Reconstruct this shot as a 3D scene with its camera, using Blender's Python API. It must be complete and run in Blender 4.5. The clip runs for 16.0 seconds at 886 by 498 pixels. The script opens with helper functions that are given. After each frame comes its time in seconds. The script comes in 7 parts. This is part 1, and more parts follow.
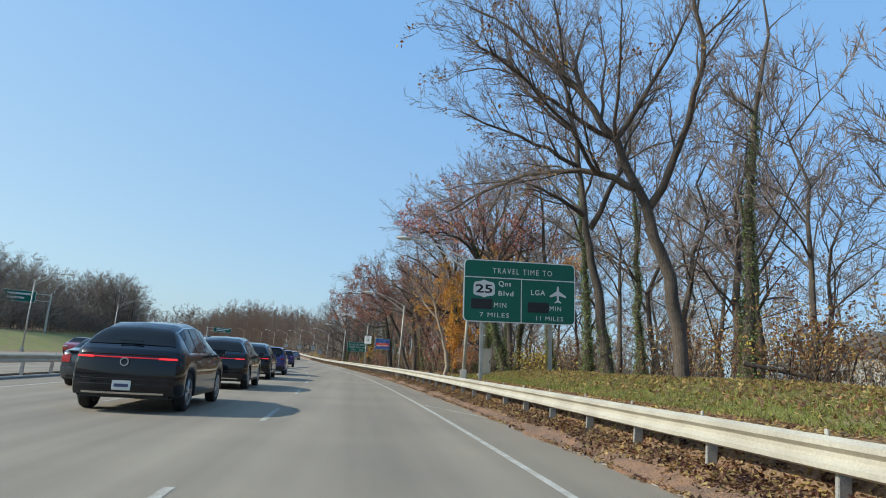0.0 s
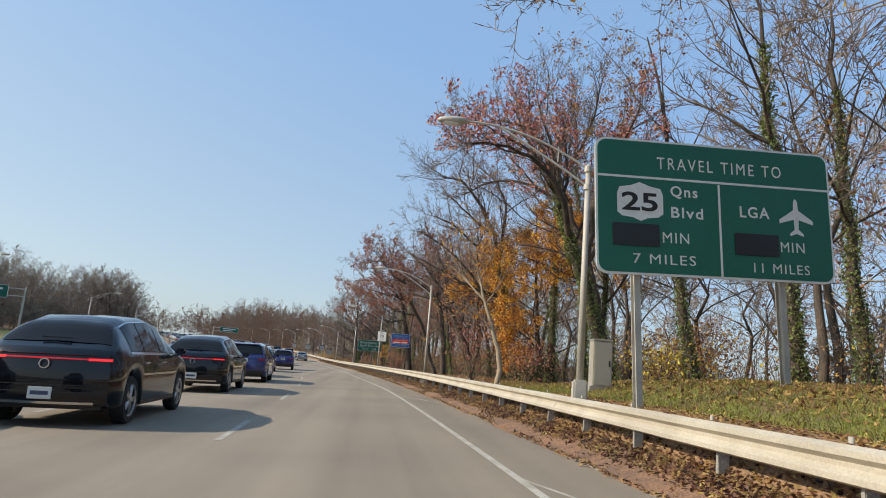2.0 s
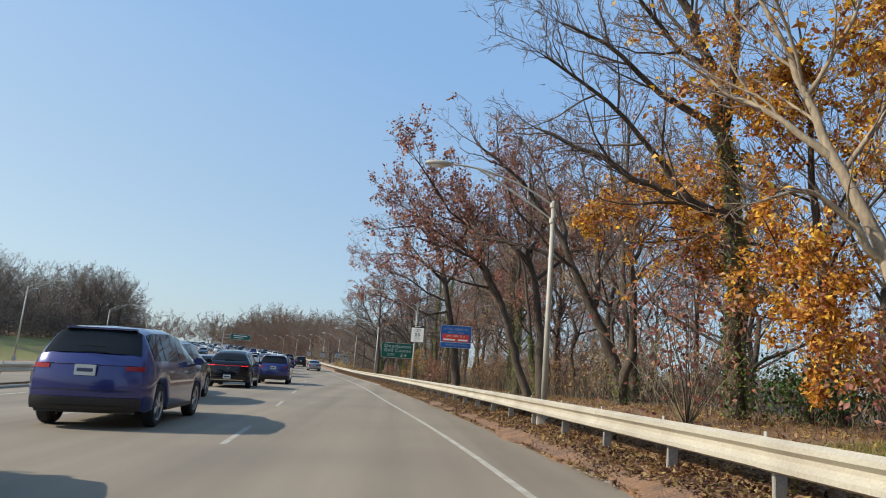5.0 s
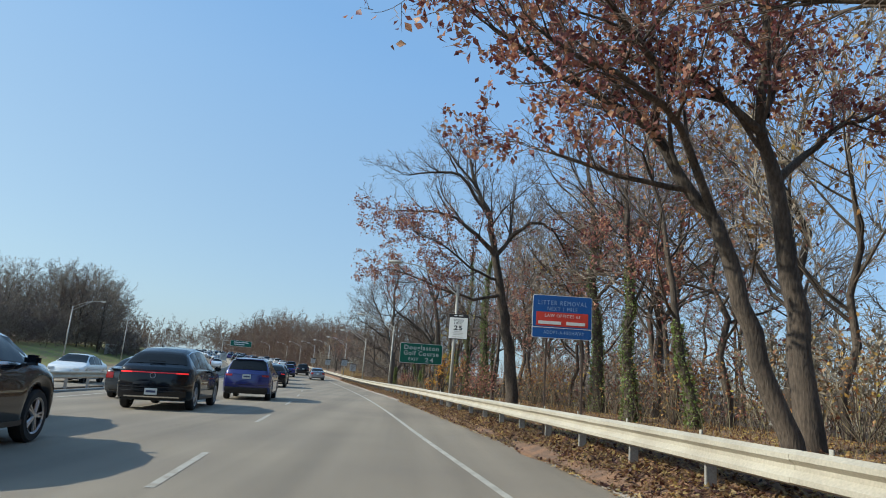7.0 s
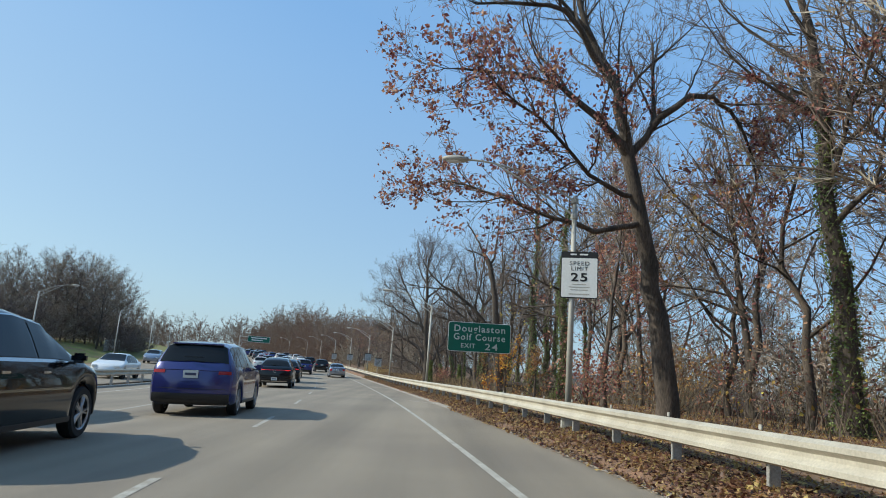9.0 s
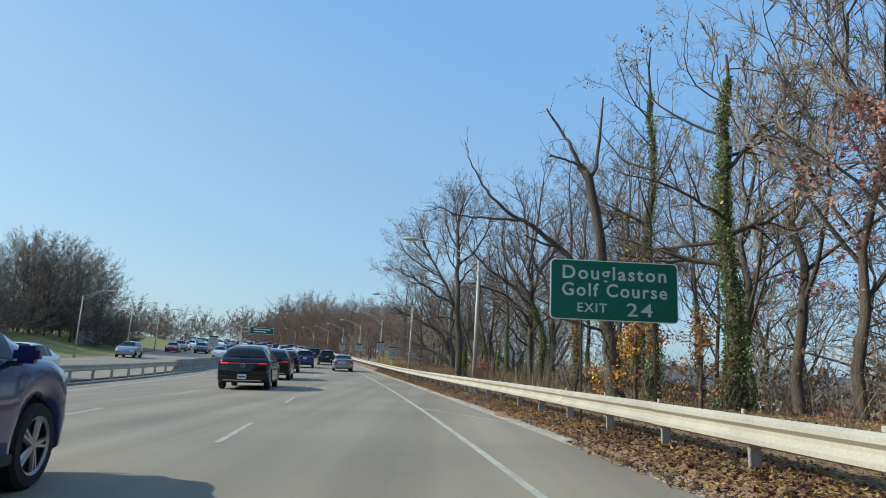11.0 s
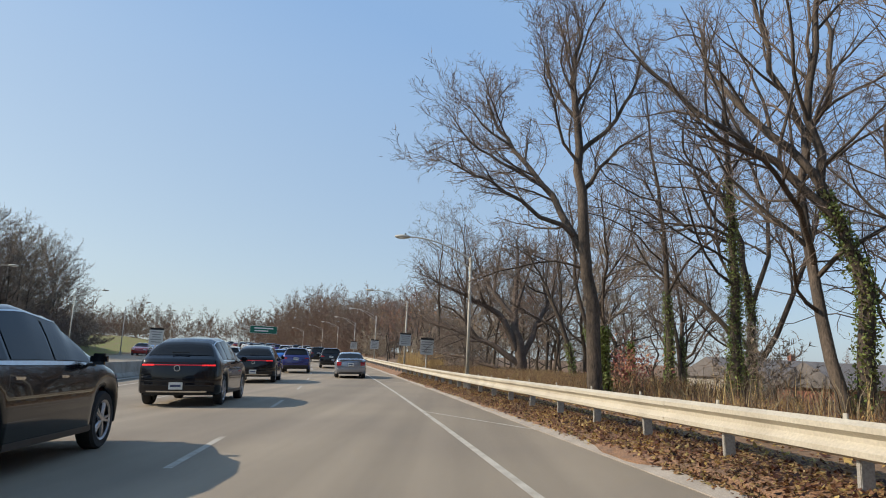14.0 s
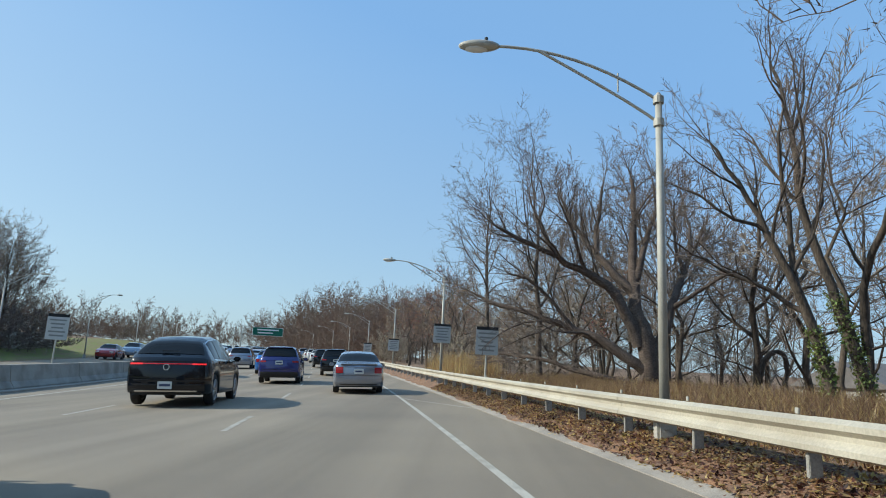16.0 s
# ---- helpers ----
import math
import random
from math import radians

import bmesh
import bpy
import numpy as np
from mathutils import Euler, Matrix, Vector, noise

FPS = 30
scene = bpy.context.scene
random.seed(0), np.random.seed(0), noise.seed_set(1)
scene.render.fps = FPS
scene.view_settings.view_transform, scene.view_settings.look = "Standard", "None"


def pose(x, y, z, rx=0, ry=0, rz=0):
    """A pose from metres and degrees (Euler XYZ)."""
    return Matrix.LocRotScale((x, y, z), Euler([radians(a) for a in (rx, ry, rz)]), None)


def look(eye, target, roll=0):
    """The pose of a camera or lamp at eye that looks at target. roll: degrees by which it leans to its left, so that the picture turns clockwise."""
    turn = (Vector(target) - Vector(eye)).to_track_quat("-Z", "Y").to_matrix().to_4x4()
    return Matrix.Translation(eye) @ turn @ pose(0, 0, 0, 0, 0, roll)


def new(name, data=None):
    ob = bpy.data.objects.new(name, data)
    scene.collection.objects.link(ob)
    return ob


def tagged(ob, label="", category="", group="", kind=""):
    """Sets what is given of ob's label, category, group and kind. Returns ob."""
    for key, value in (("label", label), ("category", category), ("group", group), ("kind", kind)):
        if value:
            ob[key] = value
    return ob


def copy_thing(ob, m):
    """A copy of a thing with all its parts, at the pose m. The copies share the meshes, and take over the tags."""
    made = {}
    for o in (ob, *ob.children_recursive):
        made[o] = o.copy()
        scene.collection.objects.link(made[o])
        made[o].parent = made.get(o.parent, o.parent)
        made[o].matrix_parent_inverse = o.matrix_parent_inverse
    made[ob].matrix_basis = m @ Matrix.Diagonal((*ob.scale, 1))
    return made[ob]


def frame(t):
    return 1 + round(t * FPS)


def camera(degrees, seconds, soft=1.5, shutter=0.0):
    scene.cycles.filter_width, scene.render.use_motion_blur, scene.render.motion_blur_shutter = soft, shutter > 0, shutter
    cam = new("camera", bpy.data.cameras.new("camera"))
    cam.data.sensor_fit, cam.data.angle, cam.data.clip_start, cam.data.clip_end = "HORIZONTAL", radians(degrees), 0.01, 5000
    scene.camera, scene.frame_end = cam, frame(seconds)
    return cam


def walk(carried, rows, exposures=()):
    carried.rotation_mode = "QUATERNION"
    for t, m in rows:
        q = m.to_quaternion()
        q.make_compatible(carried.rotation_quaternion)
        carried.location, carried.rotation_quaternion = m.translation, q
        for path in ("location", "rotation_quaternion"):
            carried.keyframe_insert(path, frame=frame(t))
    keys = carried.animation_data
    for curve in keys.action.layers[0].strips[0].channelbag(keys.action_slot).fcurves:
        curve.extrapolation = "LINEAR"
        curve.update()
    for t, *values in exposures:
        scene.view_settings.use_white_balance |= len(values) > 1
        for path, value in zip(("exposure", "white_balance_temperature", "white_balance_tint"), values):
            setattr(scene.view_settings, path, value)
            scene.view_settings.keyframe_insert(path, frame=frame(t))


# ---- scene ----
cam = camera(68.07, 16.0, soft=1.0)
PATH = [
    (0.000, -0.135, -1.500, 1.152, 100.238, -4.673, -7.576),
    (0.500, -0.060, 1.418, 1.151, 100.250, -4.652, -7.441),
    (1.000, -0.002, 4.383, 1.153, 100.241, -4.578, -7.189),
    (1.500, 0.048, 7.397, 1.152, 100.228, -4.564, -6.794),
    (2.000, 0.077, 10.485, 1.179, 100.201, -4.501, -6.380),
    (2.500, 0.102, 13.536, 1.150, 100.156, -4.393, -5.902),
    (3.000, 0.094, 16.531, 1.119, 100.172, -4.341, -5.460),
    (3.500, 0.020, 19.447, 1.156, 100.238, -4.417, -5.038),
    (4.000, -0.118, 22.459, 1.154, 100.481, -4.422, -4.832),
    (4.833, -0.337, 27.453, 1.167, 100.804, -4.519, -4.609),
    (5.667, -0.620, 32.522, 1.180, 101.324, -4.671, -4.324),
    (6.500, -0.936, 37.612, 1.179, 101.598, -4.727, -4.087),
    (7.000, -1.138, 40.693, 1.170, 101.601, -4.630, -3.873),
    (7.500, -1.322, 43.713, 1.126, 101.617, -4.556, -3.372),
    (8.000, -1.516, 46.709, 1.142, 101.464, -4.220, -2.769),
    (8.500, -1.755, 49.767, 1.142, 101.305, -4.087, -2.278),
    (9.000, -2.014, 52.751, 1.135, 101.090, -4.074, -1.793),
    (9.833, -2.466, 57.947, 1.136, 100.818, -3.842, -1.426),
    (10.667, -2.973, 63.359, 1.140, 100.410, -3.437, -0.980),
    (11.500, -3.508, 68.828, 1.143, 100.199, -3.186, -0.704),
    (12.000, -3.817, 72.043, 1.120, 100.244, -3.085, -0.500),
    (12.500, -4.154, 75.362, 1.151, 100.194, -2.930, -0.269),
    (13.000, -4.500, 78.620, 1.155, 100.218, -2.850, -0.087),
    (13.500, -4.919, 82.167, 1.124, 100.238, -2.688, 0.172),
    (14.000, -5.409, 85.960, 1.146, 100.228, -2.284, 0.560),
    (14.500, -5.873, 89.771, 1.164, 100.380, -2.022, 0.826),
    (15.000, -6.308, 93.386, 1.116, 100.581, -2.167, 1.202),
    (15.500, -6.792, 97.013, 1.148, 100.632, -2.155, 1.514),
    (16.000, -7.320, 100.658, 1.163, 100.701, -2.395, 1.899),
]
TONE = [(0.0, -0.02, 5850, 3), (0.6, 0.0, 6350, 8), (1.0, 0.0, 6650, 11), (4.2, 0.0, 6600, 11), (6.3, -0.09, 5980, 4), (9.2, -0.1, 5900, 3),
        (11.3, -0.08, 5800, 1), (11.7, -0.08, 6050, 4), (12.2, -0.08, 6300, 7), (12.8, -0.06, 6650, 12), (13.8, -0.06, 6750, 12), (14.6, -0.07, 6550, 10), (15.0, -0.08, 6400, 9), (15.4, -0.08, 5980, 3), (16.0, -0.08, 5900, 3)]
walk(cam, [(t, pose(x, y, z, rx, ry, rz)) for t, x, y, z, rx, ry, rz in PATH], TONE)

# ---- world and sun ----
SUN_ELEV, SUN_AZ = radians(33), radians(93)   # azimuth counted to the left of +y
sun_dir = Vector((-math.sin(SUN_AZ) * math.cos(SUN_ELEV), math.cos(SUN_AZ) * math.cos(SUN_ELEV), math.sin(SUN_ELEV)))
world = bpy.data.worlds.new("world")
scene.world = world
world.use_nodes = True
wn = world.node_tree.nodes
wl = world.node_tree.links
sky = wn.new("ShaderNodeTexSky")
sky.sky_type = "NISHITA"
sky.sun_disc = False
sky.sun_elevation = SUN_ELEV
sky.sun_rotation = -SUN_AZ
sky.air_density, sky.dust_density, sky.ozone_density = 1.0, 1.3, 1.6
wn["Background"].inputs["Strength"].default_value = 0.122
even = wn.new("ShaderNodeMix")                  # clear upper air evens the sky out, haze pales it low down
even.data_type = "RGBA"
air = wn.new("ShaderNodeMix")
air.data_type = "RGBA"
air.inputs["A"].default_value = (5.3, 6.9, 8.15, 1)
air.inputs["B"].default_value = (2.95, 5.15, 8.5, 1)
geo = wn.new("ShaderNodeTexCoord")
sep = wn.new("ShaderNodeSeparateXYZ")
lift = wn.new("ShaderNodeMapRange")
lift.inputs["From Min"].default_value = 0.0
lift.inputs["From Max"].default_value = 0.42
lift.inputs["To Min"].default_value = 0.45
lift.inputs["To Max"].default_value = 0.62
wl.new(geo.outputs["Generated"], sep.inputs["Vector"])
wl.new(sep.outputs["Z"], lift.inputs["Value"])
wl.new(lift.outputs["Result"], even.inputs["Factor"])
thin = wn.new("ShaderNodeMapRange")
thin.inputs["From Min"].default_value = 0.0
thin.inputs["From Max"].default_value = 0.46
tilt = wn.new("ShaderNodeVectorMath")            # deeper blue away from the sun
tilt.operation = "DOT_PRODUCT"
tilt.inputs[1].default_value = (0.28, 0, 1)
wl.new(geo.outputs["Generated"], tilt.inputs[0])
wl.new(tilt.outputs["Value"], thin.inputs["Value"])
wl.new(thin.outputs["Result"], air.inputs["Factor"])
wl.new(air.outputs["Result"], even.inputs["B"])
wl.new(sky.outputs["Color"], even.inputs["A"])
wl.new(even.outputs["Result"], wn["Background"].inputs["Color"])
sun = new("sun", bpy.data.lights.new("sun", "SUN"))
sun.data.energy = 5.2
sun.data.angle = radians(0.6)
sun.data.color = (1.0, 0.90, 0.75)
sun.matrix_basis = look((0, 0, 60) , Vector((0, 0, 60)) - sun_dir)

# ---- materials ----


def mat(name, base, rough=0.6, metal=0.0, vary=0.15, scale=6.0, fine=60.0, bump=0.0, coat=0.0, second=None, spots=0.0, per="", stretch=None):
    """A plain surface with variation at two scales; second: a second colour mixed in by large noise."""
    m = bpy.data.materials.new(name)
    m.use_nodes = True
    nt = m.node_tree
    b = nt.nodes["Principled BSDF"]
    tc = nt.nodes.new("ShaderNodeTexCoord")
    src = tc.outputs["Object"]
    if stretch:
        mp = nt.nodes.new("ShaderNodeMapping")
        mp.inputs["Scale"].default_value = stretch
        nt.links.new(src, mp.inputs["Vector"])
        src = mp.outputs["Vector"]
    n1 = nt.nodes.new("ShaderNodeTexNoise")
    n1.inputs["Scale"].default_value = scale
    n1.inputs["Detail"].default_value = 5
    n2 = nt.nodes.new("ShaderNodeTexNoise")
    n2.inputs["Scale"].default_value = fine
    n2.inputs["Detail"].default_value = 3
    for n in (n1, n2):
        nt.links.new(src, n.inputs["Vector"])
    mix = nt.nodes.new("ShaderNodeMix")
    mix.data_type = "RGBA"
    c2 = second if second else tuple(c * (1 - vary) for c in base)
    mix.inputs["A"].default_value = (*base, 1)
    mix.inputs["B"].default_value = (*c2, 1)
    ramp = nt.nodes.new("ShaderNodeMapRange")
    ramp.inputs["From Min"].default_value = 0.38
    ramp.inputs["From Max"].default_value = 0.64
    nt.links.new(n1.outputs["Fac"], ramp.inputs["Value"])
    nt.links.new(ramp.outputs["Result"], mix.inputs["Factor"])
    hv = nt.nodes.new("ShaderNodeHueSaturation")
    mr = nt.nodes.new("ShaderNodeMapRange")
    mr.inputs["From Min"].default_value = 0.3
    mr.inputs["From Max"].default_value = 0.7
    mr.inputs["To Min"].default_value = 1 - vary
    mr.inputs["To Max"].default_value = 1 + vary
    nt.links.new(n2.outputs["Fac"], mr.inputs["Value"])
    nt.links.new(mix.outputs["Result"], hv.inputs["Color"])
    val = mr.outputs["Result"]
    if per:
        if per == "object":
            r = nt.nodes.new("ShaderNodeObjectInfo").outputs["Random"]
        else:
            r = nt.nodes.new("ShaderNodeNewGeometry").outputs["Random Per Island"]
        m2 = nt.nodes.new("ShaderNodeMapRange")
        m2.inputs["To Min"].default_value = 1 - 2.2 * vary
        m2.inputs["To Max"].default_value = 1 + 1.6 * vary
        nt.links.new(r, m2.inputs["Value"])
        mu = nt.nodes.new("ShaderNodeMath")
        mu.operation = "MULTIPLY"
        nt.links.new(val, mu.inputs[0])
        nt.links.new(m2.outputs["Result"], mu.inputs[1])
        val = mu.outputs["Value"]
        m3 = nt.nodes.new("ShaderNodeMapRange")
        m3.inputs["To Min"].default_value = 0.5 - 0.08 * vary
        m3.inputs["To Max"].default_value = 0.5 + 0.16 * vary
        nt.links.new(r, m3.inputs["Value"])
        nt.links.new(m3.outputs["Result"], hv.inputs["Hue"])
    nt.links.new(val, hv.inputs["Value"])
    nt.links.new(hv.outputs["Color"], b.inputs["Base Color"])
    b.inputs["Roughness"].default_value = rough
    b.inputs["Metallic"].default_value = metal
    b.inputs["Coat Weight"].default_value = coat
    b.inputs["Coat Roughness"].default_value = 0.05
    if bump:
        bp = nt.nodes.new("ShaderNodeBump")
        bp.inputs["Strength"].default_value = bump
        bp.inputs["Distance"].default_value = 0.02
        nt.links.new(n2.outputs["Fac"], bp.inputs["Height"])
        nt.links.new(bp.outputs["Normal"], b.inputs["Normal"])
    return m


def leaf_mat(name, base, second, vary=0.3):
    m = mat(name, base, 0.55, vary=vary, scale=1.2, fine=30, second=second, per="island")
    b = m.node_tree.nodes["Principled BSDF"]
    out = m.node_tree.nodes["Material Output"]
    tr = m.node_tree.nodes.new("ShaderNodeBsdfTranslucent")
    mx = m.node_tree.nodes.new("ShaderNodeMixShader")
    mx.inputs["Fac"].default_value = 0.35
    m.node_tree.links.new(b.inputs["Base Color"].links[0].from_socket, tr.inputs["Color"])
    m.node_tree.links.new(b.outputs["BSDF"], mx.inputs[1])
    m.node_tree.links.new(tr.outputs["BSDF"], mx.inputs[2])
    m.node_tree.links.new(mx.outputs["Shader"], out.inputs["Surface"])
    return m


def glow_mat(name, base, power):
    m = bpy.data.materials.new(name)
    m.use_nodes = True
    b = m.node_tree.nodes["Principled BSDF"]
    b.inputs["Base Color"].default_value = (*base, 1)
    b.inputs["Roughness"].default_value = 0.15
    b.inputs["Emission Color"].default_value = (*base, 1)
    b.inputs["Emission Strength"].default_value = power
    return m


M = {
    "asphalt": mat("asphalt", (0.265, 0.220, 0.160), 0.85, vary=0.16, scale=0.25, fine=220, bump=0.35, second=(0.225, 0.187, 0.140)),
    "line_worn": mat("worn_road_paint", (0.42, 0.39, 0.33), 0.8, vary=0.3, scale=6, fine=90, second=(0.30, 0.265, 0.21)),
    "line": mat("road_paint", (0.47, 0.44, 0.37), 0.7, vary=0.28, scale=3, fine=90, second=(0.34, 0.31, 0.25)),
    "kerb": mat("worn_concrete_edge", (0.34, 0.30, 0.25), 0.9, vary=0.2, scale=2, fine=60, bump=0.4),
    "rail": mat("weathered_steel_rail", (0.51, 0.465, 0.365), 0.55, metal=0.15, vary=0.12, scale=1.5, fine=40, second=(0.42, 0.375, 0.29), bump=0.05),
    "post": mat("galvanised_post", (0.40, 0.38, 0.34), 0.6, metal=0.4, vary=0.2, scale=4, fine=60),
    "pole": mat("galvanised_pole", (0.46, 0.44, 0.38), 0.6, metal=0.15, vary=0.12, scale=3, fine=70, second=(0.38, 0.36, 0.31)),
    "brown_post": mat("rusted_brown_post", (0.10, 0.065, 0.045), 0.7, vary=0.25, scale=4, fine=60),
    "sign_green": mat("green_sign_sheet", (0.004, 0.125, 0.075), 0.45, vary=0.06, scale=1.5, fine=25),
    "sign_blue": mat("blue_sign_sheet", (0.012, 0.095, 0.33), 0.45, vary=0.08, scale=1.5, fine=25),
    "sign_red": mat("red_sign_sheet", (0.62, 0.05, 0.03), 0.5, vary=0.08, scale=2, fine=25),
    "sign_white": mat("white_sign_sheet", (0.74, 0.74, 0.70), 0.5, vary=0.05, scale=2, fine=25),
    "sign_faded": mat("faded_pale_blue_lettering", (0.30, 0.45, 0.68), 0.5, vary=0.2, scale=5, fine=60),
    "sign_dull": mat("weathered_sign_sheet", (0.50, 0.50, 0.47), 0.6, vary=0.12, scale=3, fine=40),
    "sign_grey": mat("grey_lettering", (0.24, 0.24, 0.23), 0.6, vary=0.12, scale=3, fine=40),
    "sign_dim": mat("dull_white_lettering", (0.56, 0.62, 0.56), 0.5, vary=0.12, scale=5, fine=60),
    "sign_back": mat("grey_sign_aluminium", (0.42, 0.42, 0.40), 0.5, metal=0.5, vary=0.1),
    "ink": mat("black_ink", (0.012, 0.012, 0.012), 0.6, vary=0.1),
    "display": mat("dark_display", (0.012, 0.011, 0.010), 0.4, vary=0.3, scale=30, fine=80),
    "cabinet": mat("beige_cabinet_paint", (0.31, 0.29, 0.24), 0.6, vary=0.1, scale=2, fine=40),
    "concrete": mat("barrier_concrete", (0.33, 0.31, 0.27), 0.9, vary=0.18, scale=1.2, fine=50, bump=0.3, second=(0.22, 0.20, 0.17)),
    "bark": mat("brown_grey_bark", (0.105, 0.080, 0.059), 0.95, vary=0.4, scale=3, fine=34, bump=1.0, second=(0.052, 0.041, 0.032), stretch=(1, 1, 0.25)),
    "bark_grey": mat("grey_bark", (0.105, 0.080, 0.058), 0.95, vary=0.35, scale=3, fine=30, bump=1.0, second=(0.062, 0.050, 0.040), stretch=(1, 1, 0.25)),
    "bark_pale": mat("pale_bark", (0.36, 0.29, 0.20), 0.9, vary=0.2, scale=4, fine=25, bump=0.5, second=(0.26, 0.20, 0.14), stretch=(1, 1, 0.3)),
    "bark_dark": mat("dark_oak_bark", (0.085, 0.062, 0.048), 0.95, vary=0.35, scale=2.5, fine=22, bump=1.0, second=(0.12, 0.09, 0.07)),
    "twig": mat("twig_bark", (0.205, 0.158, 0.125), 0.95, vary=0.25, scale=1, fine=10, second=(0.155, 0.115, 0.09)),
    "twig_far": mat("far_twig_bark", (0.25, 0.19, 0.15), 0.95, vary=0.25, scale=0.10, fine=4, second=(0.22, 0.13, 0.09), per="object"),
    "twig_haze": mat("hazy_twig_bark", (0.26, 0.20, 0.16), 0.95, vary=0.2, scale=0.12, fine=4, second=(0.21, 0.155, 0.12), per="object"),
    "twig_mid": mat("wood_twig_bark", (0.30, 0.235, 0.19), 0.95, vary=0.2, scale=0.3, fine=4, second=(0.225, 0.17, 0.13), per="object"),
    "leaf_red": leaf_mat("russet_leaves", (0.42, 0.155, 0.12), (0.31, 0.11, 0.10)),
    "leaf_pink": leaf_mat("pinkish_red_leaves", (0.60, 0.16, 0.15), (0.48, 0.15, 0.12)),
    "leaf_brown": leaf_mat("brown_leaves", (0.38, 0.17, 0.065), (0.30, 0.12, 0.05)),
    "leaf_orange": leaf_mat("orange_leaves", (0.70, 0.29, 0.05), (0.58, 0.20, 0.04)),
    "leaf_yellow": leaf_mat("yellow_leaves", (0.52, 0.34, 0.07), (0.42, 0.21, 0.05)),
    "leaf_green": leaf_mat("green_leaves", (0.10, 0.15, 0.03), (0.06, 0.10, 0.02)),
    "ivy": leaf_mat("ivy_leaves", (0.26, 0.28, 0.075), (0.12, 0.145, 0.045)),
    "litter": leaf_mat("fallen_leaves", (0.42, 0.21, 0.09), (0.30, 0.13, 0.06), vary=0.35),
    "leaf_dry": leaf_mat("dry_rust_leaves", (0.31, 0.135, 0.075), (0.18, 0.085, 0.055), vary=0.45),
    "grass": leaf_mat("mown_grass", (0.21, 0.205, 0.035), (0.30, 0.24, 0.06), vary=0.3),
    "dry_grass": leaf_mat("dry_grass", (0.33, 0.18, 0.10), (0.24, 0.125, 0.07), vary=0.35),
    "reed": leaf_mat("pale_reed", (0.50, 0.34, 0.17), (0.42, 0.26, 0.12), vary=0.2),
    "brush": mat("brush_stems", (0.165, 0.115, 0.08), 0.95, vary=0.35, scale=0.4, fine=5, second=(0.11, 0.078, 0.055), per="island"),
    "rubber": mat("tyre_rubber", (0.018, 0.018, 0.018), 0.8, vary=0.2),
    "rim": mat("alloy_rim", (0.42, 0.42, 0.43), 0.3, metal=0.9, vary=0.1),
    "trim_black": mat("black_plastic_trim", (0.015, 0.015, 0.016), 0.5, vary=0.2),
    "chrome": mat("satin_chrome", (0.6, 0.6, 0.6), 0.2, metal=1.0, vary=0.05),
    "plate": mat("plate_white", (0.62, 0.62, 0.58), 0.5, vary=0.05),
    "plate_ink": mat("plate_ink", (0.05, 0.06, 0.12), 0.5, vary=0.05),
    "brick": mat("red_brick_wall", (0.30, 0.13, 0.085), 0.9, vary=0.2, scale=2, fine=40, bump=0.3),
    "siding": mat("pale_siding", (0.42, 0.40, 0.35), 0.7, vary=0.08, scale=1, fine=20),
    "roof": mat("grey_shingle_roof", (0.16, 0.145, 0.135), 0.9, vary=0.2, scale=1.5, fine=30, bump=0.4),
    "fence": mat("weathered_fence_boards", (0.40, 0.36, 0.31), 0.85, vary=0.2, scale=1, fine=20),
    "wood_cut": mat("cut_wood", (0.45, 0.33, 0.20), 0.9, vary=0.2, scale=4, fine=40),
}
M["glass"] = bpy.data.materials.new("tinted_glass")
M["glass"].use_nodes = True
gb = M["glass"].node_tree.nodes["Principled BSDF"]
gb.inputs["Base Color"].default_value = (0.012, 0.014, 0.016, 1)
gb.inputs["Roughness"].default_value = 0.04
gb.inputs["Specular IOR Level"].default_value = 0.22
M["tail"] = glow_mat("red_lens", (0.30, 0.012, 0.014), 0.0)
M["brake"] = glow_mat("lit_red_lens", (0.75, 0.02, 0.02), 1.1)
M["bar"] = glow_mat("dim_red_bar", (0.60, 0.014, 0.02), 0.3)
M["lamp_lens"] = glow_mat("clear_lens", (0.7, 0.7, 0.68), 0.0)


def paint(name, c, metal=0.35):
    return mat(name, c, 0.25, metal=metal, vary=0.04, scale=2, fine=300, coat=1.0)


P = {
    "black": paint("black_car_paint", (0.003, 0.004, 0.007), 0.0),
    "blue": paint("blue_violet_car_paint", (0.026, 0.030, 0.15)),
    "sky": paint("bright_blue_car_paint", (0.05, 0.19, 0.52)),
    "silver": paint("silver_car_paint", (0.29, 0.31, 0.36), 0.6),
    "white": paint("white_car_paint", (0.72, 0.72, 0.70), 0.0),
    "grey": paint("dark_grey_car_paint", (0.055, 0.062, 0.070)),
    "red": paint("dark_red_car_paint", (0.25, 0.02, 0.02)),
}
deep = P["black"].node_tree.nodes["Principled BSDF"]
deep.inputs["Specular IOR Level"].default_value = 0.12
deep.inputs["Coat Weight"].default_value = 0.8
deep.inputs["Coat Roughness"].default_value = 0.02



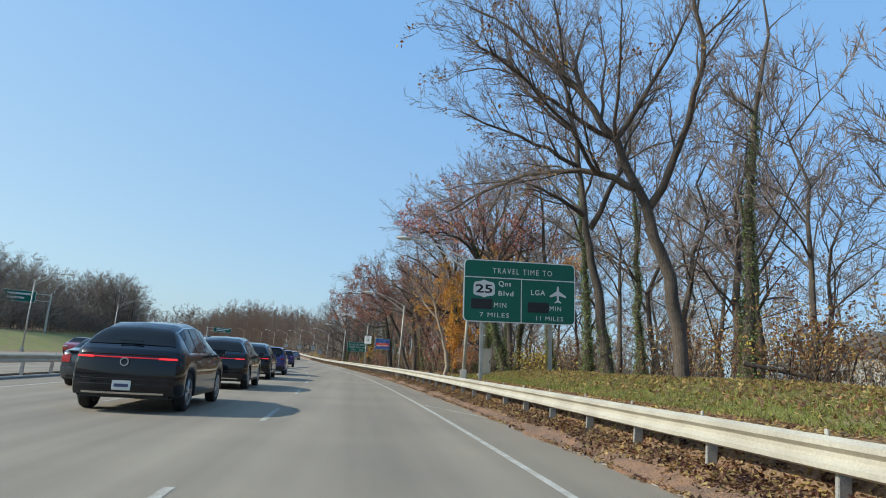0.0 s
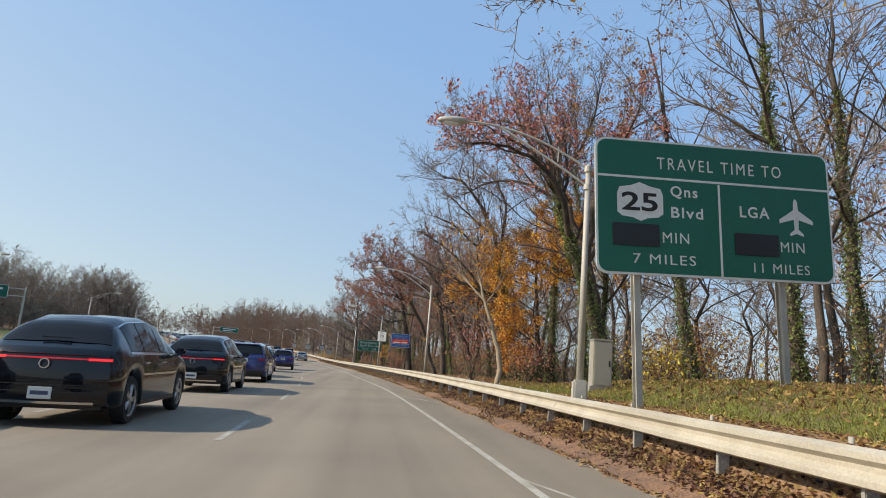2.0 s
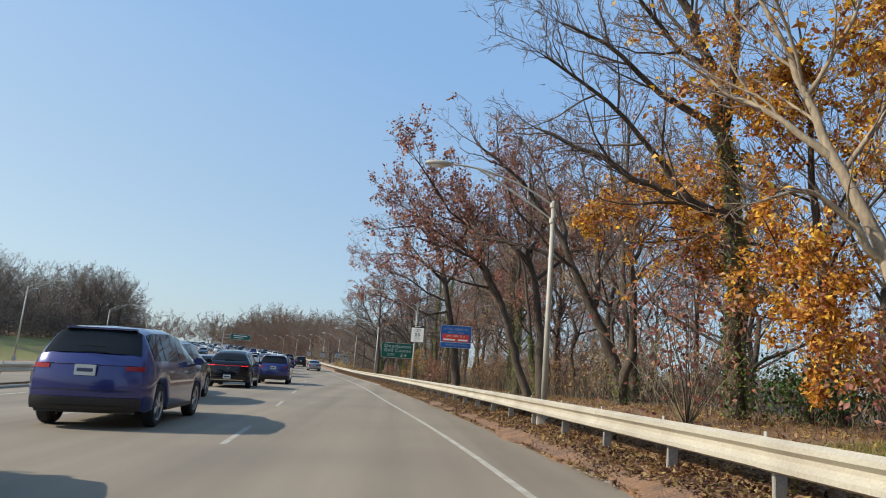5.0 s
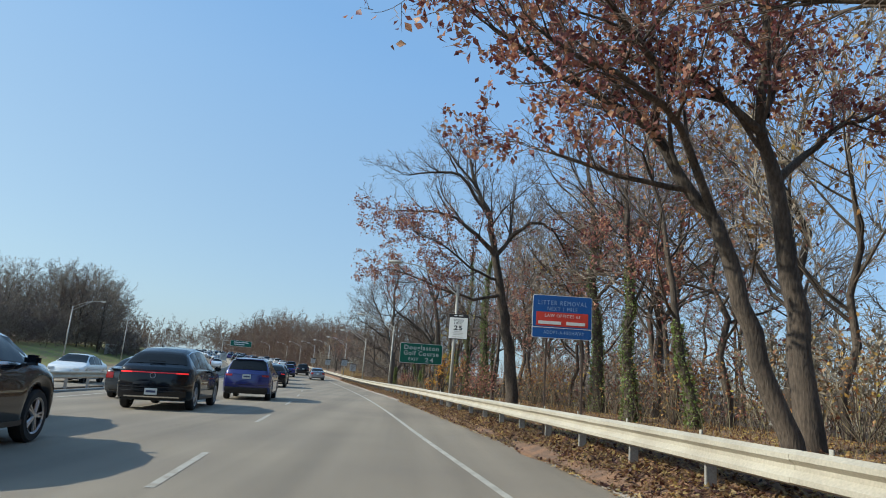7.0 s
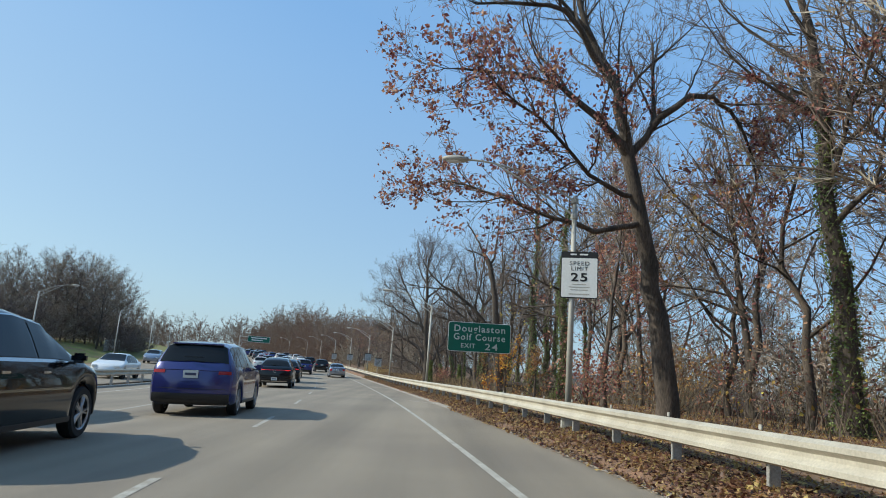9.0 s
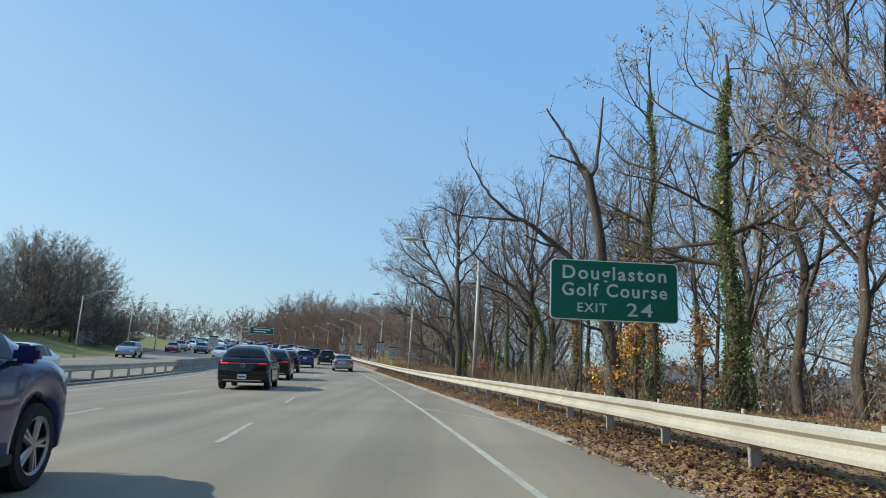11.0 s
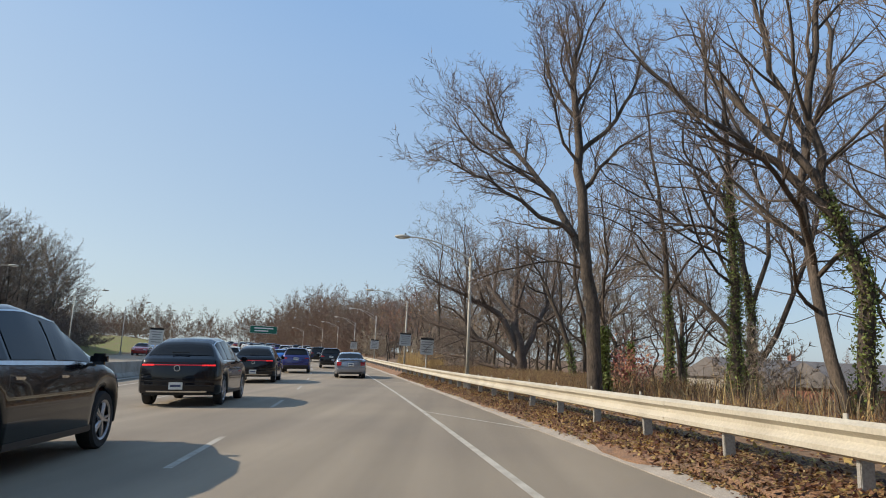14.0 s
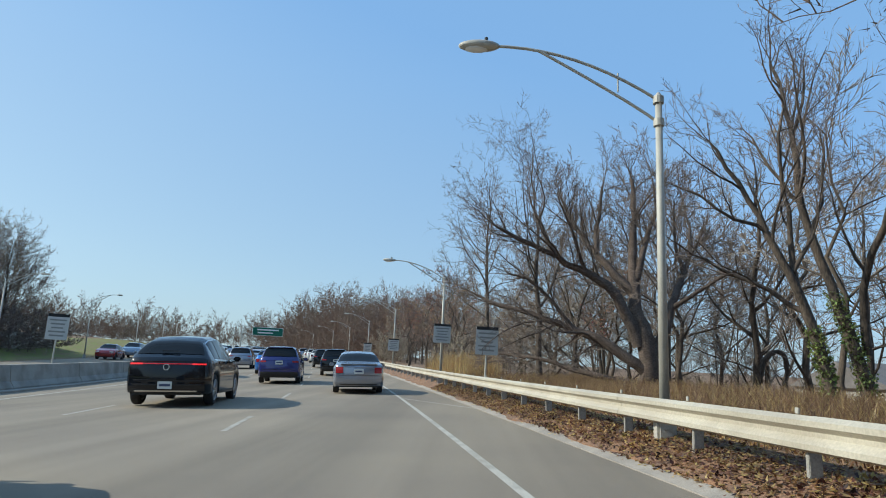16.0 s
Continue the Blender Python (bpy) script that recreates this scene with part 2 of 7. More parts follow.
def streaks(m, amount):
    """Long faint wheel tracks, oil and patches along the road."""
    nt = m.node_tree
    b = nt.nodes["Principled BSDF"]
    tc = nt.nodes.new("ShaderNodeTexCoord")
    mp = nt.nodes.new("ShaderNodeMapping")
    mp.inputs["Scale"].default_value = (1.1, 0.022, 1)
    nz = nt.nodes.new("ShaderNodeTexNoise")
    nz.inputs["Scale"].default_value = 1.0
    nz.inputs["Detail"].default_value = 6
    mr = nt.nodes.new("ShaderNodeMapRange")
    mr.inputs["From Min"].default_value, mr.inputs["From Max"].default_value = 0.32, 0.68
    mr.inputs["To Min"].default_value, mr.inputs["To Max"].default_value = 1 - amount, 1 + amount * 0.7
    hv = nt.nodes.new("ShaderNodeHueSaturation")
    nt.links.new(tc.outputs["Object"], mp.inputs["Vector"])
    nt.links.new(mp.outputs["Vector"], nz.inputs["Vector"])
    nt.links.new(nz.outputs["Fac"], mr.inputs["Value"])
    nt.links.new(mr.outputs["Result"], hv.inputs["Value"])
    nt.links.new(b.inputs["Base Color"].links[0].from_socket, hv.inputs["Color"])
    nt.links.new(hv.outputs["Color"], b.inputs["Base Color"])


streaks(M["asphalt"], 0.20)

# ---- plan of the road: an arc to the left, then straight ----
RAD, S_END = 680.0, 300.0


def centre(s):
    """Point and heading of the camera's line at s metres along it."""
    if s < 0:
        return 0.0, s, 0.0
    a = min(s, S_END) / RAD
    x, y = -RAD * (1 - math.cos(a)), RAD * math.sin(a)
    if s > S_END:
        x, y = x - math.sin(a) * (s - S_END), y + math.cos(a) * (s - S_END)
    return x, y, a


def smooth(a, b, v):
    t = min(1.0, max(0.0, (v - a) / (b - a)))
    return t * t * (3 - 2 * t)


def rise(s):
    """The road climbs gently ahead."""
    if s < 85:
        return 0.0
    if s < 150:
        return 2.0e-4 * (s - 85) ** 2
    return 0.845 + 0.026 * (min(s, 420) - 150)


def cant(s, l):
    """The carriageway leans towards the inside of the bend."""
    return 0.028 * min(9.0, max(-11.0, l)) * (1 - 0.7 * smooth(135, 300, s))


def berm(l):
    """Soil and leaves under the rail, raised so its gap and post feet fit the camera's view."""
    return 0.2 * smooth(3.25, 3.8, l)


def ground(s, l):
    """Height of the ground."""
    z = rise(s) + cant(s, l) + berm(l)
    if l > 3.85:
        verge = 1.12 - 0.55 * smooth(20, 36, s) - 0.24 * smooth(48, 56, s)
        z += (verge - 0.2) * (0.55 * smooth(3.86, 4.2, l) + 0.45 * smooth(4.2, 6.8, l))
        low = smooth(66, 90, s) * (1 - smooth(155, 225, s))
        z += -3.2 * low * smooth(9, 24, l)
        z += 0.10 * noise.noise(Vector((s * 0.25, l * 0.25, 3))) * smooth(4.4, 7, l)
    elif l < -24:
        z += 1.6 * smooth(-25, -38, l) + 2.5 * smooth(-40, -75, l)
        z += 0.15 * noise.noise(Vector((s * 0.1, l * 0.1, 9)))
    return z


def at(s, l, up=0.0, flat=False):
    x, y, a = centre(s)
    return Vector((x + l * math.cos(a), y + l * math.sin(a), (rise(s) + cant(s, l) + berm(l) if flat else ground(s, l)) + up))


def heading(s):
    return math.degrees(centre(s)[2])


def shift(s):
    """Painted lines lie a little further left along the way."""
    return -0.38 * smooth(36, 58, s)


# ---- mesh helpers ----


def obj(name, verts, faces, material=None, parent=None, label="", smoothed=False):
    me = bpy.data.meshes.new(name)
    me.from_pydata([tuple(v) for v in verts], [], faces)
    me.update()
    if smoothed:
        me.polygons.foreach_set("use_smooth", [True] * len(me.polygons))
    ob = new(name, me)
    if material:
        me.materials.append(material)
    if parent:
        ob.parent = parent
    if label:
        ob["label"] = label
    return ob


def part(name, bm, material, parent=None, label="", smoothed=False):
    me = bpy.data.meshes.new(name)
    bm.to_mesh(me)
    bm.free()
    if smoothed:
        me.polygons.foreach_set("use_smooth", [True] * len(me.polygons))
    ob = new(name, me)
    me.materials.append(material)
    if parent:
        ob.parent = parent
    if label:
        ob["label"] = label
    return ob


def thing(name, m, label, category, group="", kind=""):
    e = new(name)
    e.empty_display_size = 0.3
    e.matrix_basis = m
    return tagged(e, label, category, group, kind)


def box(bm, cx, cy, cz, sx, sy, sz, bevel=0.0):
    r = bmesh.ops.create_cube(bm, size=1.0, matrix=Matrix.Translation((cx, cy, cz)) @ Matrix.Diagonal((sx, sy, sz, 1)))
    if bevel:
        es = list({e for v in r["verts"] for e in v.link_edges})
        bmesh.ops.bevel(bm, geom=es, offset=bevel, segments=2, affect="EDGES")
    return bm


def tube(bm, p0, p1, r0, r1, n=12, caps=True):
    p0, p1 = Vector(p0), Vector(p1)
    d = p1 - p0
    m = Matrix.Translation((p0 + p1) / 2) @ d.to_track_quat("Z", "Y").to_matrix().to_4x4()
    bmesh.ops.create_cone(bm, cap_ends=caps, segments=n, radius1=r0, radius2=r1, depth=d.length, matrix=m)
    return bm


def ribbon(name, ss, l0, l1, up, material, kind_label="", parent=None, moved=True, thick=0.0):
    """A strip along the road between two lateral offsets (numbers or functions of s)."""
    vs, fs = [], []
    for s in ss:
        a = l0(s) if callable(l0) else l0
        b = l1(s) if callable(l1) else l1
        if moved:
            a, b = a + shift(s), b + shift(s)
        vs += [at(s, a, up, True), at(s, b, up, True)]
    n = len(ss)
    fs = [(2 * i, 2 * i + 1, 2 * i + 3, 2 * i + 2) for i in range(n - 1)]
    if thick:
        k = len(vs)
        vs += [v - Vector((0, 0, thick)) for v in vs]
        fs += [(2 * i + 1, 2 * i + 1 + k, 2 * i + 3 + k, 2 * i + 3) for i in range(n - 1)]
        fs += [(2 * i + k, 2 * i, 2 * i + 2, 2 * i + 2 + k) for i in range(n - 1)]
        fs += [(0, k, k + 1, 1), (2 * n - 2, 2 * n - 1, 2 * n - 1 + k, 2 * n - 2 + k)]
    return obj(name, vs, fs, material, parent)


def steps(a, b, d):
    n = max(1, int(round((b - a) / d)))
    return [a + (b - a) * i / n for i in range(n + 1)]


# ---- ground ----
def build_ground():
    ss = steps(-120, -8, 8) + steps(-6, 130, 1.0) + steps(133, 350, 5) + steps(360, 2600, 80)
    ls = [-700, -450, -300, -220, -160, -120, -90, -75, -62, -52, -44, -38, -34, -30, -27, -25.5, -24, -12, -11, 0, 3.3, 3.83, 3.93, 4.03, 4.2, 4.6, 5.3, 5.8,
          6.3, 6.8, 7.5, 8.5, 9.5, 10.5, 12, 14, 16, 19, 22, 26, 30, 36, 44, 55, 75, 110, 160, 240, 350, 500, 700]
    vs, fs, tone = [], [], []
    for s in ss:
        for l in ls:
            down = -0.06 if -24.5 < l < 3.84 else 0.0
            vs.append(at(s, l, down))
            g = 0.0
            if 4.5 < l < 11:
                g = 0.9 * (1 - smooth(29, 38, s)) * (1 - smooth(5.4, 6.8, l))
            if l < -24:
                g = (1 - smooth(-37, -44, l)) * smooth(40, 60, s)
            tone.append(g)
    w = len(ls)
    for i in range(len(ss) - 1):
        for j in range(w - 1):
            fs.append((i * w + j, i * w + j + 1, (i + 1) * w + j + 1, (i + 1) * w + j))
    m = mat("leaf_strewn_soil", (0.23, 0.140, 0.077), 0.95, vary=0.35, scale=0.9, fine=25, bump=0.6, second=(0.165, 0.105, 0.06))
    nt = m.node_tree
    b = nt.nodes["Principled BSDF"]
    at_node = nt.nodes.new("ShaderNodeAttribute")
    at_node.attribute_name = "turf"
    nz = nt.nodes.new("ShaderNodeTexNoise")
    nz.inputs["Scale"].default_value = 1.1
    nz.inputs["Detail"].default_value = 6
    tc = nt.nodes.new("ShaderNodeTexCoord")
    nt.links.new(tc.outputs["Object"], nz.inputs["Vector"])
    mr = nt.nodes.new("ShaderNodeMapRange")
    mr.inputs["From Min"].default_value = 0.35
    mr.inputs["From Max"].default_value = 0.55
    nt.links.new(nz.outputs["Fac"], mr.inputs["Value"])
    mu = nt.nodes.new("ShaderNodeMath")
    mu.operation = "MULTIPLY"
    nt.links.new(mr.outputs["Result"], mu.inputs[0])
    nt.links.new(at_node.outputs["Fac"], mu.inputs[1])
    mix = nt.nodes.new("ShaderNodeMix")
    mix.data_type = "RGBA"
    nt.links.new(mu.outputs["Value"], mix.inputs["Factor"])
    nt.links.new(b.inputs["Base Color"].links[0].from_socket, mix.inputs["A"])
    mix.inputs["B"].default_value = (0.165, 0.180, 0.030, 1)
    nt.links.new(mix.outputs["Result"], b.inputs["Base Color"])
    ob = obj("ground", vs, fs, m, smoothed=True)
    att = ob.data.attributes.new("turf", "FLOAT", "POINT")
    att.data.foreach_set("value", tone)
    return tagged(ob, "leaf-strewn wooded verge with patches of green grass", "ground", kind="structure")


build_ground()
SS = steps(-40, 130, 2) + steps(134, 620, 6)
road = tagged(ribbon("road", SS, -10.6, 3.25, 0.0, M["asphalt"], moved=False, thick=0.05), "worn grey-brown asphalt parkway with three lanes", "road", kind="structure")
tagged(ribbon("road_opposite", SS, -23.2, -11.6, 0.02, M["asphalt"], moved=False, thick=0.05), "grey asphalt carriageway for the oncoming traffic", "road", kind="structure")
edge = tagged(ribbon("shoulder_edge", steps(-20, 200, 2), 3.22, 3.42, 0.012, M["kerb"], moved=False, thick=0.06), "worn concrete strip at the edge of the asphalt", "kerb", kind="structure")
drift = tagged(ribbon("leaf_drift", steps(-20, 200, 0.25), lambda s: 3.2 + 0.2 * smooth(40, 75, s) + 0.25 * noise.noise(Vector((s * 0.45, 0, 0))) + 0.06 * noise.noise(Vector((s * 1.7, 5, 0))), 3.93, 0.045,
                      mat("leaf_drift", (0.26, 0.145, 0.08), 0.95, vary=0.45, scale=3.5, fine=45, bump=1.0, second=(0.16, 0.10, 0.065)), moved=False, thick=0.07), "rust-brown drift of fallen leaves and soil under the rail", "leaves", kind="structure")
tagged(ribbon("median_edge", SS, -10.75, -10.3, 0.05, M["kerb"], moved=False, thick=0.1), "low concrete edge along the median", "kerb", kind="structure")


def markings():
    lines = tagged(new("road_marking"), "white painted lane lines on asphalt", "road marking", kind="structure")
    ribbon("edge_line", steps(-20, 420, 2), 1.98, 2.08, 0.004, M["line"], parent=lines)
    ribbon("left_edge_line", steps(-20, 420, 2), -8.72, -8.60, 0.004, M["line"], parent=lines)
    for lane in (-1.57, -5.2):
        s = -16.8 + (3 if lane < -3 else 0)
        while s < 330:
            ribbon("lane_dash", steps(s, s + 3.0, 1.0), lane - 0.05, lane + 0.05, 0.004, M["line_worn"], parent=lines)
            s += 9.22
    for s in (17.6, 34.3, 83.5, 101.9, 121.9):
        vs = [at(s, 2.05 + shift(s), 0.004, True), at(s + 0.2, 2.05 + shift(s), 0.004, True), at(s - 4.0, 3.25, 0.004, True), at(s - 4.2, 3.25, 0.004, True)]
        obj("gore_line", vs, [(0, 1, 2, 3)], M["line"], lines)


markings()

# ---- trees ----


def chains_to_mesh(groups):
    """groups: lists of (points, radii) by side count; returns vertices and faces of tapered tubes."""
    V, F = [], []
    off = 0
    for sides, chains in groups:
        by_len = {}
        for pts, rad in chains:
            by_len.setdefault(len(pts), []).append((pts, rad))
        for n, lst in by_len.items():
            Pn = np.array([[tuple(p) for p in pts] for pts, _ in lst])
            Rn = np.array([rad for _, rad in lst])
            tan = np.gradient(Pn, axis=1)
            tan /= np.linalg.norm(tan, axis=2, keepdims=True) + 1e-9
            ref = np.where(np.abs(tan[:, :1, 2:3]) < 0.8, np.array([[[0, 0, 1.0]]]), np.array([[[1.0, 0, 0]]]))
            ref = np.broadcast_to(ref, tan.shape)
            u = np.cross(tan, ref)
            u /= np.linalg.norm(u, axis=2, keepdims=True) + 1e-9
            v = np.cross(tan, u)
            ang = np.arange(sides) * 2 * np.pi / sides
            ring = Pn[:, :, None, :] + Rn[:, :, None, None] * (np.cos(ang)[None, None, :, None] * u[:, :, None, :] + np.sin(ang)[None, None, :, None] * v[:, :, None, :])
            k = len(lst)
            V.append(ring.reshape(-1, 3))
            base = off + np.arange(k)[:, None, None] * n * sides + np.arange(n - 1)[None, :, None] * sides
            j = np.arange(sides)[None, None, :]
            jn = (np.arange(sides) + 1)[None, None, :] % sides
            q = np.stack([base + j, base + jn, base + sides + jn, base + sides + j], axis=-1).reshape(-1, 4)
            F.append(q)
            off += k * n * sides
    return np.concatenate(V), np.concatenate(F)


def flat_chains(chains, rng):
    """Thin twigs of equal point count as folded strips, each turned its own way."""
    Pn = np.array([[tuple(p) for p in pts] for pts, _ in chains])
    Rn = np.array([rad for _, rad in chains])
    k, n = Rn.shape
    w = np.cross(Pn[:, -1] - Pn[:, 0], rng.normal(size=(k, 3)))
    w /= np.linalg.norm(w, axis=1, keepdims=True) + 1e-9
    off = w[:, None, :] * Rn[:, :, None] * 1.15
    V = np.stack([Pn - off, Pn + off], axis=2).reshape(-1, 3)
    base = (np.arange(k)[:, None] * n + np.arange(n - 1)[None, :]).reshape(-1, 1) * 2
    return V, base + np.array([[0, 1, 3, 2]])


def fast_mesh(name, V, F, material, parent=None, smoothed=False, label=""):
    me = bpy.data.meshes.new(name)
    n, k = F.shape
    me.vertices.add(len(V))
    me.vertices.foreach_set("co", np.ascontiguousarray(V, dtype=np.float32).ravel())
    me.loops.add(n * k)
    me.loops.foreach_set("vertex_index", np.ascontiguousarray(F, dtype=np.int32).ravel())
    me.polygons.add(n)
    me.polygons.foreach_set("loop_start", np.arange(n, dtype=np.int32) * k)
    if smoothed:
        me.polygons.foreach_set("use_smooth", np.ones(n, dtype=bool))
    me.update(calc_edges=True)
    me.materials.append(material)
    ob = new(name, me)
    if parent:
        ob.parent = parent
    if label:
        ob["label"] = label
    return ob


def leaves_mesh(name, centres, size, material, parent, rng, flat=0.0):
    """Folded four-cornered leaves at the centres (numpy, n x 3)."""
    n = len(centres)
    d = rng.normal(size=(n, 3))
    d[:, 2] *= (1 - flat)
    d /= np.linalg.norm(d, axis=1, keepdims=True)
    e = np.cross(d, rng.normal(size=(n, 3)) * (1 - flat) + np.array([0, 0, 3.0 * flat]))
    e /= np.linalg.norm(e, axis=1, keepdims=True) + 1e-9
    nn = np.cross(d, e)
    s = size * rng.uniform(0.6, 1.3, size=(n, 1))
    a = centres - d * s
    b = centres + e * s * 0.6 + nn * s * 0.25
    c = centres + d * s
    f = centres - e * s * 0.6 + nn * s * 0.25
    V = np.stack([a, b, c, f], axis=1).reshape(-1, 3)
    i = np.arange(n)[:, None] * 4
    F = np.concatenate([i + np.array([[0, 1, 2]]), i + np.array([[0, 2, 3]])])
    return fast_mesh(name, V, F, material, parent)


def branch(rng, p, d, length, r, n, wander, lift, end=0.25):
    pts, rad = [p.copy()], [r]
    d = d.normalized()
    step = length / n
    for i in range(n):
        d = d + Vector((rng.gauss(0, wander), rng.gauss(0, wander), rng.gauss(0, wander) + lift))
        d.normalize()
        p = p + d * step
        pts.append(p.copy())
        rad.append(r * (1 - (1 - end) * (i + 1) / n))
    return pts, rad


def side(rng, d, ang):
    """A direction that leaves d by ang degrees, about a random azimuth."""
    a = d.orthogonal().normalized()
    a.rotate(Matrix.Rotation(rng.uniform(0, 2 * math.pi), 3, d))
    return (d * math.cos(radians(ang)) + a * math.sin(radians(ang))).normalized()


def sample(pts, rad, u):
    x = u * (len(pts) - 1)
    i = min(int(x), len(pts) - 2)
    f = x - i
    return pts[i].lerp(pts[i + 1], f), rad[i] * (1 - f) + rad[i + 1] * f, (pts[i + 1] - pts[i]).normalized()


def limb_line(rng, lines, size, r0, r1, *way):
    """A winding limb along (x, z) waypoints, with depth and small crooks of its own."""
    pts, rad = [], []
    way = [(x * size, z * size) for x, z in way]
    y, dy = 0.0, rng.gauss(0, 0.22) if lines else 0.0
    if lines:
        y = min((abs(p.x - way[0][0]) + abs(p.z - way[0][1]), p.y) for q, _ in lines for p in q)[1]
    n = 3
    count = (len(way) - 1) * n
    for i in range(count + 1):
        k, f = min(i // n, len(way) - 2), (i - min(i // n, len(way) - 2) * n) / n
        a, b = way[k], way[k + 1]
        before, after = way[max(k - 1, 0)], way[min(k + 2, len(way) - 1)]
        q = [0.5 * (2 * a[j] + (b[j] - before[j]) * f + (2 * before[j] - 5 * a[j] + 4 * b[j] - after[j]) * f * f + (3 * a[j] - before[j] - 3 * b[j] + after[j]) * f ** 3) for j in (0, 1)]
        seg = math.hypot(b[0] - a[0], b[1] - a[1]) / n
        if i:
            dy += rng.gauss(0, 0.16 if lines else 0.05)
            y += dy * seg
        jit = 0.07 * seg if 0 < i < count else 0
        pts.append(Vector((q[0] + rng.gauss(0, jit), y, q[1] + rng.gauss(0, jit))))
        rad.append((r0 + (r1 - r0) * (i / count) ** 0.8) * (0.35 if i == count else 1))
    return pts, rad


def length_of(pts):
    return sum((q - p).length for p, q in zip(pts, pts[1:]))


def bough_crown(rng, lines, spray=1.0):
    """Boughs, branchlets and twigs set at even distances along the guided limbs, reaching outwards and up."""
    big, mid, small, A, B, tips = [], [], [], [], [], []
    axis = lines[0][0]
    heart = axis[len(axis) // 2]

    def outward(p, d, ang, up, pull):
        o = p - heart
        o = o.normalized() if o.length > 0.01 else d
        return (side(rng, d, rng.gauss(ang, 9)) + o * pull + Vector((0, 0, up))).normalized()

    for k, (pts, rad) in enumerate(lines):
        L = length_of(pts)
        first = 0.5 if k == 0 else 0.18
        n = max(3, round(L * (1 - first) / 0.52))
        for i in range(n):
            u = first + (1 - first) * (i + 0.2 + 0.6 * rng.random()) / n
            p, rr, d = sample(pts, rad, min(u, 0.99))
            ll = (0.75 + 0.36 * L * (1 - 0.72 * u)) * rng.uniform(0.65, 1.3)
            big.append(branch(rng, p, outward(p, d, 44, 0.12, 0.25), ll, min(rr * 0.55, 0.009 + 0.011 * ll), 7, 0.15, 0.05, 0.2))
        p, rr, d = sample(pts, rad, 0.99)            # the limb runs on into two finer ends
        for i in range(2):
            big.append(branch(rng, p, side(rng, d, 18), 1.1 * rng.uniform(0.8, 1.4), rr * 0.9, 7, 0.14, 0.04, 0.2))
    for pts, rad in list(big) + [(q[len(q) // 3:], w[len(w) // 3:]) for q, w in lines[1:]]:
        L = length_of(pts)
        n = max(3, round(L / 0.21 * spray))
        for i in range(n):
            u = 0.1 + 0.89 * (i + rng.random()) / n
            p, rr, d = sample(pts, rad, u)
            ll = (0.28 + 0.30 * L * (1 - 0.6 * u)) * rng.uniform(0.6, 1.35)
            mid.append(branch(rng, p, outward(p, d, 42, 0.1, 0.2), ll, max(min(rr * 0.55, 0.014), 0.0058), 4, 0.2, 0.04, 0.4))
    for pts, rad in mid:
        L = length_of(pts)
        n = max(3, round(L / 0.13 * spray))
        for i in range(n):
            u = 0.12 + 0.87 * (i + rng.random()) / n
            p, rr, d = sample(pts, rad, u)
            b = branch(rng, p, outward(p, d, 42, 0.08, 0.1), (0.16 + 0.26 * L * (1 - 0.5 * u)) * rng.uniform(0.6, 1.4), 0.0048, 3, 0.22, 0.04, 0.5)
            small.append(b)
            tips += [b[0][-1], b[0][1]]
            for k in range(3):
                p2, r2, d2 = sample(b[0], b[1], rng.uniform(0.2, 1))
                A.append(tuple(p2))
                B.append(tuple(p2 + outward(p2, d2, 40, 0.1, 0.1) * rng.uniform(0.07, 0.22)))
    return big, mid, small, A, B, tips


